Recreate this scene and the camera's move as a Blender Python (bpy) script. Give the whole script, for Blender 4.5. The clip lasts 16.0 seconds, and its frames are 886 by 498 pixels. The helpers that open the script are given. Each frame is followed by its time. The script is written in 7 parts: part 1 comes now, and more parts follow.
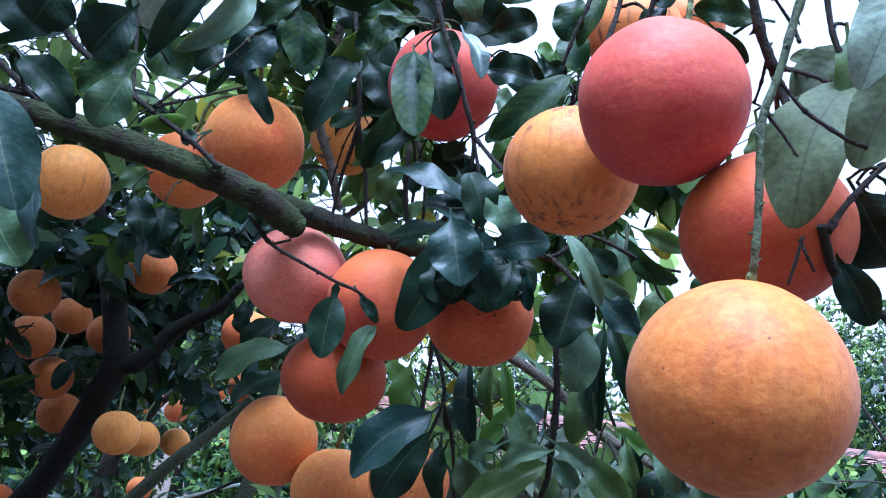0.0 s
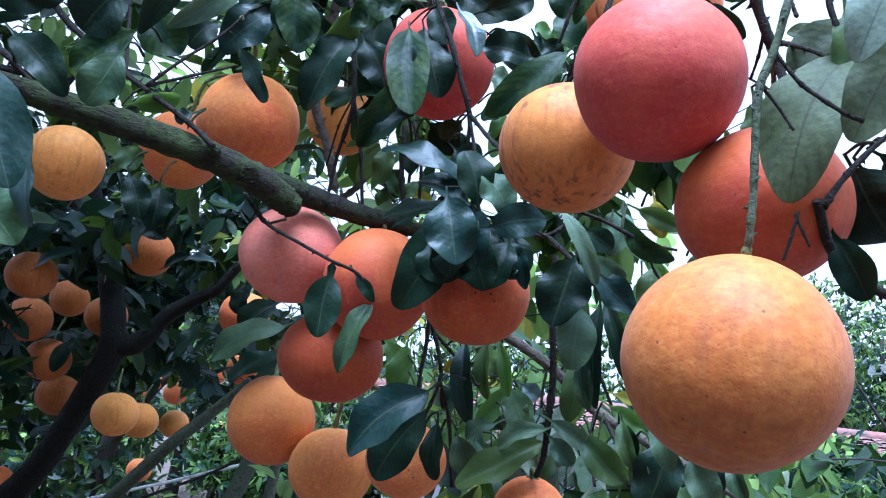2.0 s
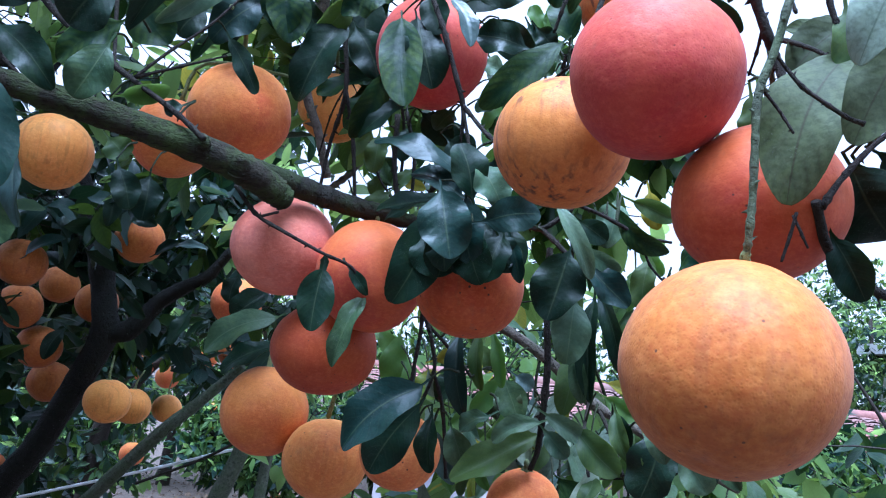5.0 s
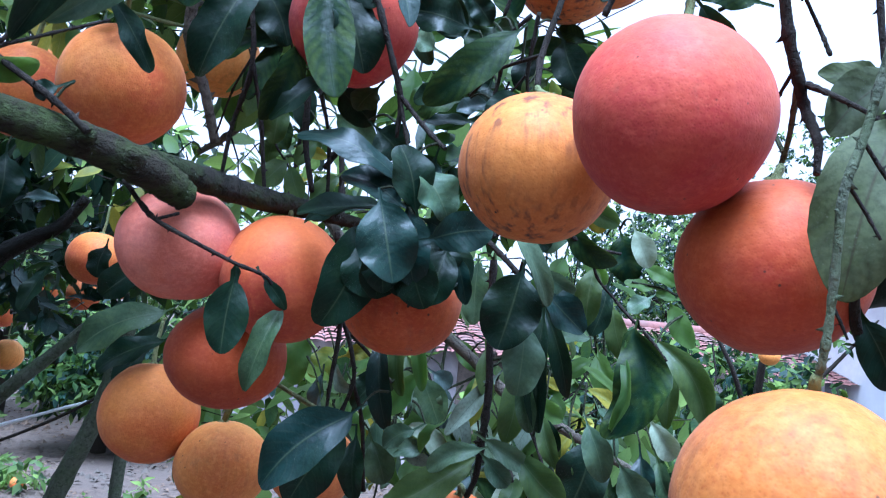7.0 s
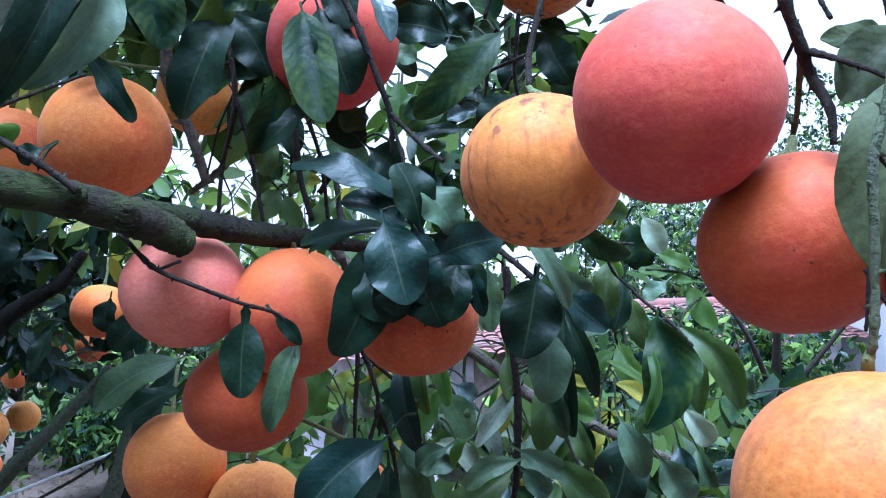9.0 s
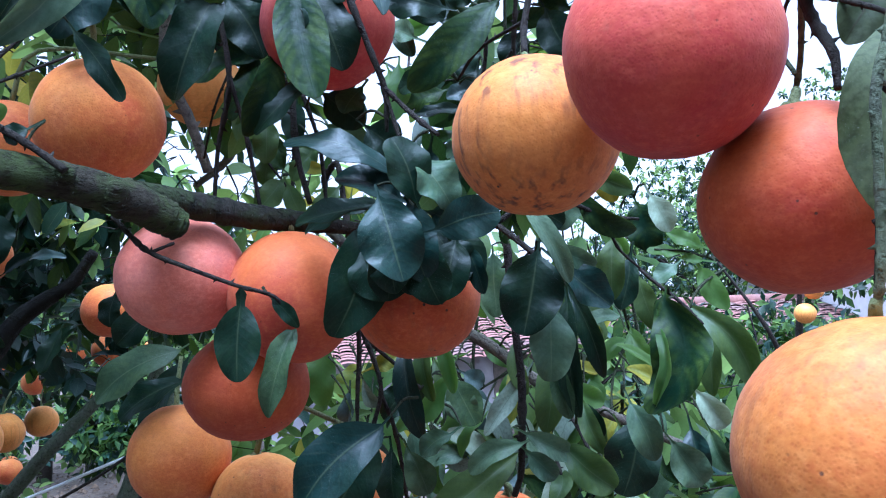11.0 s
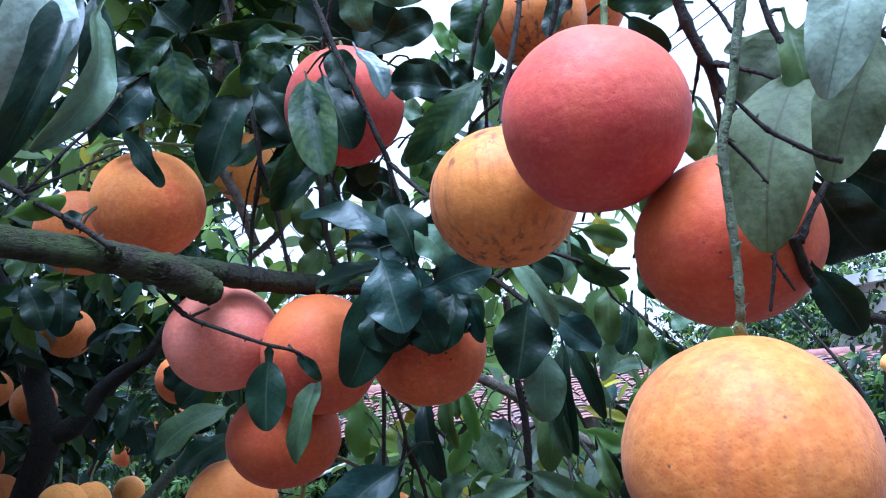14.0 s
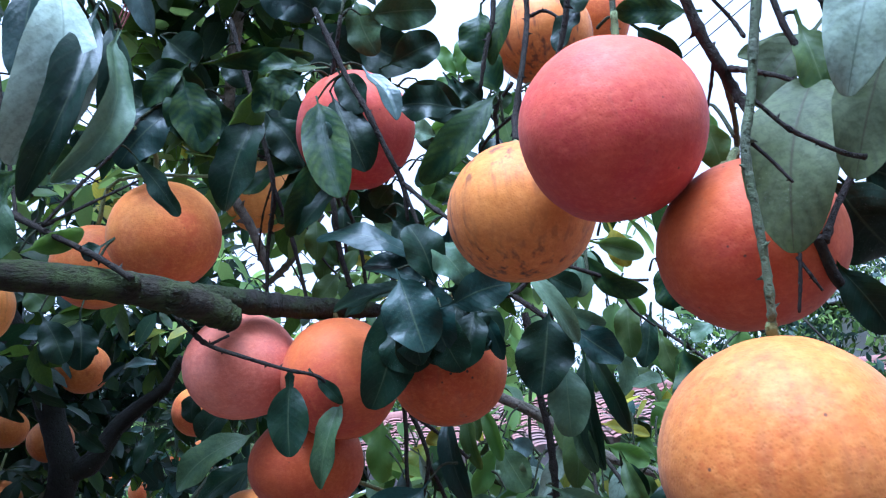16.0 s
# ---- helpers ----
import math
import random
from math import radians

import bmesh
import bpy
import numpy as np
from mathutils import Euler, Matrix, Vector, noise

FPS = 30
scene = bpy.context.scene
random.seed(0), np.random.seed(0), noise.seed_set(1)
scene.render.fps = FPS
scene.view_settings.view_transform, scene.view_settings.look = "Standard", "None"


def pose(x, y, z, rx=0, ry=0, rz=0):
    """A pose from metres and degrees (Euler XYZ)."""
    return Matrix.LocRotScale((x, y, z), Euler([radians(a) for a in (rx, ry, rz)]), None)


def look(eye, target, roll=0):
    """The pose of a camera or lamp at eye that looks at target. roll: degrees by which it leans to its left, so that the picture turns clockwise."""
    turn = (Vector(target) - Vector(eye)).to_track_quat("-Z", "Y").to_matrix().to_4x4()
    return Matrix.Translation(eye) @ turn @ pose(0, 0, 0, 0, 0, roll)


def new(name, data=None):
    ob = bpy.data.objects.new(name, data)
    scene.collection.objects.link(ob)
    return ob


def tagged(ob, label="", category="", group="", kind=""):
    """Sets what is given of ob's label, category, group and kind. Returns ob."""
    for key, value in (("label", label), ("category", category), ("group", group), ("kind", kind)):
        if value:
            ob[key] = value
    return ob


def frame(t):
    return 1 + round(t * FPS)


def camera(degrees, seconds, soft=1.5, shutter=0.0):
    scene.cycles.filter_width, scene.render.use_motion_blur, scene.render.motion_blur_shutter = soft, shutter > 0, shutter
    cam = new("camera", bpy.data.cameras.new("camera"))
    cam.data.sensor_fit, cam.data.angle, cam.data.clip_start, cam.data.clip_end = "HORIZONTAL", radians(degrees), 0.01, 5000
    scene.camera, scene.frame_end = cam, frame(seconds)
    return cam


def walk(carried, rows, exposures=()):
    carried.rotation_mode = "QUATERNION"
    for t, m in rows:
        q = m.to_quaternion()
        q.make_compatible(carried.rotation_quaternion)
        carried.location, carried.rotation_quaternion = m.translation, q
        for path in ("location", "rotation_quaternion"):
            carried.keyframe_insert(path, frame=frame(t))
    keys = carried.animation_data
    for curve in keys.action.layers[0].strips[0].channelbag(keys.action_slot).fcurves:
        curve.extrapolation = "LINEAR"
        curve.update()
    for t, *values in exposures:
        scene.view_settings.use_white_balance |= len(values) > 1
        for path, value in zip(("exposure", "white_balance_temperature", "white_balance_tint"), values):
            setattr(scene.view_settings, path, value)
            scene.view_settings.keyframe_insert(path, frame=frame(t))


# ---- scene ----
cam = camera(56.9, 16.0, soft=1.1, shutter=0.5)
PATH = [
    (0, (0.014, 0.036, 1.709), (-0.044, 2.004, 2.064), 6.4),
    (0.5, (0.012, 0.04, 1.707), (-0.047, 2.01, 2.045), 6.6),
    (1, (0.013, 0.04, 1.705), (-0.046, 2.012, 2.031), 6.5),
    (1.5, (0.014, 0.039, 1.706), (-0.041, 2.012, 2.026), 6.4),
    (2, (0.017, 0.039, 1.705), (-0.032, 2.013, 2.019), 6.2),
    (2.5, (0.016, 0.036, 1.704), (-0.036, 2.012, 2.011), 6.2),
    (3, (0.016, 0.034, 1.705), (-0.042, 2.01, 2.008), 6.0),
    (3.5, (0.017, 0.032, 1.706), (-0.04, 2.008, 2.006), 6.0),
    (5.8, (0.002, 0.075, 1.76), (0.063, 2.065, 1.95), 5.9),
    (6, (-0.029, 0.119, 1.786), (0.116, 2.11, 1.915), 6.0),
    (6.5, (-0.068, 0.143, 1.825), (0.225, 2.12, 1.893), 6.1),
    (7, (-0.086, 0.153, 1.834), (0.27, 2.119, 1.926), 5.7),
    (7.5, (-0.096, 0.157, 1.848), (0.275, 2.12, 1.947), 3.3),
    (8, (-0.1, 0.167, 1.849), (0.273, 2.13, 1.941), 0.6),
    (10.3, (-0.075, 0.18, 1.83), (0.266, 2.147, 1.948), -2.5),
    (10.5, (-0.073, 0.186, 1.826), (0.254, 2.155, 1.942), -2.4),
    (11, (-0.069, 0.194, 1.818), (0.242, 2.166, 1.932), -2.6),
    (11.5, (-0.055, 0.195, 1.822), (0.253, 2.165, 1.98), -3.0),
    (12, (-0.047, 0.148, 1.807), (0.205, 2.115, 2.064), -2.3),
    (12.5, (-0.055, 0.125, 1.793), (0.116, 2.099, 2.064), -1.6),
    (13, (-0.036, 0.128, 1.791), (0.106, 2.107, 2.041), -2.6),
    (13.5, (-0.001, 0.118, 1.796), (0.148, 2.096, 2.052), -4.3),
    (14, (0.005, 0.101, 1.795), (0.128, 2.076, 2.081), -4.6),
    (14.5, (0.0, 0.105, 1.79), (0.107, 2.084, 2.065), -5.2),
    (15, (-0.005, 0.113, 1.784), (0.111, 2.092, 2.044), -6.5),
    (15.5, (0.001, 0.108, 1.787), (0.121, 2.081, 2.092), -7.0),
    (16, (-0.006, 0.103, 1.789), (0.104, 2.07, 2.137), -6.7),
]
walk(cam, [(t, look(eye, target, roll)) for t, eye, target, roll in PATH], [(0.0, 1.66, 4400, 11), (16.0, 1.66, 4400, 11)])

# ---- sky, sun, exposure ----
world = bpy.data.worlds.new("world")
scene.world = world
world.use_nodes = True
wn = world.node_tree.nodes
wl = world.node_tree.links
sky = wn.new("ShaderNodeTexSky")
sky.sky_type = 'NISHITA'
sky.sun_disc = False
sky.sun_elevation = radians(74)
sky.sun_rotation = radians(180)
sky.air_density = 1.0
sky.dust_density = 8.0
sky.ozone_density = 1.0
cloud = wn.new("ShaderNodeMix")
cloud.data_type = 'RGBA'
cloud.inputs[0].default_value = 0.8
cloud.inputs[7].default_value = (15.9, 15.0, 14.8, 1)   # flat grey cloud deck over the blue
wl.new(sky.outputs[0], cloud.inputs[6])
wl.new(cloud.outputs[2], wn["Background"].inputs[0])
wn["Background"].inputs[1].default_value = 0.036
sun = new("sun", bpy.data.lights.new("sun", 'SUN'))
sun.data.energy = 4.2
sun.data.angle = radians(40)
sun.data.color = (1.0, 0.98, 0.95)
sun.matrix_world = look((-0.3, -1.2, 8.0), (0, 0.6, 1.6))


# ---- materials ----
def nodes_of(name):
    m = bpy.data.materials.new(name)
    m.use_nodes = True
    return m, m.node_tree.nodes, m.node_tree.links, m.node_tree.nodes["Principled BSDF"]


def noise_node(n, l, vec, scale, detail=3.0, rough=0.55):
    k = n.new("ShaderNodeTexNoise")
    k.inputs["Scale"].default_value = scale
    k.inputs["Detail"].default_value = detail
    k.inputs["Roughness"].default_value = rough
    if vec is not None:
        l.new(vec, k.inputs["Vector"])
    return k.outputs[0]


def ramp(n, l, fac, stops):
    r = n.new("ShaderNodeValToRGB")
    e = r.color_ramp.elements
    while len(e) < len(stops):
        e.new(0.5)
    for i, (p, c) in enumerate(stops):
        e[i].position = p
        e[i].color = (*c, 1) if len(c) == 3 else c
    l.new(fac, r.inputs[0])
    return r.outputs[0]


def mixc(n, l, fac, a, b, mode='MIX'):
    k = n.new("ShaderNodeMix")
    k.data_type = 'RGBA'
    k.blend_type = mode
    for sock, val in ((k.inputs[0], fac), (k.inputs[6], a), (k.inputs[7], b)):
        if isinstance(val, (int, float)):
            sock.default_value = val
        elif isinstance(val, tuple):
            sock.default_value = (*val, 1)
        else:
            l.new(val, sock)
    return k.outputs[2]


def math_node(n, l, op, a, b=0.0, c=None):
    k = n.new("ShaderNodeMath")
    k.operation = op
    for i, val in enumerate((a, b) if c is None else (a, b, c)):
        if isinstance(val, (int, float)):
            k.inputs[i].default_value = val
        else:
            l.new(val, k.inputs[i])
    return k.outputs[0]


def bump(n, l, height, strength, dist, after=None):
    k = n.new("ShaderNodeBump")
    k.inputs["Strength"].default_value = strength
    k.inputs["Distance"].default_value = dist
    l.new(height, k.inputs["Height"])
    if after is not None:
        l.new(after, k.inputs["Normal"])
    return k.outputs[0]


def scaled(n, l, vec, s, rnd=None):
    k = n.new("ShaderNodeMapping")
    k.inputs["Scale"].default_value = s
    l.new(vec, k.inputs["Vector"])
    if rnd is not None:
        v = math_node(n, l, 'MULTIPLY', rnd, 37.0)
        l.new(v, k.inputs["Location"])
    return k.outputs[0]


def rind(name, warm, deep, streak=0.0, bloom=0.15, speck=0.5, lumps=1.0, mottle=0.6):
    """Citrus skin: two tones in soft patches, oil glands, specks and, on some, rusty streaks."""
    m, n, l, p = nodes_of(name)
    tc = n.new("ShaderNodeTexCoord").outputs["Object"]
    rnd = n.new("ShaderNodeObjectInfo").outputs["Random"]
    vec = scaled(n, l, tc, (1, 1, 1), rnd)
    big = noise_node(n, l, vec, 11.0, 2.0)
    mid = noise_node(n, l, vec, 45.0, 4.0)
    fac = math_node(n, l, 'ADD', math_node(n, l, 'MULTIPLY', big, 0.8), math_node(n, l, 'MULTIPLY', mid, 0.25))
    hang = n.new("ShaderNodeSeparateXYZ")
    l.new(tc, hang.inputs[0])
    # the deep tone gains on the warm one from the stalk downwards
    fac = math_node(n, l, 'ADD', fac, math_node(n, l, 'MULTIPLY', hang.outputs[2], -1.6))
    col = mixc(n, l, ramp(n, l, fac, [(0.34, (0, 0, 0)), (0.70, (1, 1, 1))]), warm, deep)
    # fine mottle of the skin
    fine = noise_node(n, l, scaled(n, l, vec, (1, 1, 1.6)), 170.0, 3.0, 0.6)
    col = mixc(n, l, ramp(n, l, fine, [(0.48, (0, 0, 0)), (0.70, (0.4, 0.4, 0.4))]), col, tuple(min(1, c * 1.18 + 0.015) for c in warm))
    col = mixc(n, l, ramp(n, l, fine, [(0.30, (0.3 * mottle,) * 3), (0.48, (0, 0, 0))]), col, (deep[0] * 0.84, deep[1] * 0.66, deep[2] * 0.6))
    if streak:
        s = noise_node(n, l, scaled(n, l, tc, (115, 115, 7), rnd), 1.0, 2.0)
        patch = ramp(n, l, noise_node(n, l, vec, 11.0, 2.0), [(0.36, (0, 0, 0)), (0.50, (1, 1, 1))])
        sm = math_node(n, l, 'MULTIPLY', ramp(n, l, s, [(0.52, (0, 0, 0)), (0.66, (1, 1, 1))]), patch)
        col = mixc(n, l, math_node(n, l, 'MULTIPLY', sm, streak), col, (0.15, 0.055, 0.025))
    # blotchy tone, a few millimetres to a centimetre across
    mot = noise_node(n, l, vec, 120.0, 4.0, 0.65)
    col = mixc(n, l, ramp(n, l, mot, [(0.42, (0, 0, 0)), (0.70, (0.24 * mottle,) * 3)]), col, (deep[0] * 0.72, deep[1] * 0.55, deep[2] * 0.5))
    col = mixc(n, l, ramp(n, l, mot, [(0.30, (0.2, 0.2, 0.2)), (0.48, (0, 0, 0))]), col, tuple(min(1, c * 1.25 + 0.05) for c in warm))
    # brown scuffs and dark specks
    sc = ramp(n, l, noise_node(n, l, scaled(n, l, tc, (1, 1, 0.6), rnd), 28.0, 6.0, 0.7), [(0.62, (0, 0, 0)), (0.74, (1, 1, 1))])
    col = mixc(n, l, math_node(n, l, 'MULTIPLY', sc, 0.4 * speck), col, (0.22, 0.10, 0.06))
    v2 = n.new("ShaderNodeTexVoronoi")
    v2.inputs["Scale"].default_value = 85.0
    l.new(vec, v2.inputs["Vector"])
    sp = ramp(n, l, v2.outputs["Distance"], [(0.02 + 0.035 * speck, (1, 1, 1)), (0.06 + 0.065 * speck, (0, 0, 0))])
    gate = ramp(n, l, noise_node(n, l, vec, 22.0, 1.0), [(0.50, (0, 0, 0)), (0.57, (1, 1, 1))])
    col = mixc(n, l, math_node(n, l, 'MULTIPLY', math_node(n, l, 'MULTIPLY', sp, gate), speck), col, (0.05, 0.03, 0.02))
    # waxy bloom
    bl = ramp(n, l, noise_node(n, l, vec, 18.0, 5.0, 0.65), [(0.45, (0, 0, 0)), (0.75, (1, 1, 1))])
    col = mixc(n, l, math_node(n, l, 'MULTIPLY', bl, bloom), col, (0.62, 0.42, 0.44))
    # oil glands
    v = n.new("ShaderNodeTexVoronoi")
    v.inputs["Scale"].default_value = 430.0
    l.new(vec, v.inputs["Vector"])
    pore = ramp(n, l, v.outputs["Distance"], [(0.05, (0, 0, 0)), (0.5, (1, 1, 1))])
    col = mixc(n, l, math_node(n, l, 'MULTIPLY_ADD', pore, -0.16 * lumps, 0.16 * lumps), col, tuple(c * 0.45 for c in deep))
    l.new(col, p.inputs["Base Color"])
    b0 = bump(n, l, noise_node(n, l, vec, 30.0, 2.0, 0.5), 0.18 * lumps, 0.006)
    b1 = bump(n, l, noise_node(n, l, vec, 105.0, 2.0, 0.5), 0.15 * lumps, 0.0026, b0)
    b2 = bump(n, l, pore, 0.12 * lumps, 0.0006, b1)
    l.new(b2, p.inputs["Normal"])
    l.new(math_node(n, l, 'MULTIPLY_ADD', mid, 0.25, 0.46), p.inputs["Roughness"])
    p.inputs["Specular IOR Level"].default_value = 0.22
    p.inputs["Sheen Weight"].default_value = 0.05
    p.inputs["Sheen Roughness"].default_value = 0.5
    return m


rind_yellow = rind("rind_yellow", (0.49, 0.176, 0.026), (0.42, 0.112, 0.020), 0.30, 0.05, 0.8, 1.2, 1.4)
rind_blush = rind("rind_blush", (0.58, 0.145, 0.028), (0.50, 0.070, 0.035), 0.0, 0.06, 0.6, 0.8)
rind_gold = rind("rind_gold", (0.72, 0.30, 0.060), (0.64, 0.165, 0.040), 0.15, 0.06, 1.1, 1.2)
rind_pale = rind("rind_pale", (0.84, 0.38, 0.078), (0.80, 0.29, 0.052), 0.25, 0.04)
rind_orange = rind("rind_orange", (0.70, 0.250, 0.044), (0.60, 0.115, 0.034), 0.0, 0.06, 0.5, 1.4)
rind_striped = rind("rind_striped", (0.60, 0.228, 0.036), (0.52, 0.142, 0.026), 1.0, 0.05, 1.0)
rind_coral = rind("rind_coral", (0.55, 0.130, 0.018), (0.44, 0.058, 0.014), 0.25, 0.05, 1.6)
rind_red = rind("rind_red", (0.50, 0.092, 0.040), (0.41, 0.035, 0.038), 0.0, 0.07, 0.8, 1.1)
rind_scarlet = rind("rind_scarlet", (0.47, 0.100, 0.018), (0.37, 0.046, 0.018), 0.0, 0.05, 0.9, 1.0)
rind_pink = rind("rind_pink", (0.78, 0.270, 0.170), (0.70, 0.165, 0.105), 0.0, 0.20, 0.3)


def leaf_material(name, dark, light, through_col, gloss=0.36, vein=0.35, clear=0.22, spots=0.3, island=False, rib=None, shine=0.22, chlor=0.4, sick=0.3):
    """Leathery citrus blade with a pale midrib and side veins along its UV, letting some light through."""
    m, n, l, p = nodes_of(name)
    tc = n.new("ShaderNodeTexCoord")
    if island:
        rnd = n.new("ShaderNodeNewGeometry").outputs["Random Per Island"]
    else:
        rnd = n.new("ShaderNodeObjectInfo").outputs["Random"]
    sep = n.new("ShaderNodeSeparateXYZ")
    l.new(tc.outputs["UV"], sep.inputs[0])
    across = math_node(n, l, 'ABSOLUTE', sep.outputs[0])
    along = sep.outputs[1]
    var = noise_node(n, l, tc.outputs["Object"], 55.0, 4.0, 0.6)
    blot = noise_node(n, l, tc.outputs["Object"], 19.0, 3.0, 0.6)
    fac = math_node(n, l, 'ADD', math_node(n, l, 'MULTIPLY', rnd, 0.5), math_node(n, l, 'MULTIPLY', var, 0.4))
    fac = math_node(n, l, 'ADD', fac, math_node(n, l, 'MULTIPLY_ADD', blot, 1.3, -0.6))
    w = math_node(n, l, 'SUBTRACT', math_node(n, l, 'MULTIPLY', along, 8.0), math_node(n, l, 'MULTIPLY', math_node(n, l, 'POWER', across, 1.4), 2.0))
    wob = math_node(n, l, 'ADD', w, math_node(n, l, 'MULTIPLY_ADD', var, 1.1, -0.55))
    tri = math_node(n, l, 'PINGPONG', wob, 0.5)
    # paler between the side veins and out towards the margin
    fade = math_node(n, l, 'MULTIPLY', math_node(n, l, 'MULTIPLY', tri, 2.0), ramp(n, l, across, [(0.05, (0, 0, 0)), (0.55, (1, 1, 1))]))
    fac = math_node(n, l, 'ADD', fac, math_node(n, l, 'MULTIPLY_ADD', fade, chlor, 0.1 - 0.5 * chlor))
    col = mixc(n, l, ramp(n, l, fac, [(0.1, (0, 0, 0)), (0.9, (1, 1, 1))]), dark, light)
    # yellowing patches between the veins
    pv = scaled(n, l, tc.outputs["Object"], (1, 1, 1), rnd)
    wan = ramp(n, l, noise_node(n, l, pv, 30.0, 3.0, 0.6), [(0.46, (0, 0, 0)), (0.66, (1, 1, 1))])
    wan = math_node(n, l, 'MULTIPLY', wan, math_node(n, l, 'MULTIPLY_ADD', tri, 1.3, 0.35))
    col = mixc(n, l, math_node(n, l, 'MULTIPLY', wan, sick), col, (0.080, 0.112, 0.018))
    grain = noise_node(n, l, tc.outputs["Object"], 210.0, 3.0, 0.7)
    col = mixc(n, l, ramp(n, l, grain, [(0.35, (0.4, 0.4, 0.4)), (0.55, (0, 0, 0))]), col, tuple(c * 0.45 for c in dark))
    mid = ramp(n, l, across, [(0.012, (1, 1, 1)), (0.05, (0, 0, 0))])
    # side veins run forward from the midrib
    side = ramp(n, l, tri, [(0.02, (1, 1, 1)), (0.12, (0, 0, 0))])
    veins = math_node(n, l, 'MAXIMUM', mid, math_node(n, l, 'MULTIPLY', side, 0.26))
    pale = rib or tuple(min(1, 0.55 * c + 0.45 * t) for c, t in zip(light, (0.30, 0.36, 0.16)))
    col = mixc(n, l, math_node(n, l, 'MULTIPLY', veins, min(1.0, vein * 1.5)), col, pale)
    # dusty droplets and scars
    dots = ramp(n, l, noise_node(n, l, tc.outputs["Object"], 780.0, 4.0, 0.8), [(0.60, (0, 0, 0)), (0.68, (1, 1, 1))])
    zone = ramp(n, l, noise_node(n, l, tc.outputs["Object"], 22.0, 2.0), [(0.5, (0, 0, 0)), (0.66, (1, 1, 1))])
    col = mixc(n, l, math_node(n, l, 'MULTIPLY', math_node(n, l, 'MULTIPLY', dots, zone), spots), col, (0.32, 0.36, 0.30))
    l.new(col, p.inputs["Base Color"])
    l.new(math_node(n, l, 'MULTIPLY_ADD', blot, 0.4, gloss - 0.14), p.inputs["Roughness"])
    p.inputs["Specular IOR Level"].default_value = shine
    b = bump(n, l, math_node(n, l, 'SUBTRACT', math_node(n, l, 'MULTIPLY', math_node(n, l, 'SMOOTH_MIN', tri, 0.38, 0.2), 1.6), mid), 0.11, 0.0014)
    b = bump(n, l, noise_node(n, l, tc.outputs["Object"], 60.0, 3.0), 0.40, 0.0032, b)
    l.new(b, p.inputs["Normal"])
    tr = n.new("ShaderNodeBsdfTranslucent")
    tcol = mixc(n, l, math_node(n, l, 'MULTIPLY', veins, 0.5), through_col, tuple(c * 0.6 for c in through_col))
    l.new(tcol, tr.inputs[0])
    mx = n.new("ShaderNodeMixShader")
    mx.inputs[0].default_value = clear
    l.new(p.outputs[0], mx.inputs[1])
    l.new(tr.outputs[0], mx.inputs[2])
    l.new(mx.outputs[0], n["Material Output"].inputs[0])
    return m


def leaf_set(isl):
    s = "_spray" if isl else ""
    return {
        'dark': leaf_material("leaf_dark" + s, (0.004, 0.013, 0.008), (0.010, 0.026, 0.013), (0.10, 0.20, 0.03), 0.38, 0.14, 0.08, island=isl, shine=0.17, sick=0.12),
        'blue': leaf_material("leaf_waxy" + s, (0.006, 0.020, 0.017), (0.013, 0.034, 0.026), (0.08, 0.18, 0.05), 0.36, 0.16, 0.06, 0.4, island=isl, shine=0.26, sick=0.06),
        'veined': leaf_material("leaf_veined" + s, (0.005, 0.019, 0.009), (0.023, 0.046, 0.010), (0.22, 0.34, 0.04), 0.38, 0.30, 0.18 if isl else 0.08, island=isl, shine=0.11, rib=(0.010, 0.030, 0.012), chlor=0.7, sick=0.40),
        'fresh': leaf_material("leaf_fresh" + s, (0.044, 0.098, 0.024), (0.112, 0.180, 0.048), (0.40, 0.56, 0.15), 0.40, 0.30, 0.48, island=isl, sick=0.35),
        'olive': leaf_material("leaf_olive" + s, (0.028, 0.060, 0.018), (0.084, 0.120, 0.034), (0.30, 0.42, 0.08), 0.40, 0.35, 0.28, island=isl, sick=0.6),
        'yellow': leaf_material("leaf_yellow" + s, (0.10, 0.15, 0.020), (0.36, 0.31, 0.03), (0.60, 0.52, 0.06), 0.45, 0.4, 0.30, island=isl, sick=0.2),
    }


LEAF = leaf_set(False)
SPRAY = leaf_set(True)
LEAF['grey'] = leaf_material("leaf_dull", (0.022, 0.050, 0.023), (0.070, 0.110, 0.048), (0.18, 0.30, 0.06), 0.38, 0.25, 0.14, 0.5, sick=0.4)
LEAF['pale'] = leaf_material("leaf_pale", (0.052, 0.100, 0.058), (0.135, 0.195, 0.112), (0.28, 0.38, 0.14), 0.38, 0.3, 0.2, 0.7, sick=0.45)
# blue-grey base colour paints in the sky's sheen, besides the stronger gloss
LEAF['sky'] = leaf_material("leaf_sky_sheen", (0.034, 0.060, 0.060), (0.078, 0.118, 0.108), (0.2, 0.3, 0.14), 0.30, 0.25, 0.12, 0.7, shine=0.42, sick=0.1)
LEAF['cream'] = leaf_material("leaf_creamy", (0.30, 0.37, 0.26), (0.42, 0.48, 0.35), (0.5, 0.55, 0.3), 0.45, 0.15, 0.3)
LEAF['under'] = leaf_material("leaf_underside", (0.032, 0.044, 0.019), (0.084, 0.100, 0.046), (0.16, 0.20, 0.05), 0.55, 0.45, 0.10, 0.5, rib=(0.04, 0.034, 0.018), shine=0.15, chlor=0.2)
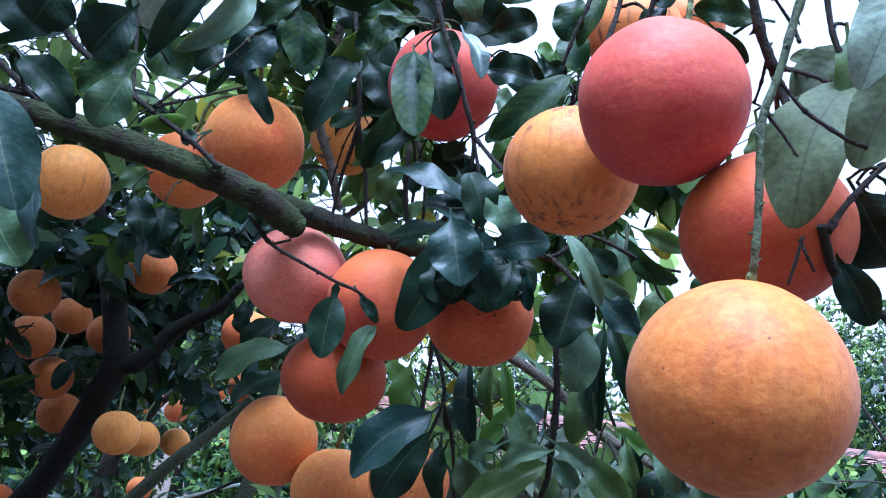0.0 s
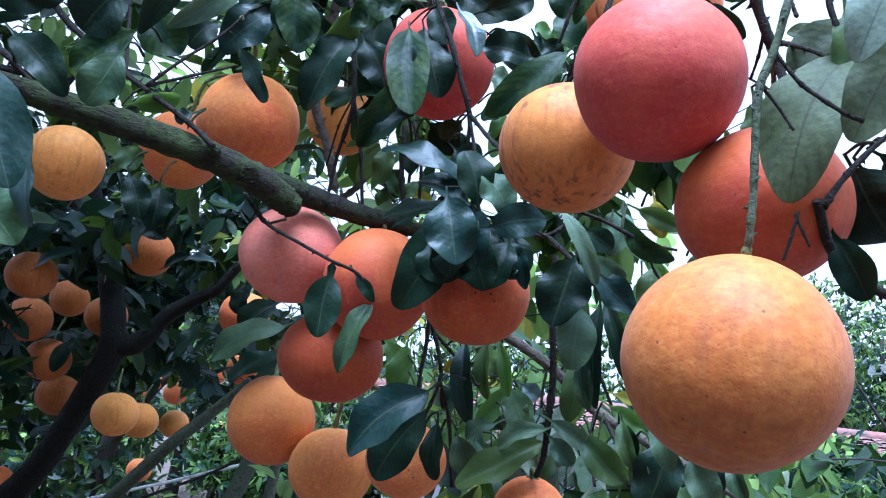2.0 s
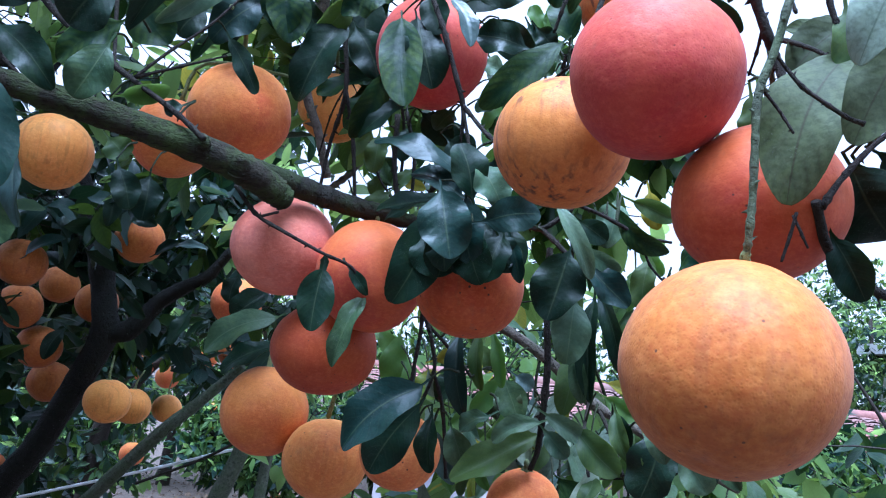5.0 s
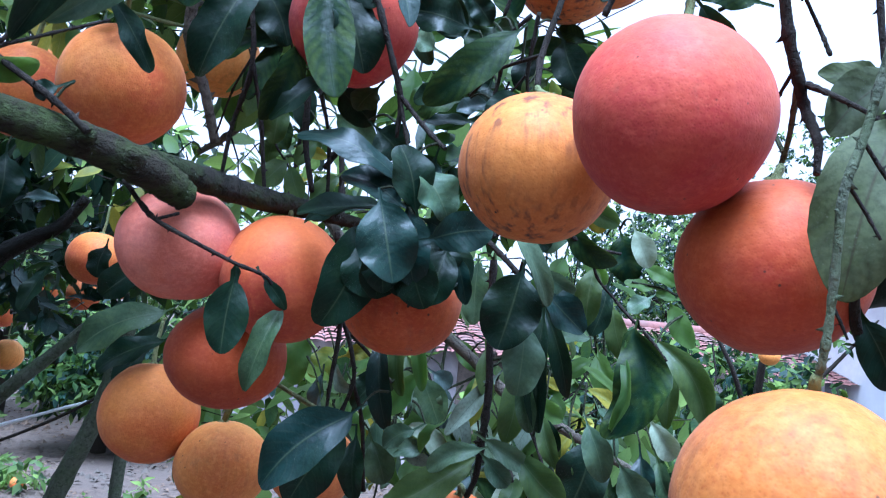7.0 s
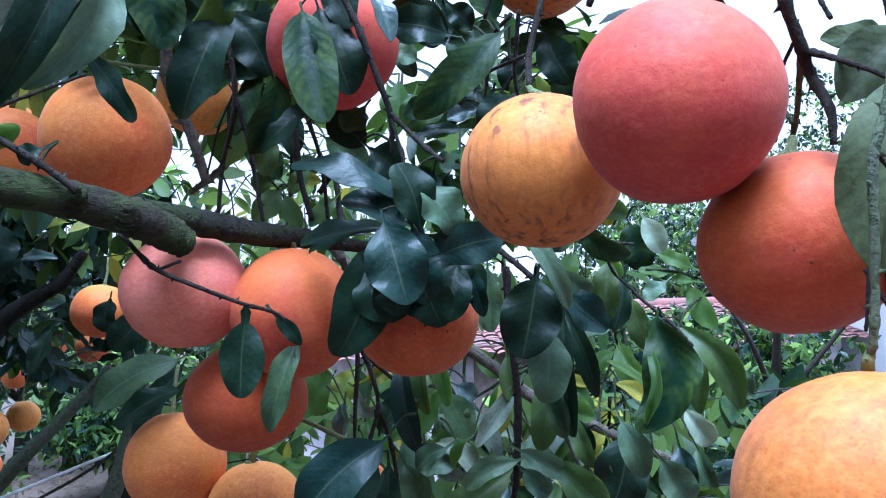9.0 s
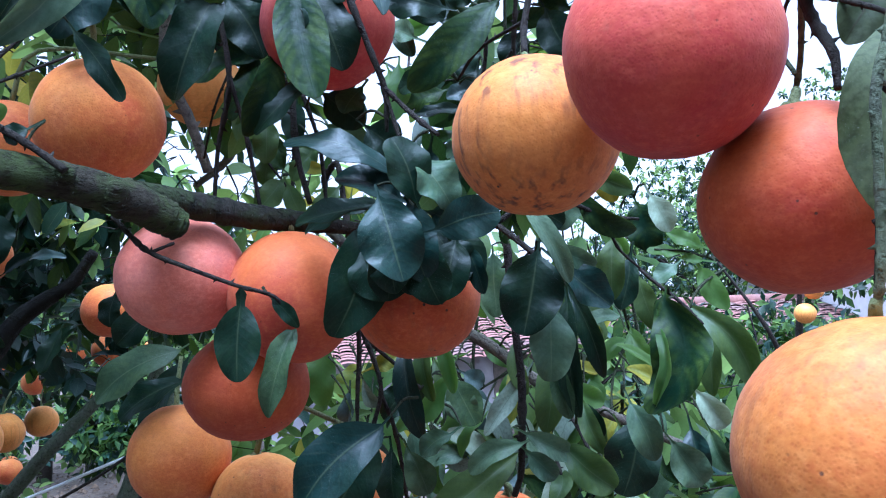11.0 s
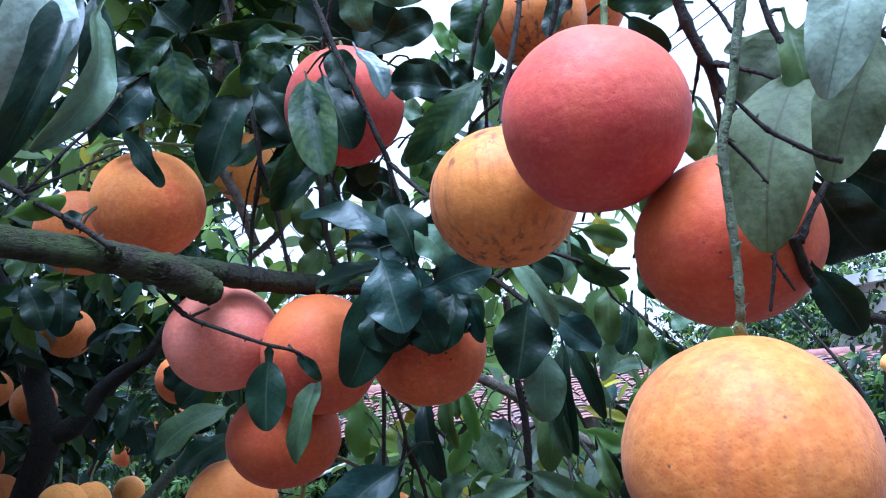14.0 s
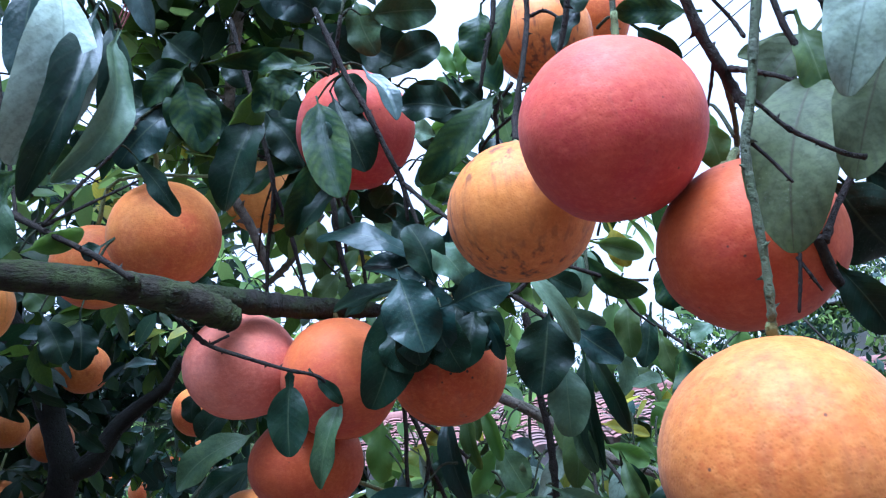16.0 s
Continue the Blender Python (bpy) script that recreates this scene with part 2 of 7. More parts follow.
LEAF['under_light'] = leaf_material("leaf_underside_light", (0.125, 0.165, 0.122), (0.250, 0.300, 0.228), (0.22, 0.30, 0.12), 0.42, 0.35, 0.14, 0.4, rib=(0.06, 0.08, 0.05), chlor=0.2)
# lit copy of the light underside: the extra brightness sits in the base colour
LEAF['under_pale'] = leaf_material("leaf_underside_lit", (0.23, 0.29, 0.235), (0.37, 0.43, 0.35), (0.28, 0.36, 0.16), 0.45, 0.35, 0.12, 0.3, rib=(0.10, 0.13, 0.09), chlor=0.15)
# shaded copy of the dark leaf, its shade mixed into the base colour
LEAF['shade'] = leaf_material("leaf_shaded", (0.005, 0.016, 0.009), (0.010, 0.026, 0.014), (0.06, 0.12, 0.02), 0.42, 0.15, 0.05, sick=0.1)
BACK = {k: LEAF['under'] for k in ('dark', 'blue', 'veined', 'grey', 'pale', 'sky', 'shade')}
BACK.update({'under_pale': LEAF['under_pale'], 'under_light': LEAF['under_light'], 'under': LEAF['under'], 'fresh': LEAF['fresh'], 'olive': LEAF['olive'], 'yellow': LEAF['yellow'], 'cream': LEAF['cream']})


def bark(name, a, b, moss, moss_amount, scale=70.0, rough=0.8, depth=0.0025, grain=(1, 1, 1)):
    m, n, l, p = nodes_of(name)
    tc = n.new("ShaderNodeTexCoord").outputs["Object"]
    gv = scaled(n, l, tc, grain)
    g = noise_node(n, l, gv, scale, 6.0, 0.65)
    col = mixc(n, l, ramp(n, l, g, [(0.3, (0, 0, 0)), (0.7, (1, 1, 1))]), a, b)
    ms = ramp(n, l, noise_node(n, l, tc, 24.0, 5.0, 0.7), [(0.42, (0, 0, 0)), (0.62, (1, 1, 1))])
    col = mixc(n, l, math_node(n, l, 'MULTIPLY', ms, moss_amount), col, moss)
    crack = ramp(n, l, noise_node(n, l, gv, scale * 1.5, 4.0, 0.6), [(0.36, (1, 1, 1)), (0.46, (0, 0, 0))])
    col = mixc(n, l, math_node(n, l, 'MULTIPLY', crack, 0.6), col, tuple(c * 0.4 for c in a))
    li = ramp(n, l, noise_node(n, l, tc, 190.0, 3.0, 0.7), [(0.68, (0, 0, 0)), (0.74, (1, 1, 1))])
    col = mixc(n, l, math_node(n, l, 'MULTIPLY', li, 0.5), col, (0.30, 0.33, 0.27))
    l.new(col, p.inputs["Base Color"])
    p.inputs["Roughness"].default_value = rough
    p.inputs["Specular IOR Level"].default_value = 0.18
    h = math_node(n, l, 'SUBTRACT', noise_node(n, l, gv, scale * 2.2, 5.0, 0.7), math_node(n, l, 'MULTIPLY', crack, 0.35))
    l.new(bump(n, l, h, 1.0, depth), p.inputs["Normal"])
    return m


bark_moss = bark("bark_moss", (0.020, 0.017, 0.011), (0.056, 0.048, 0.032), (0.054, 0.076, 0.020), 0.9, 150.0, depth=0.005, grain=(0.3, 0.8, 1.2))
bark_dark = bark("bark_dark", (0.012, 0.009, 0.008), (0.046, 0.035, 0.029), (0.036, 0.036, 0.022), 0.35, 160.0)
# near-black bark: the deep shade on the tree behind is put into its colour
bark_shaded = bark("bark_shaded", (0.005, 0.0045, 0.004), (0.016, 0.014, 0.012), (0.014, 0.018, 0.010), 0.4, 60.0, 0.7, 0.006)
bark_side = bark("bark_side", (0.014, 0.013, 0.010), (0.044, 0.039, 0.030), (0.036, 0.052, 0.016), 0.85, depth=0.006)
bark_red = bark("bark_red", (0.10, 0.025, 0.022), (0.20, 0.06, 0.05), (0.12, 0.07, 0.05), 0.3, 150.0)
bark_sprig = bark("bark_sprig", (0.020, 0.024, 0.012), (0.050, 0.056, 0.028), (0.04, 0.05, 0.02), 0.4, 160.0)
bark_grey = bark("bark_grey", (0.08, 0.065, 0.055), (0.19, 0.16, 0.13), (0.13, 0.14, 0.085), 0.4, 110.0)
bark_pale = bark("bark_pale", (0.055, 0.062, 0.044), (0.125, 0.135, 0.098), (0.06, 0.09, 0.035), 0.5, 90.0)
bark_green = bark("bark_green", (0.06, 0.07, 0.045), (0.15, 0.16, 0.11), (0.09, 0.13, 0.05), 0.5, 120.0)
stalk_green = bark("stalk_green", (0.16, 0.19, 0.075), (0.22, 0.25, 0.11), (0.18, 0.20, 0.08), 0.5, 160.0, 0.6)


def plain_rough(name, a, b, scale, rough=0.85, relief=0.004, second=None):
    m, n, l, p = nodes_of(name)
    tc = n.new("ShaderNodeTexCoord").outputs["Object"]
    f = noise_node(n, l, tc, scale, 6.0, 0.65)
    g = noise_node(n, l, tc, scale * 0.13, 3.0)
    col = mixc(n, l, ramp(n, l, f, [(0.3, (0, 0, 0)), (0.7, (1, 1, 1))]), a, b)
    if second:
        col = mixc(n, l, ramp(n, l, g, [(0.45, (0, 0, 0)), (0.6, (1, 1, 1))]), col, second)
    l.new(col, p.inputs["Base Color"])
    p.inputs["Roughness"].default_value = rough
    l.new(bump(n, l, f, 0.7, relief), p.inputs["Normal"])
    return m


soil = plain_rough("soil", (0.040, 0.029, 0.022), (0.135, 0.098, 0.074), 16.0, 0.95, 0.03, (0.085, 0.064, 0.050))
litter_brown = plain_rough("litter_brown", (0.045, 0.030, 0.020), (0.19, 0.13, 0.085), 7.0, 0.9, 0.002, (0.09, 0.075, 0.06))
tile_clay = plain_rough("tile_clay", (0.15, 0.062, 0.052), (0.27, 0.125, 0.105), 14.0, 0.85, 0.01, (0.15, 0.09, 0.08))
wall_paint = plain_rough("wall_paint", (0.66, 0.66, 0.68), (0.80, 0.80, 0.81), 5.0, 0.9, 0.004, (0.60, 0.60, 0.63))
wall_block = plain_rough("wall_block", (0.40, 0.36, 0.38), (0.56, 0.52, 0.54), 8.0, 0.9, 0.01, (0.28, 0.26, 0.28))
cord_white = plain_rough("cord_white", (0.66, 0.67, 0.68), (0.78, 0.79, 0.80), 60.0, 0.6, 0.001)
cord_black = plain_rough("cord_black", (0.03, 0.028, 0.03), (0.05, 0.045, 0.045), 60.0, 0.6, 0.001)
timber = plain_rough("timber", (0.10, 0.08, 0.07), (0.20, 0.16, 0.13), 18.0, 0.85, 0.006)


# ---- mesh helpers ----
def link_mesh(name, verts, faces, mats, parent=None, label="", uvs=None, slots=None, smooth=True):
    me = bpy.data.meshes.new(name)
    me.from_pydata([tuple(map(float, q)) for q in verts], [], faces)
    for mt in (mats if isinstance(mats, (list, tuple)) else [mats]):
        me.materials.append(mt)
    if slots is not None:
        me.polygons.foreach_set("material_index", slots)
    if smooth:
        me.polygons.foreach_set("use_smooth", [True] * len(me.polygons))
    for pl in me.polygons:
        if len(pl.vertices) > 6:
            pl.use_smooth = False
    if uvs is not None:
        lay = me.uv_layers.new(name="UVMap")
        idx = np.empty(len(me.loops), dtype=np.int32)
        me.loops.foreach_get("vertex_index", idx)
        lay.data.foreach_set("uv", np.asarray(uvs, dtype=np.float32)[idx].ravel())
    me.update()
    ob = new(name, me)
    if parent is not None:
        ob.parent = parent
        ob.matrix_parent_inverse = parent.matrix_world.inverted()
    if label:
        tagged(ob, label=label)
    return ob


def empty(name, at):
    ob = new(name)
    ob.location = at
    bpy.context.view_layer.update()
    return ob


def smooth_path(pts, per=5):
    """Catmull-Rom through the points."""
    p = [np.array(q, float) for q in pts]
    p = [2 * p[0] - p[1]] + p + [2 * p[-1] - p[-2]]
    out = []
    for i in range(1, len(p) - 2):
        for k in range(per):
            t = k / per
            out.append(0.5 * (2 * p[i] + (p[i + 1] - p[i - 1]) * t + (2 * p[i - 1] - 5 * p[i] + 4 * p[i + 1] - p[i + 2]) * t * t
                              + (3 * p[i] - p[i - 1] - 3 * p[i + 1] + p[i + 2]) * t ** 3))
    out.append(p[-2])
    return out


def tube_data(pts, radii, sides=8, per=5, rough=0.10, knobs=0.0, seed=0):
    path = smooth_path(pts, per)
    rr = np.interp(np.linspace(0, len(radii) - 1, len(path)), range(len(radii)), radii)
    rng = np.random.default_rng(seed + 7)
    verts, faces = [], []
    ref = np.array([0.31, 0.87, 0.38])
    for i, c in enumerate(path):
        d = path[min(i + 1, len(path) - 1)] - path[max(i - 1, 0)]
        d = d / (np.linalg.norm(d) + 1e-9)
        a = np.cross(d, ref)
        a /= np.linalg.norm(a) + 1e-9
        b = np.cross(d, a)
        swell = 1.0 + (knobs if rng.random() < 0.25 else 0.0) * rng.random()
        for k in range(sides):
            w = 2 * math.pi * k / sides
            q = c + rr[i] * (math.cos(w) * a + math.sin(w) * b)
            r = rr[i] * swell * (1 + rough * (1.3 * noise.noise(Vector(q) * 0.9 / max(rr[i], 0.004) + Vector((seed, 0, 0))) + 0.15 * rng.normal()))
            verts.append(c + r * (math.cos(w) * a + math.sin(w) * b))
    for i in range(len(path) - 1):
        for k in range(sides):
            k2 = (k + 1) % sides
            faces.append((i * sides + k, i * sides + k2, (i + 1) * sides + k2, (i + 1) * sides + k))
    faces.append(tuple(range(sides - 1, -1, -1)))
    faces.append(tuple((len(path) - 1) * sides + k for k in range(sides)))
    return verts, faces


# ---- ground, far house ----
GROUND = -0.35


def ground_height(x, y):
    return GROUND + 0.05 * math.sin(x * 0.9 + 1.0) * math.cos(y * 0.7) + 0.06 * noise.noise((x * 0.6, y * 0.6, 3.0)) + 0.02 * noise.noise((x * 2.5, y * 2.5, 7.0))


def build_ground():
    k = 110
    s = np.linspace(-1, 1, k)
    s = np.sign(s) * (np.abs(s) ** 2.6) * 400.0
    verts = [(x, y + 5.0, ground_height(x, y + 5.0)) for y in s for x in s]
    faces = [(j * k + i, j * k + i + 1, (j + 1) * k + i + 1, (j + 1) * k + i) for j in range(k - 1) for i in range(k - 1)]
    ob = link_mesh("ground", verts, faces, soil)
    tagged(ob, "bare brown orchard soil with fallen leaves", "ground", kind="structure")


build_ground()


def box_data(lo, hi):
    (x0, y0, z0), (x1, y1, z1) = lo, hi
    v = [(x0, y0, z0), (x1, y0, z0), (x1, y1, z0), (x0, y1, z0), (x0, y0, z1), (x1, y0, z1), (x1, y1, z1), (x0, y1, z1)]
    f = [(0, 3, 2, 1), (4, 5, 6, 7), (0, 1, 5, 4), (1, 2, 6, 5), (2, 3, 7, 6), (3, 0, 4, 7)]
    return v, f


def build_shed():
    """Low outbuilding with a clay tile roof, seen between the leaves."""
    base = empty("shed", (4.2, 10.0, GROUND))
    tagged(base, "low shed with a weathered red clay tile roof", "shed")
    for name, lo, hi, mat in (
            ("wall", (-0.6, 9.4, GROUND - 0.2), (6.6, 9.6, 1.16), wall_block),
            ("wall", (-0.6, 12.4, GROUND - 0.2), (6.6, 12.6, 1.16), wall_block),
            ("wall", (-0.6, 9.6, GROUND - 0.2), (-0.4, 12.4, 1.16), wall_block),
            ("wall", (6.4, 9.6, GROUND - 0.2), (6.6, 12.4, 1.16), wall_block),
            ("doorway", (1.9, 9.37, GROUND - 0.2), (2.6, 9.40, 1.2), timber)):
        v, f = box_data(lo, hi)
        link_mesh(name, v, f, mat, base, smooth=False)
    for sgn in (1, -1):
        verts, faces = [], []
        rows, cols = 16, 44
        for r in range(rows):
            for c in range(cols):
                o = len(verts)
                x0 = -0.9 + c * 0.178
                for e in range(2):
                    s = r * 0.115 + e * 0.135
                    y = 11.0 - sgn * (1.86 - s * 0.95)
                    z = 1.10 + s * 0.235 + (0.018 if e == 0 else 0.0)
                    for k in range(5):
                        a = math.pi * k / 4
                        verts.append((x0 + 0.086 - 0.086 * math.cos(a) + 0.006 * ((c * 7 + r * 3) % 5 - 2) / 2, y, z + 0.022 * math.sin(a) + 0.006 * ((c * 5 + r * 11) % 7 - 3) / 3))
                for k in range(4):
                    faces.append((o + k, o + k + 1, o + 6 + k, o + 5 + k))
        tagged(link_mesh("roof_tiles", verts, faces, tile_clay, base, "weathered red clay roof tiles"), kind="stuff")
    v, f = tube_data([(-1.0, 11.0, 1.55), (2.8, 11.0, 1.56), (7.0, 11.0, 1.55)], [0.09, 0.09, 0.09], 10, 4, 0.02)
    link_mesh("ridge", v, f, tile_clay, base)


build_shed()


def build_house():
    base = empty("house", (7.4, 9.4, GROUND))
    tagged(base, "white painted house front with a pillar", "house")
    for name, lo, hi in (("wall", (6.9, 8.6, GROUND - 0.2), (12.5, 8.8, 2.5)), ("wall", (6.9, 8.8, GROUND - 0.2), (7.1, 13.0, 2.5)),
                         ("roof_slab", (6.6, 7.6, 2.5), (12.8, 13.2, 2.66)), ("plinth", (6.6, 7.6, GROUND - 0.2), (12.8, 8.6, GROUND + 0.35))):
        v, f = box_data(lo, hi)
        link_mesh(name, v, f, wall_paint, base, smooth=False)
    for x in (7.3, 9.3, 11.3):
        v, f = tube_data([(x, 7.8, GROUND), (x, 7.8, 1.0), (x, 7.8, 2.52)], [0.09, 0.085, 0.09], 12, 3, 0.0)
        link_mesh("pillar", v, f, wall_paint, base)
    for x in (8.0, 10.2):
        v, f = box_data((x, 8.57, 0.5), (x + 1.0, 8.60, 1.8))
        w = link_mesh("window", v, f, timber, base, smooth=False)
        for k in range(4):
            v, f = box_data((x + 0.06 + k * 0.235, 8.55, 0.56), (x + 0.235 + k * 0.235, 8.566, 1.74))
            link_mesh("pane", v, f, cord_black, w, smooth=False)


build_house()

# ---- foliage ----
def blade(length, width, droop, rng, rows=4):
    """Local verts, uvs of a small folded blade along +y."""
    vs, uv = [], []
    for i in range(rows + 1):
        s = i / rows
        w = 0.5 * width * (math.sin(math.pi * min(1, 0.06 + 0.94 * s) ** 0.95) ** 0.62 if 0 < i < rows else 0.08)
        z = -droop * length * s * s
        for u in (-1, 0, 1):
            vs.append((u * w, length * s, z + 0.22 * w * abs(u)))
            uv.append((u, s))
    return np.array(vs), uv


def blade_faces(rows=4):
    return [(3 * i + k, 3 * i + k + 1, 3 * i + 4 + k, 3 * i + 3 + k) for i in range(rows) for k in (0, 1)]


# openings in the foliage towards the yard: a point, the way, the spread
OPENINGS = [(np.array((-0.10, 0.17, 1.85)), np.array((0.240, 0.969, -0.063)), 0.026),
            (np.array((-0.10, 0.17, 1.85)), np.array((0.236, 0.965, -0.117)), 0.024),
            (np.array((-0.05, 0.15, 1.81)), np.array((-0.142, 0.920, 0.365)), 0.016),
            (np.array((0.02, 0.03, 1.70)), np.array((-0.318, 0.948, -0.036)), 0.018)]


def in_opening(p):
    for at, way, spread in OPENINGS:
        d = p - at
        far = d @ way
        if np.linalg.norm(d - far * way) < 0.045 + spread * far:
            return True
    return False


def spray_foliage(name, parent, blobs, kinds, seed, size=(0.07, 0.11), per=(5, 9), rows=4, label="", stems=True):
    """Leafy shoots, scattered through rounded masses. blobs: centre, half sizes, number of shoots."""
    rng = np.random.default_rng(seed)
    keys = list(kinds)
    prob = np.array([kinds[k] for k in keys], float)
    prob /= prob.sum()
    fc = np.array(blade_faces(rows))
    nv = 3 * (rows + 1)
    shapes = []
    for _ in range(10):
        vs, uv = blade(1.0, rng.uniform(0.36, 0.54), rng.uniform(-0.05, 0.35), rng, rows)
        shapes.append(vs)
    V, FA, UV, SL, STEM = [], [], [], [], []
    count = 0
    for centre, half, shoots in blobs:
        for _ in range(shoots):
            d = rng.normal(size=3)
            d /= np.linalg.norm(d)
            c = np.array(centre) + d * np.array(half) * rng.random() ** 0.45
            ax = rng.normal(size=3) * np.array((1, 1, 0.5)) + np.array((0, 0, -0.25))
            ax /= np.linalg.norm(ax)
            if in_opening(c):
                continue
            kd = rng.choice(len(keys), p=prob)
            STEM.append((c, ax, rng.uniform(0.04, 0.12)))
            for j in range(rng.integers(*per)):
                p = c + ax * 0.022 * j
                out = rng.normal(size=3)
                out -= ax * (out @ ax) * 0.9
                out = out / np.linalg.norm(out) + 0.5 * ax + np.array((0, 0, -0.45))
                out /= np.linalg.norm(out)
                nrm = np.array((0, 0, 1.0)) * 0.9 + rng.normal(size=3) * 0.55 + np.array((0, -0.25, 0))
                nrm -= out * (nrm @ out)
                nrm /= np.linalg.norm(nrm)
                sx = np.cross(out, nrm)
                L = rng.uniform(*size)
                vs = shapes[rng.integers(10)] * L
                V.append(p + vs[:, :1] * sx + vs[:, 1:2] * out + vs[:, 2:] * nrm)
                FA.append(fc + count * nv)
                SL += [kd if rng.random() < 0.8 else rng.choice(len(keys), p=prob)] * len(fc)
                count += 1
    if stems:
        sv, sf = [], []
        for c, ax, ln in STEM:
            o = len(sv)
            a = np.cross(ax, (0.3, 0.8, 0.52))
            a /= np.linalg.norm(a)
            e = np.cross(ax, a)
            kink = a * rng.uniform(-0.03, 0.03) + e * rng.uniform(-0.03, 0.03)
            for q, r in ((c - ax * ln, 0.0024), (c - ax * ln * 0.4 + kink, 0.0020), (c + ax * 0.09, 0.0011)):
                for k in range(3):
                    w = 2.094 * k
                    sv.append(q + r * (math.cos(w) * a + math.sin(w) * e))
            for i in range(2):
                for k in range(3):
                    sf.append((o + 3 * i + k, o + 3 * i + (k + 1) % 3, o + 3 * i + 3 + (k + 1) % 3, o + 3 * i + 3 + k))
        tagged(link_mesh("shoot", sv, sf, bark_dark, parent), label="thin dark leafy shoots", kind="stuff")
    uv1 = [(u, i / rows) for i in range(rows + 1) for u in (-1, 0, 1)]
    me = bpy.data.meshes.new(name)
    V = np.concatenate(V).astype(np.float32)
    FA = np.concatenate(FA).astype(np.int32)
    me.vertices.add(len(V))
    me.vertices.foreach_set("co", V.ravel())
    me.loops.add(FA.size)
    me.loops.foreach_set("vertex_index", FA.ravel())
    me.polygons.add(len(FA))
    me.polygons.foreach_set("loop_start", np.arange(0, FA.size, 4, dtype=np.int32))
    for k in keys:
        me.materials.append(SPRAY[k])
    me.update(calc_edges=True)
    me.polygons.foreach_set("material_index", np.array(SL, dtype=np.int32))
    me.polygons.foreach_set("use_smooth", np.ones(len(FA), dtype=bool))
    lay = me.uv_layers.new(name="UVMap")
    lay.data.foreach_set("uv", np.tile(np.array(uv1, dtype=np.float32)[fc.ravel()].ravel(), count))
    ob = new(name, me)
    ob.parent = parent
    ob.matrix_parent_inverse = parent.matrix_world.inverted()
    tagged(ob, label=label, kind="stuff")
    return ob


# ---- the near tree ----
tree = empty("pomelo_tree", (-1.25, 0.75, GROUND))
tagged(tree, "fruiting pomelo tree with glossy dark leaves and mossy limbs", "tree")
wood_count = [0]


def twig(name, mat, pts, radii, label=""):
    wood_count[0] += 1
    big = max(radii) > 0.009
    v, f = tube_data(pts, radii, 22 if big else 8, 9 if big else 7, 0.09 if big else 0.10, 0.14 if big else 0.40, wood_count[0])
    if name == "twig":
        # leaf scars and short thorny buds along the shoot
        rng = np.random.default_rng(500 + wood_count[0])
        path = smooth_path(pts, 7)
        rr = np.interp(np.linspace(0, len(radii) - 1, len(path)), range(len(radii)), radii)
        gone, turn = 0.0, rng.uniform(0, 6)
        for i in range(1, len(path) - 1):
            step = path[i + 1] - path[i]
            gone += np.linalg.norm(step)
            if gone < 0.016:
                continue
            gone, turn = rng.uniform(-0.008, 0.004), turn + 2.4
            d = step / (np.linalg.norm(step) + 1e-9)
            a = np.cross(d, (0.31, 0.87, 0.38))
            a /= np.linalg.norm(a)
            b = np.cross(d, a)
            out = math.cos(turn) * a + math.sin(turn) * b
            r, o = rr[i] * 0.85, len(v)
            tip = path[i] + out * (rr[i] * rng.uniform(1.9, 2.7) + 0.0008) + d * r * rng.uniform(0.5, 1.6) * rng.choice((-1, 1))
            v += [path[i] + d * r * 1.2, path[i] + np.cross(d, out) * r, path[i] - d * r * 1.2, path[i] - np.cross(d, out) * r, tip]
            f += [(o + k, o + (k + 1) % 4, o + 4) for k in range(4)]
    return link_mesh(name, v, f, mat, tree, label)


v, f = tube_data([(-1.25, 0.75, GROUND - 0.1), (-1.22, 0.74, 0.5), (-1.12, 0.72, 1.3), (-0.95, 0.72, 1.95), (-0.72, 0.76, 2.6), (-0.3, 0.95, 2.95)],
                 [0.10, 0.075, 0.062, 0.05, 0.036, 0.025], 16, 8, 0.05)
trunk = link_mesh("trunk", v, f, bark_moss, tree)
v, f = tube_data([(-0.72, 0.76, 2.6), (-0.2, 0.75, 2.72), (0.25, 0.68, 2.62), (0.5, 0.6, 2.5), (0.9, 0.6, 2.4)], [0.032, 0.026, 0.022, 0.018, 0.012], 12, 8, 0.05)
link_mesh("limb", v, f, bark_grey, tree)
v, f = tube_data([(-1.05, 0.72, 1.75), (-0.8, 0.76, 1.93), (-0.58, 0.84, 2.03)], [0.036, 0.024, 0.016], 14, 6, 0.05)
link_mesh("limb", v, f, bark_moss, tree)
twig('limb', bark_moss, [(-0.569, 0.846, 1.971), (-0.506, 0.908, 1.976), (-0.457, 0.931, 1.968), (-0.376, 0.966, 1.956), (-0.295, 1.002, 1.940), (-0.244, 1.037, 1.924), (-0.222, 1.060, 1.912), (-0.209, 1.071, 1.904), (-0.204, 1.075, 1.901), (-0.202, 1.077, 1.900)], [0.0130, 0.0133, 0.0154, 0.0172, 0.0184, 0.0196, 0.0182, 0.0155, 0.0115, 0.0040], label='mossy grey-brown limb with a cut stub')
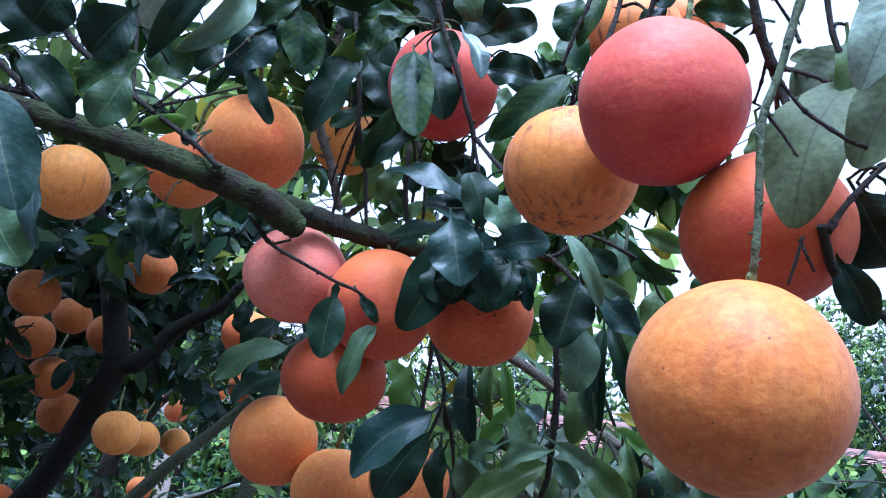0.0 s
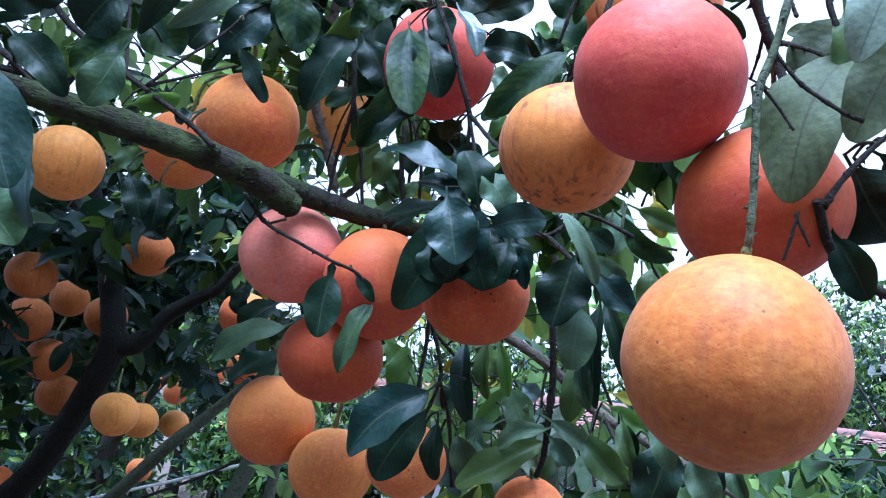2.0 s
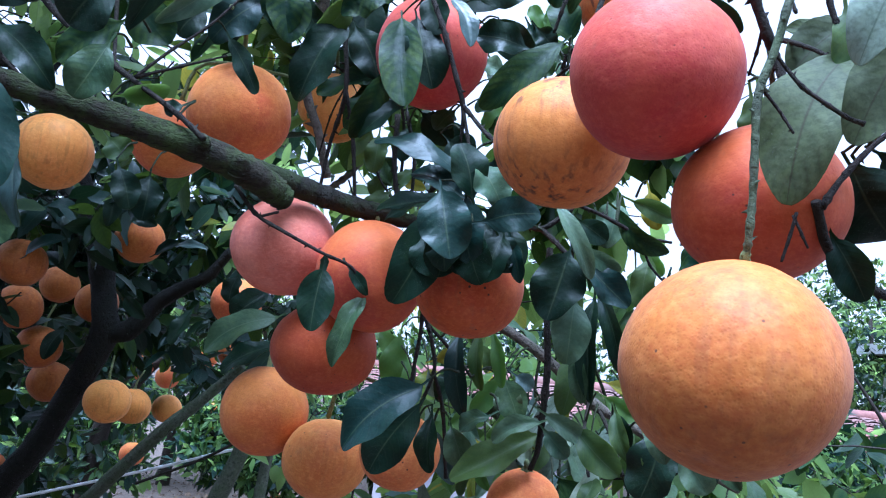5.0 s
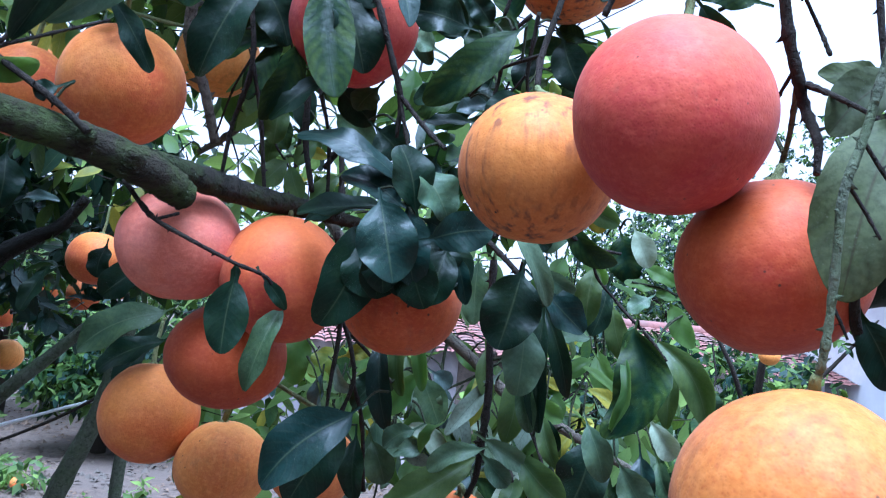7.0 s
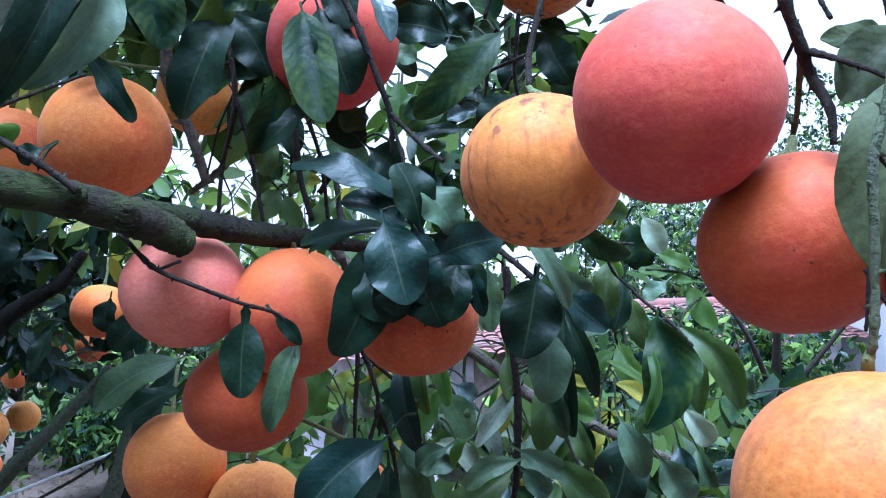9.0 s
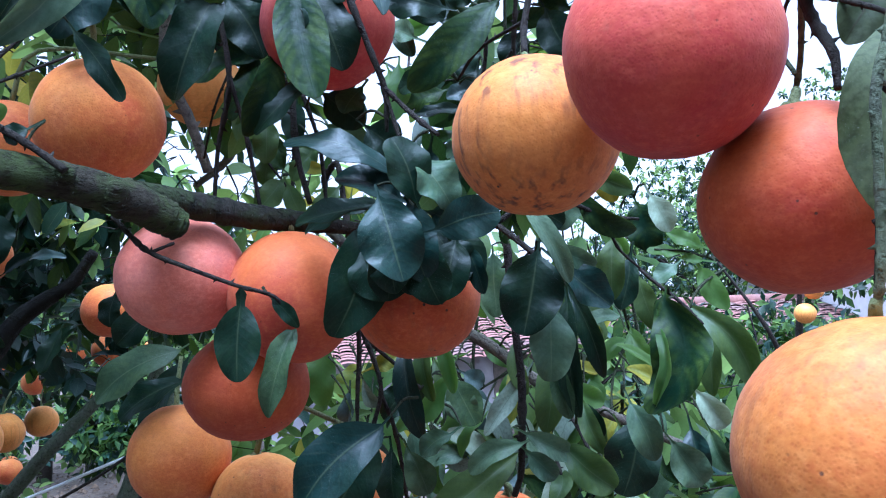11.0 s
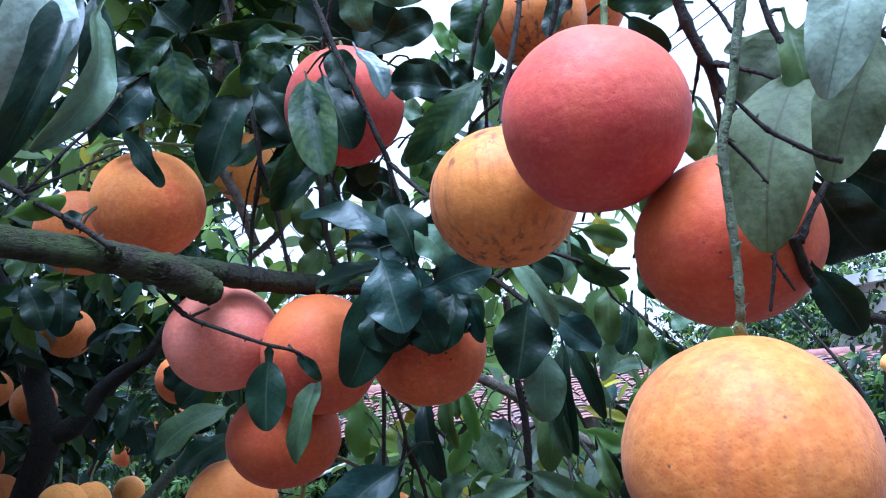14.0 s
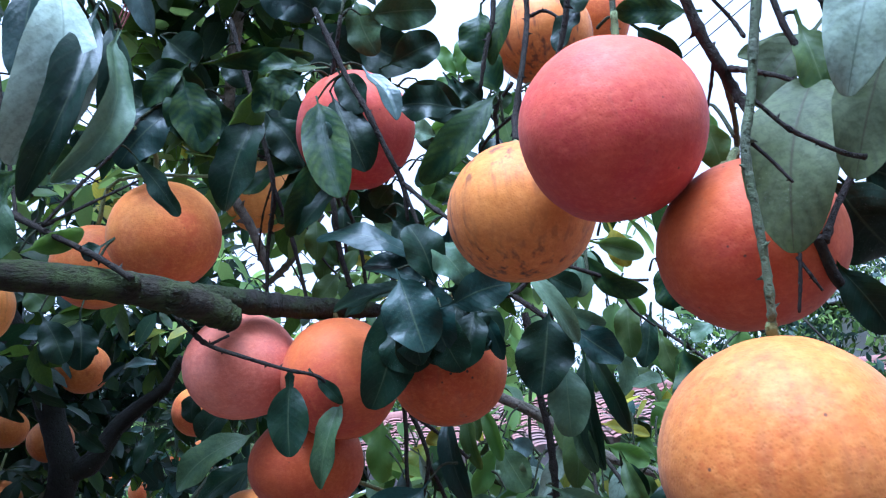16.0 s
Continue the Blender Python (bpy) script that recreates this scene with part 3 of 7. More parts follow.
twig('limb', bark_side, [(-0.250, 1.055, 1.935), (-0.192, 1.109, 1.927), (-0.133, 1.143, 1.917), (-0.086, 1.165, 1.913), (-0.030, 1.179, 1.905), (0.035, 1.162, 1.895), (0.092, 1.101, 1.902)], [0.0152, 0.0152, 0.0141, 0.0121, 0.0084, 0.0060, 0.0046], label='dark side limb under the leaf spray')
twig('knot', bark_moss, [(-0.297, 0.992, 1.938), (-0.293, 0.982, 1.942), (-0.290, 0.976, 1.945), (-0.289, 0.973, 1.947), (-0.2885, 0.972, 1.9475)], [0.0110, 0.0092, 0.0080, 0.0056, 0.0015])
twig('knot', bark_moss, [(-0.257, 1.018, 1.926), (-0.254, 1.010, 1.931), (-0.252, 1.004, 1.935), (-0.251, 1.001, 1.937), (-0.2505, 1.000, 1.9375)], [0.0165, 0.0130, 0.0090, 0.0055, 0.0015])
twig('twig', bark_dark, [(-0.269, 1.058, 1.913), (-0.248, 1.053, 1.889), (-0.231, 1.051, 1.874), (-0.194, 1.050, 1.857), (-0.149, 1.055, 1.838), (-0.112, 1.064, 1.825), (-0.094, 1.074, 1.800)], [0.0025, 0.0028, 0.0025, 0.0024, 0.0022, 0.0022, 0.0014])
twig('twig', bark_dark, [(-0.231, 1.051, 1.875), (-0.209, 1.055, 1.884)], [0.0020, 0.0014])
twig('twig', bark_dark, [(-0.288, 0.970, 1.946), (-0.323, 0.975, 1.973), (-0.375, 0.988, 2.006), (-0.425, 1.011, 2.038), (-0.473, 1.034, 2.072), (-0.550, 1.061, 2.132), (-0.634, 1.090, 2.239)], [0.0039, 0.0032, 0.0035, 0.0039, 0.0040, 0.0047, 0.0056])
twig('twig', bark_dark, [(-0.386, 0.985, 2.017), (-0.356, 0.999, 2.057), (-0.319, 1.022, 2.105), (-0.295, 1.045, 2.151)], [0.0024, 0.0019, 0.0017, 0.0015])
twig('twig', bark_dark, [(-0.386, 0.985, 2.017), (-0.343, 1.012, 2.045), (-0.297, 1.039, 2.074)], [0.0022, 0.0017, 0.0014])
twig('twig', bark_dark, [(-0.425, 1.011, 2.038), (-0.457, 1.066, 2.120), (-0.505, 1.138, 2.280)], [0.0022, 0.0027, 0.0032])
twig('twig', bark_dark, [(-0.563, 0.924, 2.045), (-0.508, 0.913, 2.004), (-0.483, 0.918, 1.982)], [0.0036, 0.0035, 0.0030])
twig('twig', bark_dark, [(-0.558, 0.931, 2.007), (-0.494, 0.915, 1.996), (-0.474, 0.932, 2.016)], [0.0041, 0.0035, 0.0023])
twig('twig', bark_dark, [(-0.205, 1.187, 2.339), (-0.173, 1.145, 2.181), (-0.158, 1.143, 2.079), (-0.175, 1.167, 2.004), (-0.182, 1.169, 1.936)], [0.0034, 0.0035, 0.0031, 0.0028, 0.0025])
twig('twig', bark_dark, [(-0.158, 1.143, 2.079), (-0.142, 1.156, 2.013), (-0.128, 1.152, 1.925)], [0.0025, 0.0028, 0.0025])
twig('twig', bark_dark, [(-0.160, 1.143, 2.081), (-0.179, 1.169, 2.047), (-0.198, 1.218, 1.999)], [0.0016, 0.0013, 0.0013])
twig('twig', bark_grey, [(-0.233, 1.417, 2.467), (-0.261, 1.439, 2.341), (-0.282, 1.465, 2.195), (-0.251, 1.481, 2.106), (-0.227, 1.497, 2.026)], [0.0105, 0.0097, 0.0089, 0.0081, 0.0077])
twig('twig', bark_grey, [(-0.281, 1.736, 2.039), (-0.233, 1.726, 2.073), (-0.191, 1.717, 2.118), (-0.151, 1.758, 2.179)], [0.0057, 0.0065, 0.0049, 0.0038])
twig('twig', bark_dark, [(-0.075, 1.031, 2.264), (-0.046, 1.018, 2.173), (-0.026, 1.007, 2.124), (-0.005, 1.008, 2.066), (0.008, 1.015, 2.029), (0.009, 1.022, 1.988)], [0.0032, 0.0034, 0.0033, 0.0033, 0.0033, 0.0019])
twig('twig', bark_dark, [(0.007, 1.014, 2.033), (0.032, 1.000, 2.002), (0.053, 0.965, 1.973)], [0.0025, 0.0027, 0.0023])
twig('twig', bark_dark, [(0.008, 1.015, 2.029), (0.022, 1.006, 1.966), (0.024, 1.005, 1.917)], [0.0022, 0.0019, 0.0019])
twig('twig', bark_dark, [(-0.046, 1.071, 2.273), (-0.075, 1.108, 2.179), (-0.111, 1.135, 2.136)], [0.0027, 0.0025, 0.0019])
twig('twig', bark_dark, [(-0.090, 1.237, 2.078), (-0.086, 1.220, 2.003), (-0.072, 1.182, 1.936)], [0.0044, 0.0039, 0.0035])
twig('twig', bark_dark, [(-0.077, 1.236, 2.084), (-0.058, 1.219, 2.014), (-0.052, 1.174, 1.928)], [0.0030, 0.0026, 0.0025])
twig('twig', bark_green, [(0.219, 0.528, 2.015), (0.208, 0.532, 1.969), (0.201, 0.533, 1.936), (0.192, 0.534, 1.905), (0.192, 0.536, 1.876), (0.194, 0.540, 1.844), (0.194, 0.543, 1.819), (0.195, 0.549, 1.803), (0.195, 0.555, 1.795)], [0.0025, 0.0028, 0.0026, 0.0027, 0.0024, 0.0024, 0.0023, 0.0022, 0.0018], label='grey-green fruit stalk')
twig('twig', bark_dark, [(0.216, 0.650, 2.077), (0.230, 0.657, 2.030), (0.242, 0.661, 2.004), (0.252, 0.665, 1.983), (0.253, 0.649, 1.957), (0.250, 0.643, 1.933)], [0.0039, 0.0040, 0.0042, 0.0036, 0.0034, 0.0022])
twig('twig', bark_green, [(0.242, 0.661, 2.004), (0.256, 0.684, 1.986), (0.265, 0.703, 1.964), (0.267, 0.717, 1.940)], [0.0023, 0.0022, 0.0021, 0.0021])
twig('twig', bark_dark, [(0.239, 0.661, 2.007), (0.243, 0.683, 1.995), (0.242, 0.696, 1.980)], [0.0015, 0.0013, 0.0010])
twig('twig', bark_dark, [(0.249, 0.662, 1.999), (0.252, 0.634, 1.985), (0.262, 0.615, 1.972), (0.271, 0.606, 1.962)], [0.0021, 0.0020, 0.0016, 0.0013])
twig('twig', bark_dark, [(0.231, 0.655, 2.070), (0.247, 0.662, 2.054), (0.260, 0.665, 2.038), (0.263, 0.657, 2.020)], [0.0013, 0.0013, 0.0015, 0.0015])
twig('twig', bark_dark, [(0.201, 0.534, 1.932), (0.216, 0.532, 1.913), (0.229, 0.530, 1.903), (0.245, 0.528, 1.893), (0.255, 0.528, 1.890)], [0.0012, 0.0014, 0.0013, 0.0015, 0.0016])
twig('twig', bark_dark, [(0.195, 0.535, 1.908), (0.206, 0.535, 1.895), (0.214, 0.532, 1.881)], [0.0012, 0.0010, 0.0008])
twig('twig', bark_dark, [(0.260, 0.610, 2.059), (0.266, 0.608, 2.011), (0.273, 0.607, 1.986), (0.271, 0.606, 1.962)], [0.0024, 0.0022, 0.0022, 0.0020])
twig('twig', bark_dark, [(0.277, 0.601, 2.044), (0.293, 0.588, 2.003), (0.328, 0.579, 1.980)], [0.0018, 0.0020, 0.0022])
twig('twig', bark_dark, [(0.271, 0.626, 1.863), (0.288, 0.642, 1.833), (0.314, 0.656, 1.816), (0.350, 0.669, 1.804), (0.418, 0.702, 1.801)], [0.0036, 0.0039, 0.0037, 0.0037, 0.0039])
twig('twig', bark_dark, [(0.258, 0.627, 1.853), (0.251, 0.620, 1.834), (0.243, 0.613, 1.814)], [0.0013, 0.0013, 0.0009])
twig('twig', bark_dark, [(0.256, 0.628, 1.851), (0.259, 0.620, 1.837), (0.263, 0.617, 1.826)], [0.0013, 0.0011, 0.0008])
twig('twig', bark_dark, [(0.276, 0.627, 1.859), (0.293, 0.633, 1.884), (0.320, 0.638, 1.915), (0.351, 0.634, 1.943)], [0.0029, 0.0023, 0.0020, 0.0020])
twig('twig', bark_dark, [(0.141, 0.992, 2.293), (0.135, 0.995, 2.222), (0.120, 0.994, 2.174), (0.109, 1.002, 2.131)], [0.0026, 0.0028, 0.0028, 0.0018])
twig('twig', bark_dark, [(0.166, 0.945, 2.263), (0.165, 0.947, 2.195), (0.149, 0.929, 2.129), (0.132, 0.920, 2.070), (0.124, 0.897, 2.032)], [0.0030, 0.0032, 0.0031, 0.0030, 0.0031])
twig('twig', bark_dark, [(0.193, 0.834, 2.196), (0.180, 0.846, 2.131), (0.168, 0.853, 2.094)], [0.0030, 0.0030, 0.0026])
twig('twig', bark_dark, [(0.166, 0.948, 2.189), (0.183, 0.937, 2.189), (0.199, 0.920, 2.166)], [0.0020, 0.0019, 0.0014])
twig('twig', bark_green, [(0.193, 0.723, 2.131), (0.193, 0.731, 2.085), (0.190, 0.731, 2.059)], [0.0027, 0.0027, 0.0027])
twig('twig', bark_dark, [(0.134, 0.930, 2.073), (0.113, 1.042, 2.080), (0.103, 1.116, 2.067)], [0.0019, 0.0021, 0.0017])
twig('twig', bark_dark, [(0.117, 1.023, 1.891), (0.134, 1.006, 1.873), (0.153, 0.990, 1.852), (0.175, 0.994, 1.832)], [0.0035, 0.0032, 0.0031, 0.0021])
twig('twig', bark_dark, [(0.152, 1.018, 1.925), (0.188, 1.021, 1.915), (0.239, 1.026, 1.895), (0.277, 1.028, 1.891)], [0.0024, 0.0024, 0.0027, 0.0016])
twig('twig', bark_dark, [(0.089, 1.080, 1.910), (0.117, 1.023, 1.891), (0.152, 1.019, 1.919)], [0.0037, 0.0032, 0.0027])
twig('twig', bark_dark, [(0.239, 1.026, 1.895), (0.253, 1.032, 1.862), (0.279, 1.037, 1.838)], [0.0019, 0.0016, 0.0013])
twig('twig', bark_dark, [(0.294, 1.121, 1.859), (0.313, 1.098, 1.830), (0.342, 1.074, 1.797), (0.360, 1.062, 1.772)], [0.0022, 0.0022, 0.0021, 0.0016])
twig('twig', bark_dark, [(0.130, 1.027, 1.869), (0.132, 1.021, 1.793), (0.140, 1.033, 1.726), (0.140, 1.045, 1.659), (0.139, 1.051, 1.626), (0.133, 1.060, 1.602)], [0.0038, 0.0040, 0.0042, 0.0040, 0.0034, 0.0032], label='dark hanging shoot')
twig('twig', bark_dark, [(-0.036, 1.171, 1.888), (-0.022, 1.184, 1.819), (-0.020, 1.185, 1.756), (-0.024, 1.184, 1.709), (-0.026, 1.182, 1.663)], [0.0037, 0.0034, 0.0031, 0.0027, 0.0021])
twig('twig', bark_dark, [(-0.019, 1.190, 1.788), (-0.002, 1.188, 1.742), (0.004, 1.185, 1.704), (-0.010, 1.183, 1.657), (-0.013, 1.167, 1.635)], [0.0031, 0.0031, 0.0027, 0.0024, 0.0018])
twig('twig', bark_dark, [(-0.011, 1.193, 1.769), (0.038, 1.213, 1.724), (0.057, 1.228, 1.702)], [0.0025, 0.0025, 0.0019])
twig('twig', bark_dark, [(0.004, 1.185, 1.704), (0.022, 1.205, 1.651), (0.036, 1.233, 1.558)], [0.0027, 0.0028, 0.0025])
twig('limb', bark_grey, [(-0.053, 1.566, 1.951), (0.053, 1.441, 1.814), (0.111, 1.398, 1.784), (0.182, 1.377, 1.741), (0.250, 1.349, 1.683), (0.318, 1.327, 1.649), (0.391, 1.305, 1.613), (0.472, 1.294, 1.575)], [0.0092, 0.0087, 0.0084, 0.0087, 0.0084, 0.0074, 0.0064, 0.0055], label='smooth grey-brown branch')
twig('twig', bark_dark, [(0.264, 1.351, 1.675), (0.274, 1.277, 1.635), (0.285, 1.235, 1.586)], [0.0031, 0.0029, 0.0025])
twig('twig', bark_dark, [(0.250, 1.349, 1.683), (0.233, 1.276, 1.631), (0.237, 1.235, 1.580)], [0.0028, 0.0026, 0.0022])
twig('twig', bark_red, [(-0.210, 0.778, 2.175), (-0.220, 0.766, 2.132), (-0.235, 0.761, 2.107)], [0.0008, 0.0008, 0.0006])
twig('twig', bark_red, [(-0.207, 0.778, 2.174), (-0.216, 0.766, 2.134), (-0.234, 0.762, 2.103)], [0.0008, 0.0008, 0.0006])
twig('twig', bark_red, [(-0.215, 0.788, 2.180), (-0.228, 0.776, 2.135), (-0.242, 0.772, 2.106)], [0.0006, 0.0006, 0.0004])
twig('twig', bark_dark, [(0.141, 1.944, 2.259), (0.181, 2.109, 2.464), (0.207, 2.181, 2.622)], [0.0031, 0.0034, 0.0030])
twig('twig', bark_dark, [(0.161, 1.081, 2.166), (0.138, 1.097, 2.138), (0.137, 1.109, 2.106), (0.135, 1.121, 2.077), (0.125, 1.125, 2.039)], [0.0024, 0.0026, 0.0024, 0.0022, 0.0016])
twig('twig', bark_dark, [(0.169, 1.079, 2.170), (0.168, 1.091, 2.132), (0.168, 1.103, 2.101), (0.175, 1.113, 2.073)], [0.0024, 0.0026, 0.0024, 0.0019])
twig('twig', bark_dark, [(0.168, 1.103, 2.101), (0.156, 1.116, 2.083), (0.140, 1.120, 2.064)], [0.0016, 0.0013, 0.0011])
twig('twig', bark_sprig, [(0.558, 1.216, 1.844), (0.484, 1.209, 1.845), (0.434, 1.202, 1.855), (0.404, 1.202, 1.863), (0.371, 1.208, 1.866)], [0.0028, 0.0025, 0.0021, 0.0015, 0.0012])
twig('twig', bark_sprig, [(0.484, 1.209, 1.845), (0.422, 1.181, 1.818), (0.397, 1.166, 1.790), (0.420, 1.184, 1.764)], [0.0018, 0.0018, 0.0015, 0.0012])
twig('twig', bark_sprig, [(0.385, 1.337, 1.850), (0.406, 1.419, 1.791), (0.427, 1.459, 1.744), (0.393, 1.448, 1.675), (0.360, 1.374, 1.629)], [0.0026, 0.0028, 0.0025, 0.0021, 0.0016])
twig('twig', bark_sprig, [(0.213, 1.363, 1.883), (0.233, 1.445, 1.799), (0.240, 1.470, 1.709), (0.180, 1.461, 1.669)], [0.0026, 0.0028, 0.0025, 0.0017])
twig('twig', bark_dark, [(-0.131, 1.379, 2.201), (-0.102, 1.457, 2.154), (-0.095, 1.500, 2.081), (-0.099, 1.515, 2.009), (-0.105, 1.467, 1.949)], [0.0026, 0.0031, 0.0032, 0.0029, 0.0024])
twig('twig', bark_dark, [(-0.158, 1.491, 2.099), (-0.138, 1.520, 2.046), (-0.112, 1.517, 2.009), (-0.103, 1.506, 1.985)], [0.0018, 0.0018, 0.0018, 0.0014])
twig('twig', bark_dark, [(-0.049, 1.576, 2.018), (-0.027, 1.550, 2.045), (-0.018, 1.531, 1.976), (-0.015, 1.472, 1.917)], [0.0053, 0.0048, 0.0051, 0.0046])

leaf_count = [0]


def leaf(base, tip, face, width, kind, bend, curl, crinkle=0.0, wing=0.0, arc=0.0):
    """One blade from base to tip, its upper side towards face, with a short petiole; two skins half a millimetre apart."""
    leaf_count[0] += 1
    rng = np.random.default_rng(leaf_count[0])
    b, t, nr = np.array(base), np.array(tip), np.array(face)
    ln = np.linalg.norm(t - b)
    ax = (t - b) / ln
    nr = nr - ax * (nr @ ax)
    nr /= np.linalg.norm(nr)
    sx = np.cross(ax, nr)
    rows, half = 14, 3
    stem = 0.018
    sway = arc or rng.uniform(-0.06, 0.06)
    curl = curl + rng.uniform(0.0, 0.16)
    bend = bend + rng.uniform(-0.05, 0.08)
    roll = rng.uniform(-0.55, 0.55)
    ph, ph2 = rng.uniform(0, 6, 2)
    wav = rng.uniform(0.02, 0.085) + 0.06 * crinkle
    fat = rng.uniform(0.92, 1.22)
    blunt = rng.uniform(0.43, 0.54)
    verts, uvs, faces = [], [], []
    grid = []
    for i in range(-3, rows + 1):
        if i < 0:
            s = i / 3 * stem / ln
            w = 0.0013
            if wing:
                w = max(0.0013, wing * 0.5 * math.sin(math.pi * min(0.98, (i + 3.4) / 3.4)))
        else:
            s = 0.5 - 0.5 * math.cos(math.pi * (0.04 + 0.96 * i / rows))
            s = (s - 0.00394) / 0.99606
            w = 0.445 * width * math.sin(math.pi * (0.012 + 0.984 * s) ** fat) ** (0.5 if kind == 'under' else blunt)
            w = max(w, 0.0012)
        grid.append((s, w))
    for skin in (0, 1):
        for s, w in grid:
            sc = max(0.0, s)
            mid = b + ax * (s * ln) + nr * (bend * ln * 4 * sc * (1 - sc)) + sx * (sway * ln * math.sin(math.pi * sc))
            for k in range(-half, half + 1):
                u = k / half
                edge = 1.0 + 0.03 * math.sin(9 * s + ph + u)
                off = curl * w * abs(u) * (1.9 - 0.6 * abs(u))
                rip = wav * 4.2 * w * math.sin(11 * s + ph + (2.2 if u > 0 else 0)) * abs(u) ** 1.6 * (1 if s > 0 else 0)
                if crinkle:
                    rip += 0.3 * crinkle * w * math.sin(26 * s + 5 * u + ph2) * math.sin(math.pi * sc)
                tw = roll * (sc - 0.35)
                verts.append(mid + (sx * math.cos(tw) + nr * math.sin(tw)) * (u * w * edge) + nr * (off + rip - skin * 0.0009))
                uvs.append((u, max(0, s)))
    m = 2 * half + 1
    n = len(grid)
    slots = []
    for skin in (0, 1):
        o = skin * n * m
        for i in range(n - 1):
            for k in range(m - 1):
                q = (o + i * m + k, o + i * m + k + 1, o + (i + 1) * m + k + 1, o + (i + 1) * m + k)
                faces.append(q if skin else (q[0], q[3], q[2], q[1]))
                slots.append(skin)
    return link_mesh("leaf", verts, faces, [LEAF[kind], BACK[kind]], tree, uvs=uvs, slots=slots)


def sprig(base, joint):
    """Thin green-brown shoot that carries a leaf."""
    p, q = Vector(base), Vector(joint)
    m = (p + q) / 2 + Vector((0, 0, 0.12 * (p - q).length))
    v, f = tube_data([tuple(q), tuple(m), tuple(p)], [0.0019, 0.0015, 0.0011], 6, 4, 0.08)
    link_mesh("twig", v, f, bark_sprig, tree)


def hanging_shoot(top, length, seed, kinds):
    """A thin shoot that hangs, with long drooping blades along it."""
    rng = np.random.default_rng(seed)
    pts = [np.array(top)]
    d = np.array((rng.uniform(-0.4, 0.4), rng.uniform(-0.3, 0.2), -1.0))
    for i in range(4):
        d = d + np.array((rng.uniform(-0.3, 0.3), rng.uniform(-0.2, 0.2), -0.1))
        pts.append(pts[-1] + d / np.linalg.norm(d) * length / 4)
    v, f = tube_data([tuple(p) for p in pts], [0.0032, 0.0028, 0.0024, 0.0019, 0.0013], 6, 5, 0.1)
    link_mesh("twig", v, f, bark_sprig, tree)
    many = int(length / 0.030)
    for i in range(many):
        s = (i + 0.8) / many * 3.999
        k = int(s)
        p = pts[k] + (pts[k + 1] - pts[k]) * (s - k)
        w = 2.4 * i + rng.uniform(-0.5, 0.5)
        out = np.array((math.cos(w), 0.7 * math.sin(w), rng.uniform(-1.5, -0.3)))
        out /= np.linalg.norm(out)
        ln = rng.uniform(0.055, 0.105)
        b = p + out * 0.016
        if in_opening(b + out * ln * 0.5):
            continue
        face = np.array((rng.uniform(-0.6, 0.6), -0.55, 0.75)) + 0.4 * np.array((math.cos(w), math.sin(w), 0))
        leaf(tuple(b), tuple(b + out * ln), tuple(face), ln * rng.uniform(0.34, 0.5), kinds[int(rng.integers(len(kinds)))],
             rng.uniform(0.02, 0.2), rng.uniform(0.1, 0.5), 0.1 * rng.random(), 0, rng.uniform(-0.2, 0.2))


sprig((-0.010, 0.964, 1.925), (0.024, 1.005, 1.923))
sprig((-0.011, 1.021, 1.903), (0.024, 1.005, 1.917))
sprig((0.032, 0.951, 1.878), (0.024, 1.005, 1.917))
sprig((0.024, 0.976, 1.963), (0.048, 0.974, 1.980))
sprig((0.033, 0.964, 1.897), (0.024, 1.005, 1.917))
sprig((0.024, 0.986, 1.938), (0.023, 1.006, 1.935))
sprig((0.031, 0.985, 1.908), (0.024, 1.005, 1.917))
sprig((0.012, 1.009, 1.915), (0.024, 1.005, 1.917))
sprig((0.000, 1.037, 1.917), (0.024, 1.005, 1.917))
sprig((0.028, 0.974, 1.890), (0.024, 1.005, 1.917))
sprig((-0.003, 0.989, 1.889), (0.024, 1.005, 1.917))
sprig((0.075, 0.987, 1.882), (0.119, 1.021, 1.889))
sprig((0.020, 0.974, 1.919), (0.024, 1.005, 1.917))
sprig((0.034, 0.992, 1.903), (0.024, 1.005, 1.917))
sprig((0.056, 1.019, 1.983), (0.035, 0.996, 1.998))
sprig((0.060, 0.984, 1.876), (0.051, 1.034, 1.896))
sprig((-0.089, 1.087, 1.807), (-0.094, 1.074, 1.800))
sprig((-0.303, 1.040, 2.107), (-0.313, 1.028, 2.116))
sprig((-0.267, 1.069, 2.141), (-0.295, 1.045, 2.151))
sprig((-0.083, 1.039, 2.151), (-0.046, 1.018, 2.173))
sprig((-0.067, 1.045, 2.163), (-0.046, 1.018, 2.173))
sprig((-0.025, 1.034, 2.187), (-0.049, 1.020, 2.184))
sprig((-0.056, 1.053, 2.195), (-0.053, 1.021, 2.196))
sprig((-0.087, 1.065, 2.199), (-0.068, 1.098, 2.202))
sprig((-0.143, 1.078, 2.206), (-0.125, 1.128, 2.212))
sprig((-0.159, 1.100, 2.174), (-0.172, 1.145, 2.168))
sprig((-0.167, 1.186, 2.200), (-0.177, 1.150, 2.201))
sprig((-0.101, 1.132, 2.115), (-0.111, 1.135, 2.136))
sprig((-0.059, 1.129, 2.078), (-0.072, 1.179, 2.103))
sprig((-0.103, 1.274, 2.163), (-0.097, 1.324, 2.153))
sprig((-0.251, 1.065, 2.176), (-0.295, 1.045, 2.151))
sprig((-0.245, 1.061, 2.205), (-0.258, 1.111, 2.201))
sprig((-0.313, 1.101, 2.244), (-0.308, 1.151, 2.231))
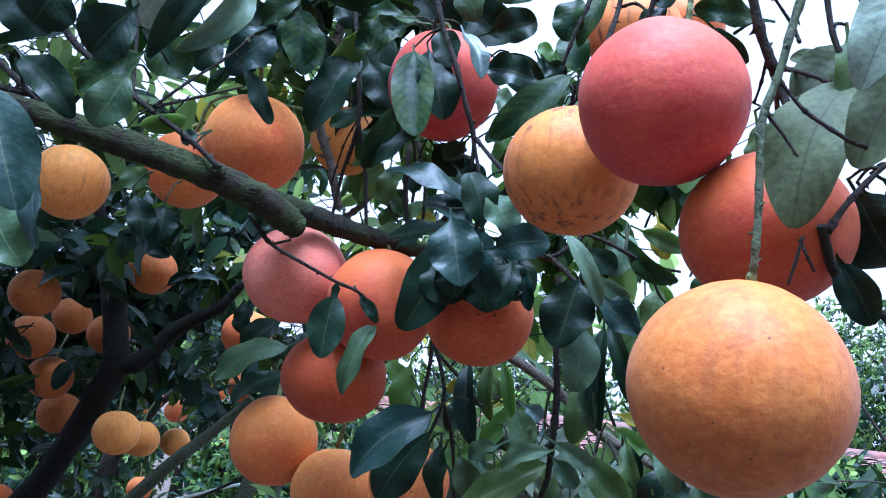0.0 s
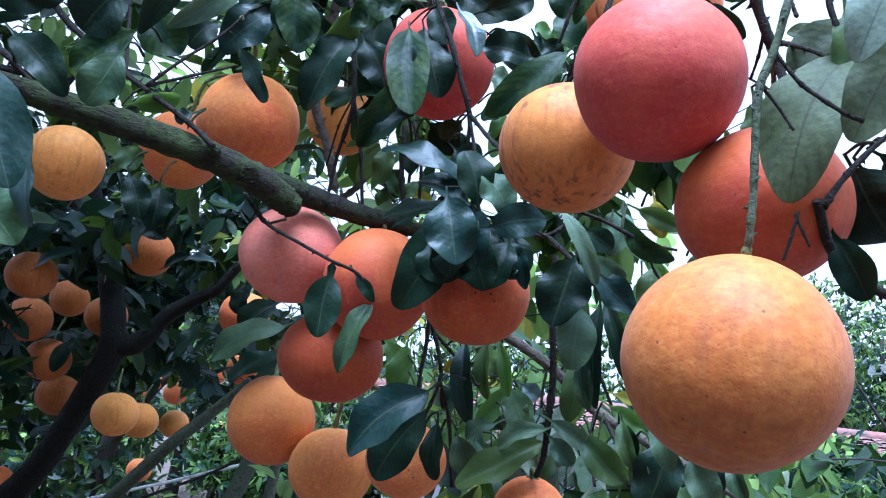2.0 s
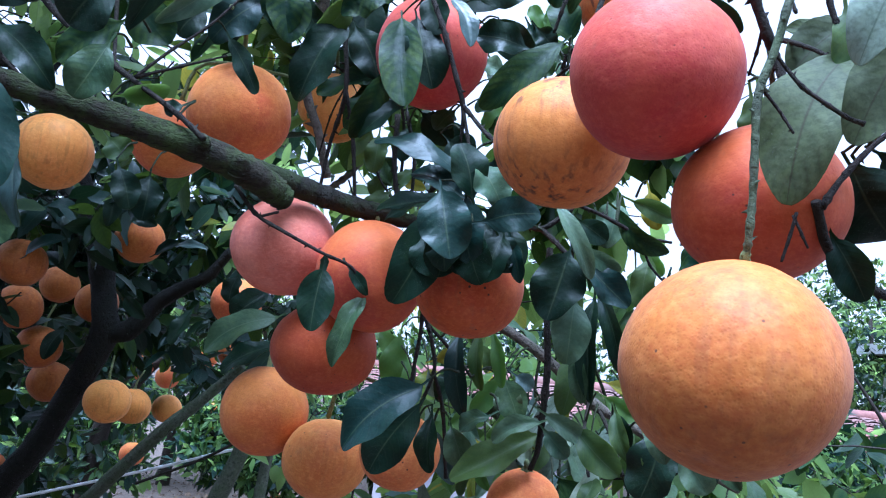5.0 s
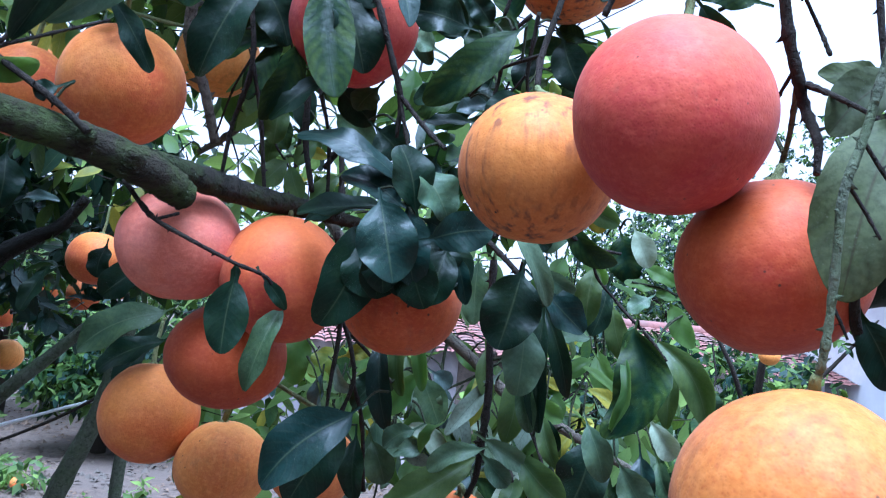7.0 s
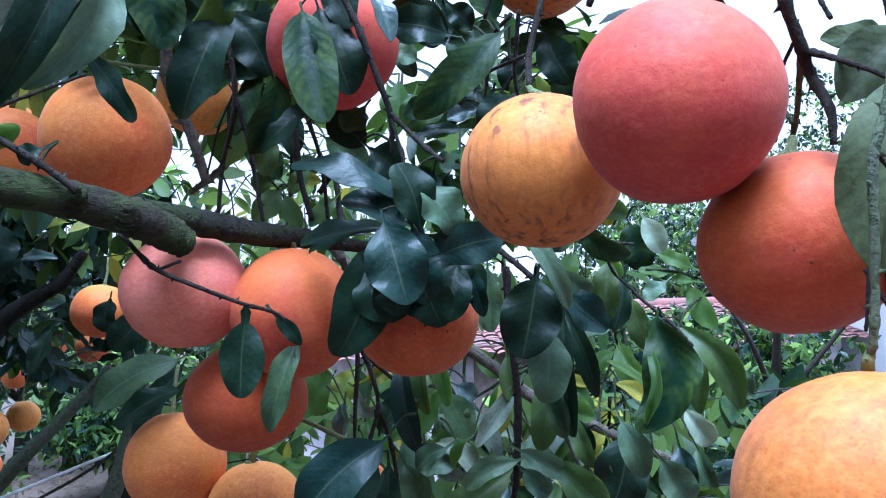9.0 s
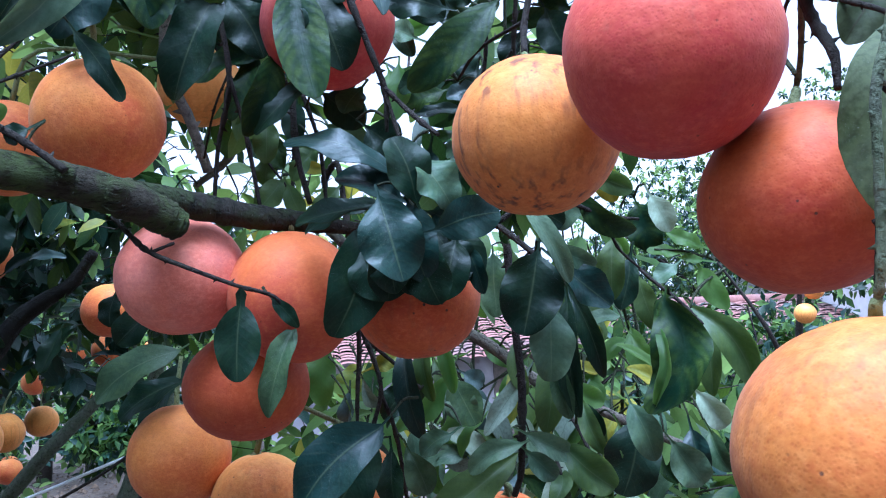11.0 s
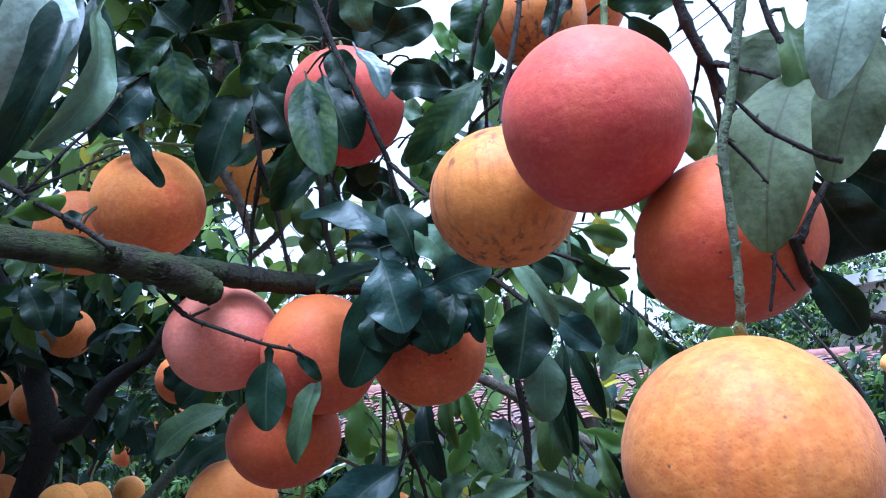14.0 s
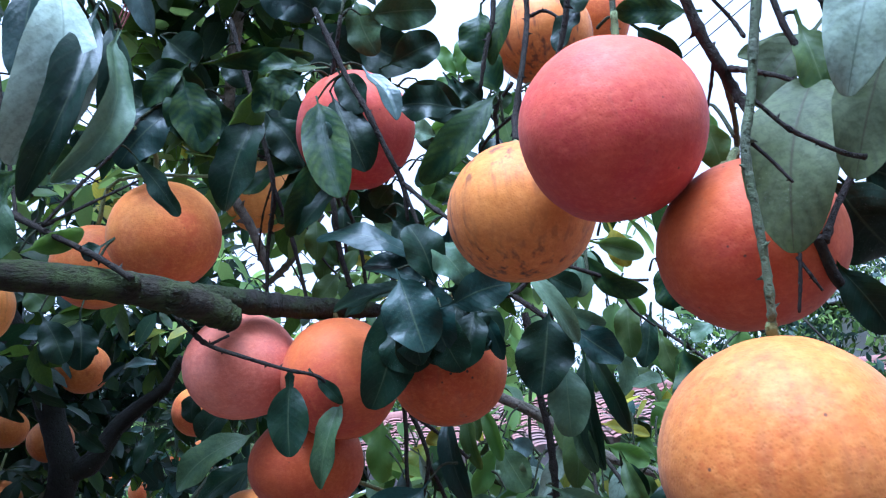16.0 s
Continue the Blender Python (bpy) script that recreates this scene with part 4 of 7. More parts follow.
sprig((-0.356, 1.151, 2.246), (-0.389, 1.201, 2.249))
sprig((-0.092, 1.108, 2.227), (-0.064, 1.094, 2.214))
sprig((-0.249, 1.159, 2.224), (-0.233, 1.209, 2.238))
sprig((0.125, 0.963, 2.112), (0.126, 0.972, 2.076))
sprig((0.095, 1.059, 2.130), (0.112, 1.051, 2.078))
sprig((0.070, 0.987, 2.045), (0.060, 1.037, 2.045))
sprig((0.071, 1.131, 2.117), (0.103, 1.116, 2.067))
sprig((-0.022, 1.132, 2.301), (-0.046, 1.071, 2.273))
sprig((-0.001, 1.189, 2.247), (-0.016, 1.239, 2.252))
sprig((-0.039, 1.214, 2.314), (-0.049, 1.076, 2.261))
sprig((-0.030, 1.150, 2.340), (-0.046, 1.071, 2.273))
sprig((-0.120, 1.282, 2.363), (-0.141, 1.332, 2.367))
sprig((0.016, 1.168, 2.212), (-0.004, 1.218, 2.223))
sprig((0.091, 1.145, 2.207), (0.103, 1.195, 2.200))
sprig((0.140, 1.149, 2.179), (0.144, 1.093, 2.145))
sprig((-0.026, 1.126, 2.357), (-0.046, 1.071, 2.273))
sprig((-0.162, 1.150, 2.370), (-0.205, 1.187, 2.339))
sprig((-0.293, 1.149, 2.307), (-0.270, 1.199, 2.320))
sprig((-0.237, 1.132, 2.252), (-0.189, 1.166, 2.260))
sprig((-0.070, 1.127, 2.230), (-0.064, 1.094, 2.214))
sprig((-0.234, 1.059, 2.225), (-0.249, 1.109, 2.216))
sprig((-0.247, 1.063, 2.213), (-0.259, 1.113, 2.208))
sprig((-0.253, 1.087, 2.185), (-0.295, 1.045, 2.151))
sprig((-0.223, 1.199, 2.295), (-0.197, 1.176, 2.299))
sprig((-0.161, 1.269, 2.286), (-0.170, 1.319, 2.299))
sprig((-0.060, 1.196, 2.080), (-0.072, 1.232, 2.066))
sprig((-0.018, 1.083, 2.015), (0.009, 1.020, 2.003))
sprig((0.125, 1.016, 2.243), (0.136, 0.994, 2.240))
sprig((0.172, 1.029, 2.274), (0.139, 0.993, 2.275))
sprig((0.062, 1.167, 2.102), (0.103, 1.116, 2.067))
sprig((0.003, 1.173, 2.083), (-0.015, 1.223, 2.085))
sprig((0.282, 0.765, 2.093), (0.260, 0.815, 2.102))
sprig((0.223, 0.799, 2.108), (0.212, 0.849, 2.124))
sprig((0.281, 0.804, 2.018), (0.265, 0.706, 1.958))
sprig((0.300, 0.840, 2.037), (0.267, 0.890, 2.061))
sprig((0.214, 0.890, 2.177), (0.199, 0.920, 2.166))
sprig((0.232, 0.885, 2.195), (0.224, 0.935, 2.198))
sprig((0.285, 0.608, 1.980), (0.272, 0.607, 1.980))
sprig((0.307, 0.548, 1.983), (0.315, 0.582, 1.988))
sprig((0.289, 0.517, 2.021), (0.219, 0.528, 2.015))
sprig((0.307, 0.625, 2.018), (0.287, 0.593, 2.018))
sprig((0.324, 0.656, 2.010), (0.309, 0.706, 2.022))
sprig((0.278, 0.611, 2.015), (0.266, 0.608, 2.011))
sprig((0.341, 0.664, 1.956), (0.351, 0.634, 1.943))
sprig((0.325, 0.687, 1.918), (0.320, 0.638, 1.915))
sprig((0.329, 0.671, 1.921), (0.324, 0.638, 1.918))
sprig((0.286, 0.643, 1.853), (0.282, 0.636, 1.844))
sprig((0.314, 0.678, 1.917), (0.320, 0.638, 1.915))
sprig((-0.227, 0.669, 2.129), (-0.231, 0.763, 2.113))
sprig((-0.259, 0.627, 2.128), (-0.235, 0.761, 2.107))
sprig((-0.212, 0.694, 2.113), (-0.227, 0.763, 2.114))
sprig((-0.209, 0.726, 2.105), (-0.229, 0.763, 2.111))
sprig((-0.216, 0.732, 2.127), (-0.221, 0.765, 2.126))
sprig((-0.252, 0.724, 2.150), (-0.224, 0.765, 2.126))
sprig((-0.212, 0.759, 2.195), (-0.210, 0.778, 2.175))
sprig((-0.249, 0.670, 2.136), (-0.233, 0.762, 2.110))
sprig((-0.316, 0.758, 2.050), (-0.297, 0.808, 2.074))
sprig((-0.397, 0.771, 2.073), (-0.358, 0.821, 2.091))
sprig((-0.498, 0.816, 2.093), (-0.506, 0.866, 2.085))
sprig((-0.415, 0.698, 1.939), (-0.569, 0.846, 1.971))
sprig((-0.460, 0.812, 1.860), (-0.538, 0.877, 1.973))
sprig((-0.495, 0.861, 2.030), (-0.508, 0.913, 2.004))
sprig((-0.381, 0.904, 2.039), (-0.382, 0.954, 2.043))
sprig((-0.380, 0.937, 2.074), (-0.377, 0.987, 2.076))
sprig((-0.515, 1.022, 2.068), (-0.493, 1.041, 2.087))
sprig((-0.413, 0.988, 1.991), (-0.394, 0.996, 2.018))
sprig((-0.309, 0.983, 1.994), (-0.323, 0.975, 1.973))
sprig((-0.453, 1.082, 2.165), (-0.469, 1.084, 2.160))
sprig((-0.395, 1.112, 2.168), (-0.413, 1.162, 2.176))
sprig((-0.367, 1.161, 2.192), (-0.394, 1.211, 2.199))
sprig((-0.463, 1.152, 1.952), (-0.460, 1.202, 1.988))
sprig((-0.434, 1.204, 1.952), (-0.435, 1.254, 1.991))
sprig((-0.506, 1.192, 1.998), (-0.503, 1.242, 2.030))
sprig((0.001, 1.034, 1.698), (0.036, 1.084, 1.709))
sprig((-0.003, 1.079, 1.674), (-0.013, 1.167, 1.635))
sprig((0.032, 1.189, 1.772), (0.008, 1.201, 1.752))
sprig((0.055, 1.260, 1.711), (0.057, 1.228, 1.702))
sprig((0.100, 1.304, 1.709), (0.057, 1.228, 1.702))
sprig((0.117, 1.321, 1.718), (0.155, 1.385, 1.757))
sprig((0.064, 1.249, 1.785), (0.056, 1.299, 1.781))
sprig((0.081, 1.269, 1.788), (0.072, 1.319, 1.780))
sprig((-0.011, 1.354, 1.716), (0.012, 1.404, 1.747))
sprig((-0.057, 1.400, 1.769), (-0.030, 1.450, 1.790))
sprig((-0.111, 1.499, 1.774), (-0.080, 1.549, 1.807))
sprig((0.065, 1.443, 1.826), (0.053, 1.441, 1.814))
sprig((0.007, 1.116, 1.664), (-0.013, 1.167, 1.635))
sprig((0.029, 1.191, 1.647), (0.022, 1.205, 1.651))
sprig((0.097, 1.167, 1.662), (0.087, 1.217, 1.682))
sprig((0.151, 1.030, 1.667), (0.140, 1.043, 1.668))
sprig((0.129, 1.034, 1.678), (0.140, 1.042, 1.676))
sprig((0.150, 1.070, 1.649), (0.140, 1.047, 1.647))
sprig((0.169, 1.028, 1.667), (0.140, 1.043, 1.668))
sprig((0.134, 1.038, 1.660), (0.140, 1.045, 1.659))
sprig((0.147, 0.961, 1.868), (0.153, 0.990, 1.852))
sprig((0.157, 0.971, 1.816), (0.170, 0.993, 1.837))
sprig((0.183, 1.001, 1.823), (0.175, 0.994, 1.832))
sprig((0.173, 1.033, 1.760), (0.137, 1.028, 1.751))
sprig((0.168, 1.002, 1.759), (0.136, 1.027, 1.759))
sprig((0.149, 0.962, 1.860), (0.153, 0.990, 1.852))
sprig((0.147, 0.969, 1.870), (0.151, 0.992, 1.855))
sprig((0.116, 0.941, 1.918), (0.121, 0.991, 1.917))
sprig((0.196, 1.054, 1.839), (0.175, 0.994, 1.832))
sprig((0.261, 1.062, 1.888), (0.263, 1.027, 1.892))
sprig((0.296, 1.094, 1.870), (0.299, 1.115, 1.852))
sprig((0.221, 1.099, 1.963), (0.207, 1.022, 1.907))
sprig((0.158, 1.072, 1.923), (0.161, 1.018, 1.922))
sprig((0.199, 1.135, 1.949), (0.180, 1.185, 1.982))
sprig((0.198, 1.041, 1.936), (0.194, 1.021, 1.912))
sprig((0.257, 1.096, 1.982), (0.256, 1.146, 1.970))
sprig((0.223, 1.079, 1.955), (0.207, 1.022, 1.907))
sprig((0.239, 1.080, 1.894), (0.242, 1.027, 1.886))
sprig((0.319, 1.062, 1.818), (0.331, 1.083, 1.809))
sprig((0.308, 1.060, 1.791), (0.335, 1.080, 1.805))
sprig((0.389, 1.171, 1.804), (0.400, 1.168, 1.794))
sprig((0.435, 1.185, 1.774), (0.420, 1.184, 1.764))
sprig((0.445, 1.193, 1.861), (0.440, 1.203, 1.854))
sprig((0.448, 1.194, 1.846), (0.446, 1.204, 1.852))
sprig((0.345, 1.168, 1.947), (0.351, 1.218, 1.937))
sprig((0.308, 1.124, 1.842), (0.301, 1.112, 1.848))
sprig((0.276, 1.096, 1.700), (0.296, 1.146, 1.730))
sprig((0.377, 1.144, 1.698), (0.388, 1.194, 1.724))
sprig((0.355, 1.103, 1.666), (0.356, 1.153, 1.702))
sprig((0.381, 1.119, 1.657), (0.376, 1.169, 1.696))
sprig((0.415, 1.237, 1.667), (0.411, 1.287, 1.662))
sprig((0.392, 1.189, 1.677), (0.399, 1.239, 1.709))
sprig((0.319, 1.156, 1.667), (0.310, 1.206, 1.658))
sprig((0.360, 1.301, 1.761), (0.367, 1.351, 1.791))
sprig((0.510, 1.275, 1.735), (0.513, 1.325, 1.772))
sprig((0.260, 1.221, 1.687), (0.274, 1.277, 1.635))
sprig((0.359, 1.242, 1.944), (0.362, 1.292, 1.934))
sprig((0.245, 1.267, 1.699), (0.239, 1.304, 1.650))
sprig((0.261, 1.221, 1.686), (0.274, 1.277, 1.635))
sprig((0.290, 1.176, 1.661), (0.288, 1.226, 1.655))
sprig((0.312, 1.076, 1.654), (0.324, 1.126, 1.694))
sprig((-0.123, 1.070, 1.836), (-0.121, 1.061, 1.828))
sprig((0.185, 1.479, 1.759), (0.236, 1.458, 1.754))
sprig((0.152, 1.539, 1.716), (0.187, 1.462, 1.674))
sprig((0.110, 1.494, 1.730), (0.128, 1.544, 1.725))
sprig((0.246, 1.453, 1.721), (0.239, 1.467, 1.720))
sprig((0.278, 1.518, 1.718), (0.240, 1.470, 1.709))
sprig((0.175, 1.456, 1.687), (0.187, 1.462, 1.674))
sprig((0.161, 1.389, 1.592), (0.166, 1.439, 1.621))
sprig((0.422, 1.438, 1.775), (0.417, 1.439, 1.767))
sprig((0.445, 1.489, 1.744), (0.427, 1.459, 1.744))
sprig((0.389, 1.452, 1.667), (0.393, 1.448, 1.675))
sprig((0.324, 1.363, 1.655), (0.309, 1.329, 1.653))
sprig((0.366, 1.357, 1.644), (0.360, 1.374, 1.629))
sprig((0.179, 1.322, 1.886), (0.213, 1.363, 1.883))
sprig((0.203, 1.318, 1.890), (0.213, 1.363, 1.883))
sprig((0.469, 1.433, 1.781), (0.417, 1.439, 1.767))
sprig((0.467, 1.327, 1.857), (0.447, 1.377, 1.865))
sprig((0.055, 1.467, 2.232), (0.016, 1.517, 2.223))
sprig((0.050, 1.426, 2.177), (0.012, 1.476, 2.181))
sprig((-0.133, 1.613, 2.083), (-0.138, 1.520, 2.046))
sprig((-0.151, 1.613, 2.116), (-0.191, 1.717, 2.118))
sprig((-0.049, 1.598, 2.096), (-0.032, 1.557, 2.038))
sprig((-0.131, 1.389, 2.098), (-0.113, 1.428, 2.171))
sprig((-0.063, 1.400, 2.044), (-0.097, 1.490, 2.099))
sprig((0.205, 2.179, 2.613), (0.207, 2.181, 2.622))
sprig((0.223, 2.181, 2.626), (0.207, 2.181, 2.622))
sprig((0.142, 2.009, 2.450), (0.171, 2.068, 2.412))
sprig((0.084, 1.188, 2.231), (0.098, 1.238, 2.218))
sprig((0.136, 1.196, 2.156), (0.138, 1.103, 2.122))
sprig((0.145, 1.081, 2.145), (0.147, 1.091, 2.148))
sprig((0.122, 1.219, 2.183), (0.138, 1.097, 2.138))
sprig((0.044, 1.195, 2.229), (0.018, 1.245, 2.238))
sprig((0.034, 1.220, 2.184), (0.006, 1.270, 2.169))
sprig((0.219, 1.155, 2.176), (0.168, 1.084, 2.156))
sprig((0.155, 1.174, 2.149), (0.138, 1.103, 2.122))
sprig((0.210, 1.208, 2.168), (0.168, 1.094, 2.125))
sprig((0.228, 1.185, 2.129), (0.171, 1.107, 2.090))
sprig((0.246, 1.172, 2.141), (0.227, 1.222, 2.144))
sprig((0.282, 1.188, 2.178), (0.254, 1.238, 2.180))
sprig((0.152, 1.170, 2.079), (0.148, 1.118, 2.074))
sprig((0.113, 1.187, 2.078), (0.132, 1.122, 2.068))
sprig((0.135, 1.193, 2.054), (0.127, 1.124, 2.048))
sprig((0.143, 1.183, 2.110), (0.135, 1.118, 2.084))
sprig((0.061, 1.339, 2.162), (0.026, 1.389, 2.152))
sprig((0.232, 1.324, 1.720), (0.233, 1.356, 1.697))
sprig((0.209, 1.352, 1.761), (0.191, 1.374, 1.734))
sprig((0.106, 1.302, 1.713), (0.057, 1.228, 1.702))
sprig((-0.106, 1.532, 2.027), (-0.119, 1.518, 2.018))
sprig((-0.104, 1.508, 2.023), (-0.098, 1.511, 2.027))
sprig((-0.112, 1.490, 2.017), (-0.099, 1.513, 2.018))
sprig((-0.104, 1.535, 2.042), (-0.098, 1.509, 2.036))
sprig((-0.016, 1.523, 2.011), (-0.021, 1.538, 2.002))
sprig((-0.086, 1.480, 2.144), (-0.101, 1.468, 2.136))
sprig((-0.050, 1.473, 2.099), (-0.097, 1.490, 2.099))
sprig((-0.035, 1.418, 2.142), (-0.102, 1.457, 2.154))
sprig((-0.127, 1.283, 2.158), (-0.118, 1.333, 2.148))
sprig((-0.087, 1.295, 2.135), (-0.077, 1.236, 2.084))
sprig((-0.292, 1.625, 2.030), (-0.275, 1.734, 2.043))
leaf((-0.006, 0.960, 1.909), (0.011, 0.943, 1.833), (-0.11, -0.98, 0.19), 0.068, 'blue', 0.08, 0.12)
leaf((-0.016, 1.020, 1.887), (-0.053, 1.009, 1.782), (0.21, -0.98, 0.02), 0.068, 'dark', 0.10, 0.12)
leaf((0.048, 0.951, 1.881), (0.107, 0.952, 1.895), (0.03, -1.00, -0.03), 0.047, 'blue', 0.05, 0.12)
leaf((0.034, 0.974, 1.949), (0.064, 0.970, 1.902), (0.27, -0.93, 0.26), 0.051, 'pale', 0.10, 0.12)
leaf((0.028, 0.965, 1.913), (0.008, 0.971, 1.972), (0.16, -0.98, 0.14), 0.051, 'dark', 0.06, 0.12)
leaf((0.008, 0.990, 1.943), (-0.095, 1.012, 1.977), (0.03, -0.80, 0.60), 0.041, 'blue', 0.16, -0.10)
leaf((0.016, 0.990, 1.914), (-0.045, 1.012, 1.941), (-0.03, -0.81, 0.58), 0.047, 'blue', 0.06, 0.12)
leaf((-0.003, 1.015, 1.912), (-0.087, 1.053, 1.899), (-0.39, -0.62, 0.69), 0.036, 'dark', 0.06, 0.12)
leaf((-0.014, 1.046, 1.912), (-0.078, 1.082, 1.892), (-0.53, -0.59, 0.61), 0.032, 'dark', 0.06, 0.12)
leaf((0.032, 0.973, 1.873), (0.048, 0.966, 1.810), (-0.26, -0.97, 0.03), 0.052, 'dark', 0.06, 0.12)
leaf((-0.002, 0.987, 1.872), (-0.001, 0.981, 1.815), (0.28, -0.96, 0.10), 0.055, 'dark', 0.06, 0.12)
leaf((0.080, 0.986, 1.865), (0.094, 0.981, 1.818), (-0.45, -0.89, -0.04), 0.024, 'blue', 0.06, 0.12)
leaf((0.023, 0.972, 1.903), (0.036, 0.965, 1.831), (-0.18, -0.98, 0.06), 0.053, 'blue', 0.06, 0.12)
leaf((0.049, 0.999, 1.901), (0.089, 1.017, 1.894), (0.33, -0.84, -0.43), 0.051, 'blue', 0.06, 0.12)
leaf((0.053, 1.027, 1.968), (0.048, 1.044, 1.939), (-0.31, -0.85, -0.42), 0.037, 'blue', 0.06, 0.12)
leaf((0.069, 0.991, 1.864), (0.090, 1.007, 1.834), (0.15, -0.90, -0.41), 0.039, 'dark', 0.06, 0.12)
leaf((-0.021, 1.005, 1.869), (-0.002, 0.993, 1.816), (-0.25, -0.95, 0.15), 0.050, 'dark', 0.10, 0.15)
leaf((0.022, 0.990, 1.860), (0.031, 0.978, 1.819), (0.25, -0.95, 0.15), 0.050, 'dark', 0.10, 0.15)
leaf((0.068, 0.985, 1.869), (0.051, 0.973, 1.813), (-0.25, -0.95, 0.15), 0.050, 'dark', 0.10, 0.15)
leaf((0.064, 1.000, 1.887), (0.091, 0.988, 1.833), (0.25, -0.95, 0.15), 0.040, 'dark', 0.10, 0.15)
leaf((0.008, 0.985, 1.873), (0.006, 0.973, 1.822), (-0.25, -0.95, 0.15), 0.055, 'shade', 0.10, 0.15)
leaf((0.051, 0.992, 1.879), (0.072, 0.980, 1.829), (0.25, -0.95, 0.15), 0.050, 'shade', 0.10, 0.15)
leaf((-0.146, 1.059, 1.817), (-0.151, 1.051, 1.740), (0.14, -0.99, 0.09), 0.052, 'dark', 0.05, 0.12, wing=0.012)
leaf((-0.094, 1.086, 1.791), (-0.123, 1.076, 1.699), (-0.35, -0.91, 0.21), 0.035, 'grey', 0.12, 0.20, wing=0.013)
leaf((-0.294, 1.035, 2.093), (-0.246, 1.011, 2.020), (-0.43, -0.90, 0.03), 0.030, 'dark', 0.06, 0.12)
leaf((-0.283, 1.069, 2.135), (-0.330, 1.067, 2.116), (0.02, -1.00, 0.03), 0.052, 'dark', 0.06, 0.12)
leaf((-0.080, 1.022, 2.135), (-0.062, 0.982, 2.014), (0.02, -0.99, 0.08), 0.061, 'veined', 0.04, 0.20)
leaf((-0.062, 1.042, 2.147), (-0.033, 1.025, 2.053), (0.24, -0.94, 0.24), 0.064, 'dark', 0.06, 0.12)
leaf((-0.019, 1.029, 2.172), (0.009, 1.006, 2.105), (0.27, -0.87, 0.42), 0.029, 'sky', 0.06, 0.30)
leaf((-0.051, 1.047, 2.180), (-0.030, 1.025, 2.125), (-0.42, -0.88, 0.20), 0.044, 'dark', 0.06, 0.12)
leaf((-0.102, 1.064, 2.191), (-0.163, 1.061, 2.153), (0.02, -1.00, 0.04), 0.050, 'veined', 0.06, 0.12, crinkle=1)
leaf((-0.154, 1.082, 2.194), (-0.209, 1.105, 2.131), (0.30, -0.78, -0.55), 0.040, 'olive', 0.15, 0.12)
leaf((-0.165, 1.098, 2.158), (-0.211, 1.088, 2.039), (-0.13, -0.98, 0.13), 0.066, 'dark', 0.06, 0.12)
leaf((-0.159, 1.185, 2.185), (-0.120, 1.179, 2.112), (-0.02, -1.00, 0.07), 0.066, 'dark', 0.06, 0.12)
leaf((-0.107, 1.131, 2.099), (-0.142, 1.123, 2.007), (0.44, -0.89, -0.09), 0.049, 'veined', 0.06, 0.12)
leaf((-0.071, 1.128, 2.066), (-0.130, 1.123, 2.008), (-0.28, -0.89, 0.37), 0.034, 'dark', 0.06, 0.12)
leaf((-0.119, 1.273, 2.156), (-0.222, 1.269, 2.109), (-0.15, -0.89, 0.42), 0.044, 'veined', 0.06, 0.12)
leaf((-0.263, 1.064, 2.164), (-0.327, 1.059, 2.100), (0.09, -1.00, -0.01), 0.062, 'blue', 0.12, 0.12)
leaf((-0.241, 1.060, 2.189), (-0.224, 1.054, 2.105), (0.36, -0.92, 0.15), 0.065, 'veined', 0.06, 0.12)
leaf((-0.298, 1.101, 2.237), (-0.228, 1.098, 2.205), (-0.17, -0.94, -0.29), 0.057, 'dark', 0.06, 0.12)
leaf((-0.342, 1.150, 2.236), (-0.286, 1.148, 2.199), (-0.08, -1.00, -0.05), 0.056, 'dark', 0.06, 0.12)
leaf((-0.109, 1.108, 2.227), (-0.160, 1.108, 2.225), (-0.00, -0.95, 0.30), 0.033, 'veined', 0.06, 0.12)
leaf((-0.239, 1.158, 2.211), (-0.197, 1.153, 2.151), (-0.35, -0.92, -0.17), 0.043, 'dark', 0.06, 0.12)
leaf((0.113, 0.964, 2.101), (0.028, 0.976, 2.019), (-0.23, -0.97, 0.10), 0.048, 'veined', 0.10, 0.12)
leaf((0.078, 1.059, 2.132), (0.015, 1.060, 2.142), (0.00, -0.99, 0.10), 0.053, 'dark', 0.06, 0.12)
leaf((0.056, 0.994, 2.040), (0.022, 1.012, 2.028), (-0.47, -0.88, 0.03), 0.027, 'dark', 0.06, 0.12)
leaf((0.055, 1.132, 2.123), (0.028, 1.132, 2.133), (0.02, -0.99, 0.13), 0.036, 'pale', 0.06, 0.12)
leaf((-0.005, 1.131, 2.300), (0.080, 1.129, 2.297), (-0.05, -0.92, -0.39), 0.058, 'grey', 0.10, 0.12)
leaf((0.015, 1.189, 2.253), (0.083, 1.190, 2.280), (0.09, -0.97, -0.22), 0.060, 'dark', 0.06, 0.12)
leaf((-0.025, 1.213, 2.304), (0.047, 1.207, 2.252), (-0.20, -0.96, -0.17), 0.085, 'dark', 0.06, 0.12)
leaf((-0.026, 1.149, 2.324), (-0.005, 1.142, 2.248), (-0.37, -0.93, -0.02), 0.057, 'grey', 0.06, 0.12)
leaf((-0.107, 1.280, 2.352), (0.009, 1.269, 2.253), (-0.20, -0.97, -0.12), 0.093, 'dark', 0.06, 0.12)
leaf((0.030, 1.167, 2.202), (0.098, 1.161, 2.156), (-0.23, -0.95, -0.23), 0.059, 'dark', 0.06, 0.12)
leaf((0.102, 1.144, 2.194), (0.125, 1.141, 2.166), (-0.26, -0.96, -0.12), 0.038, 'dark', 0.06, 0.12)
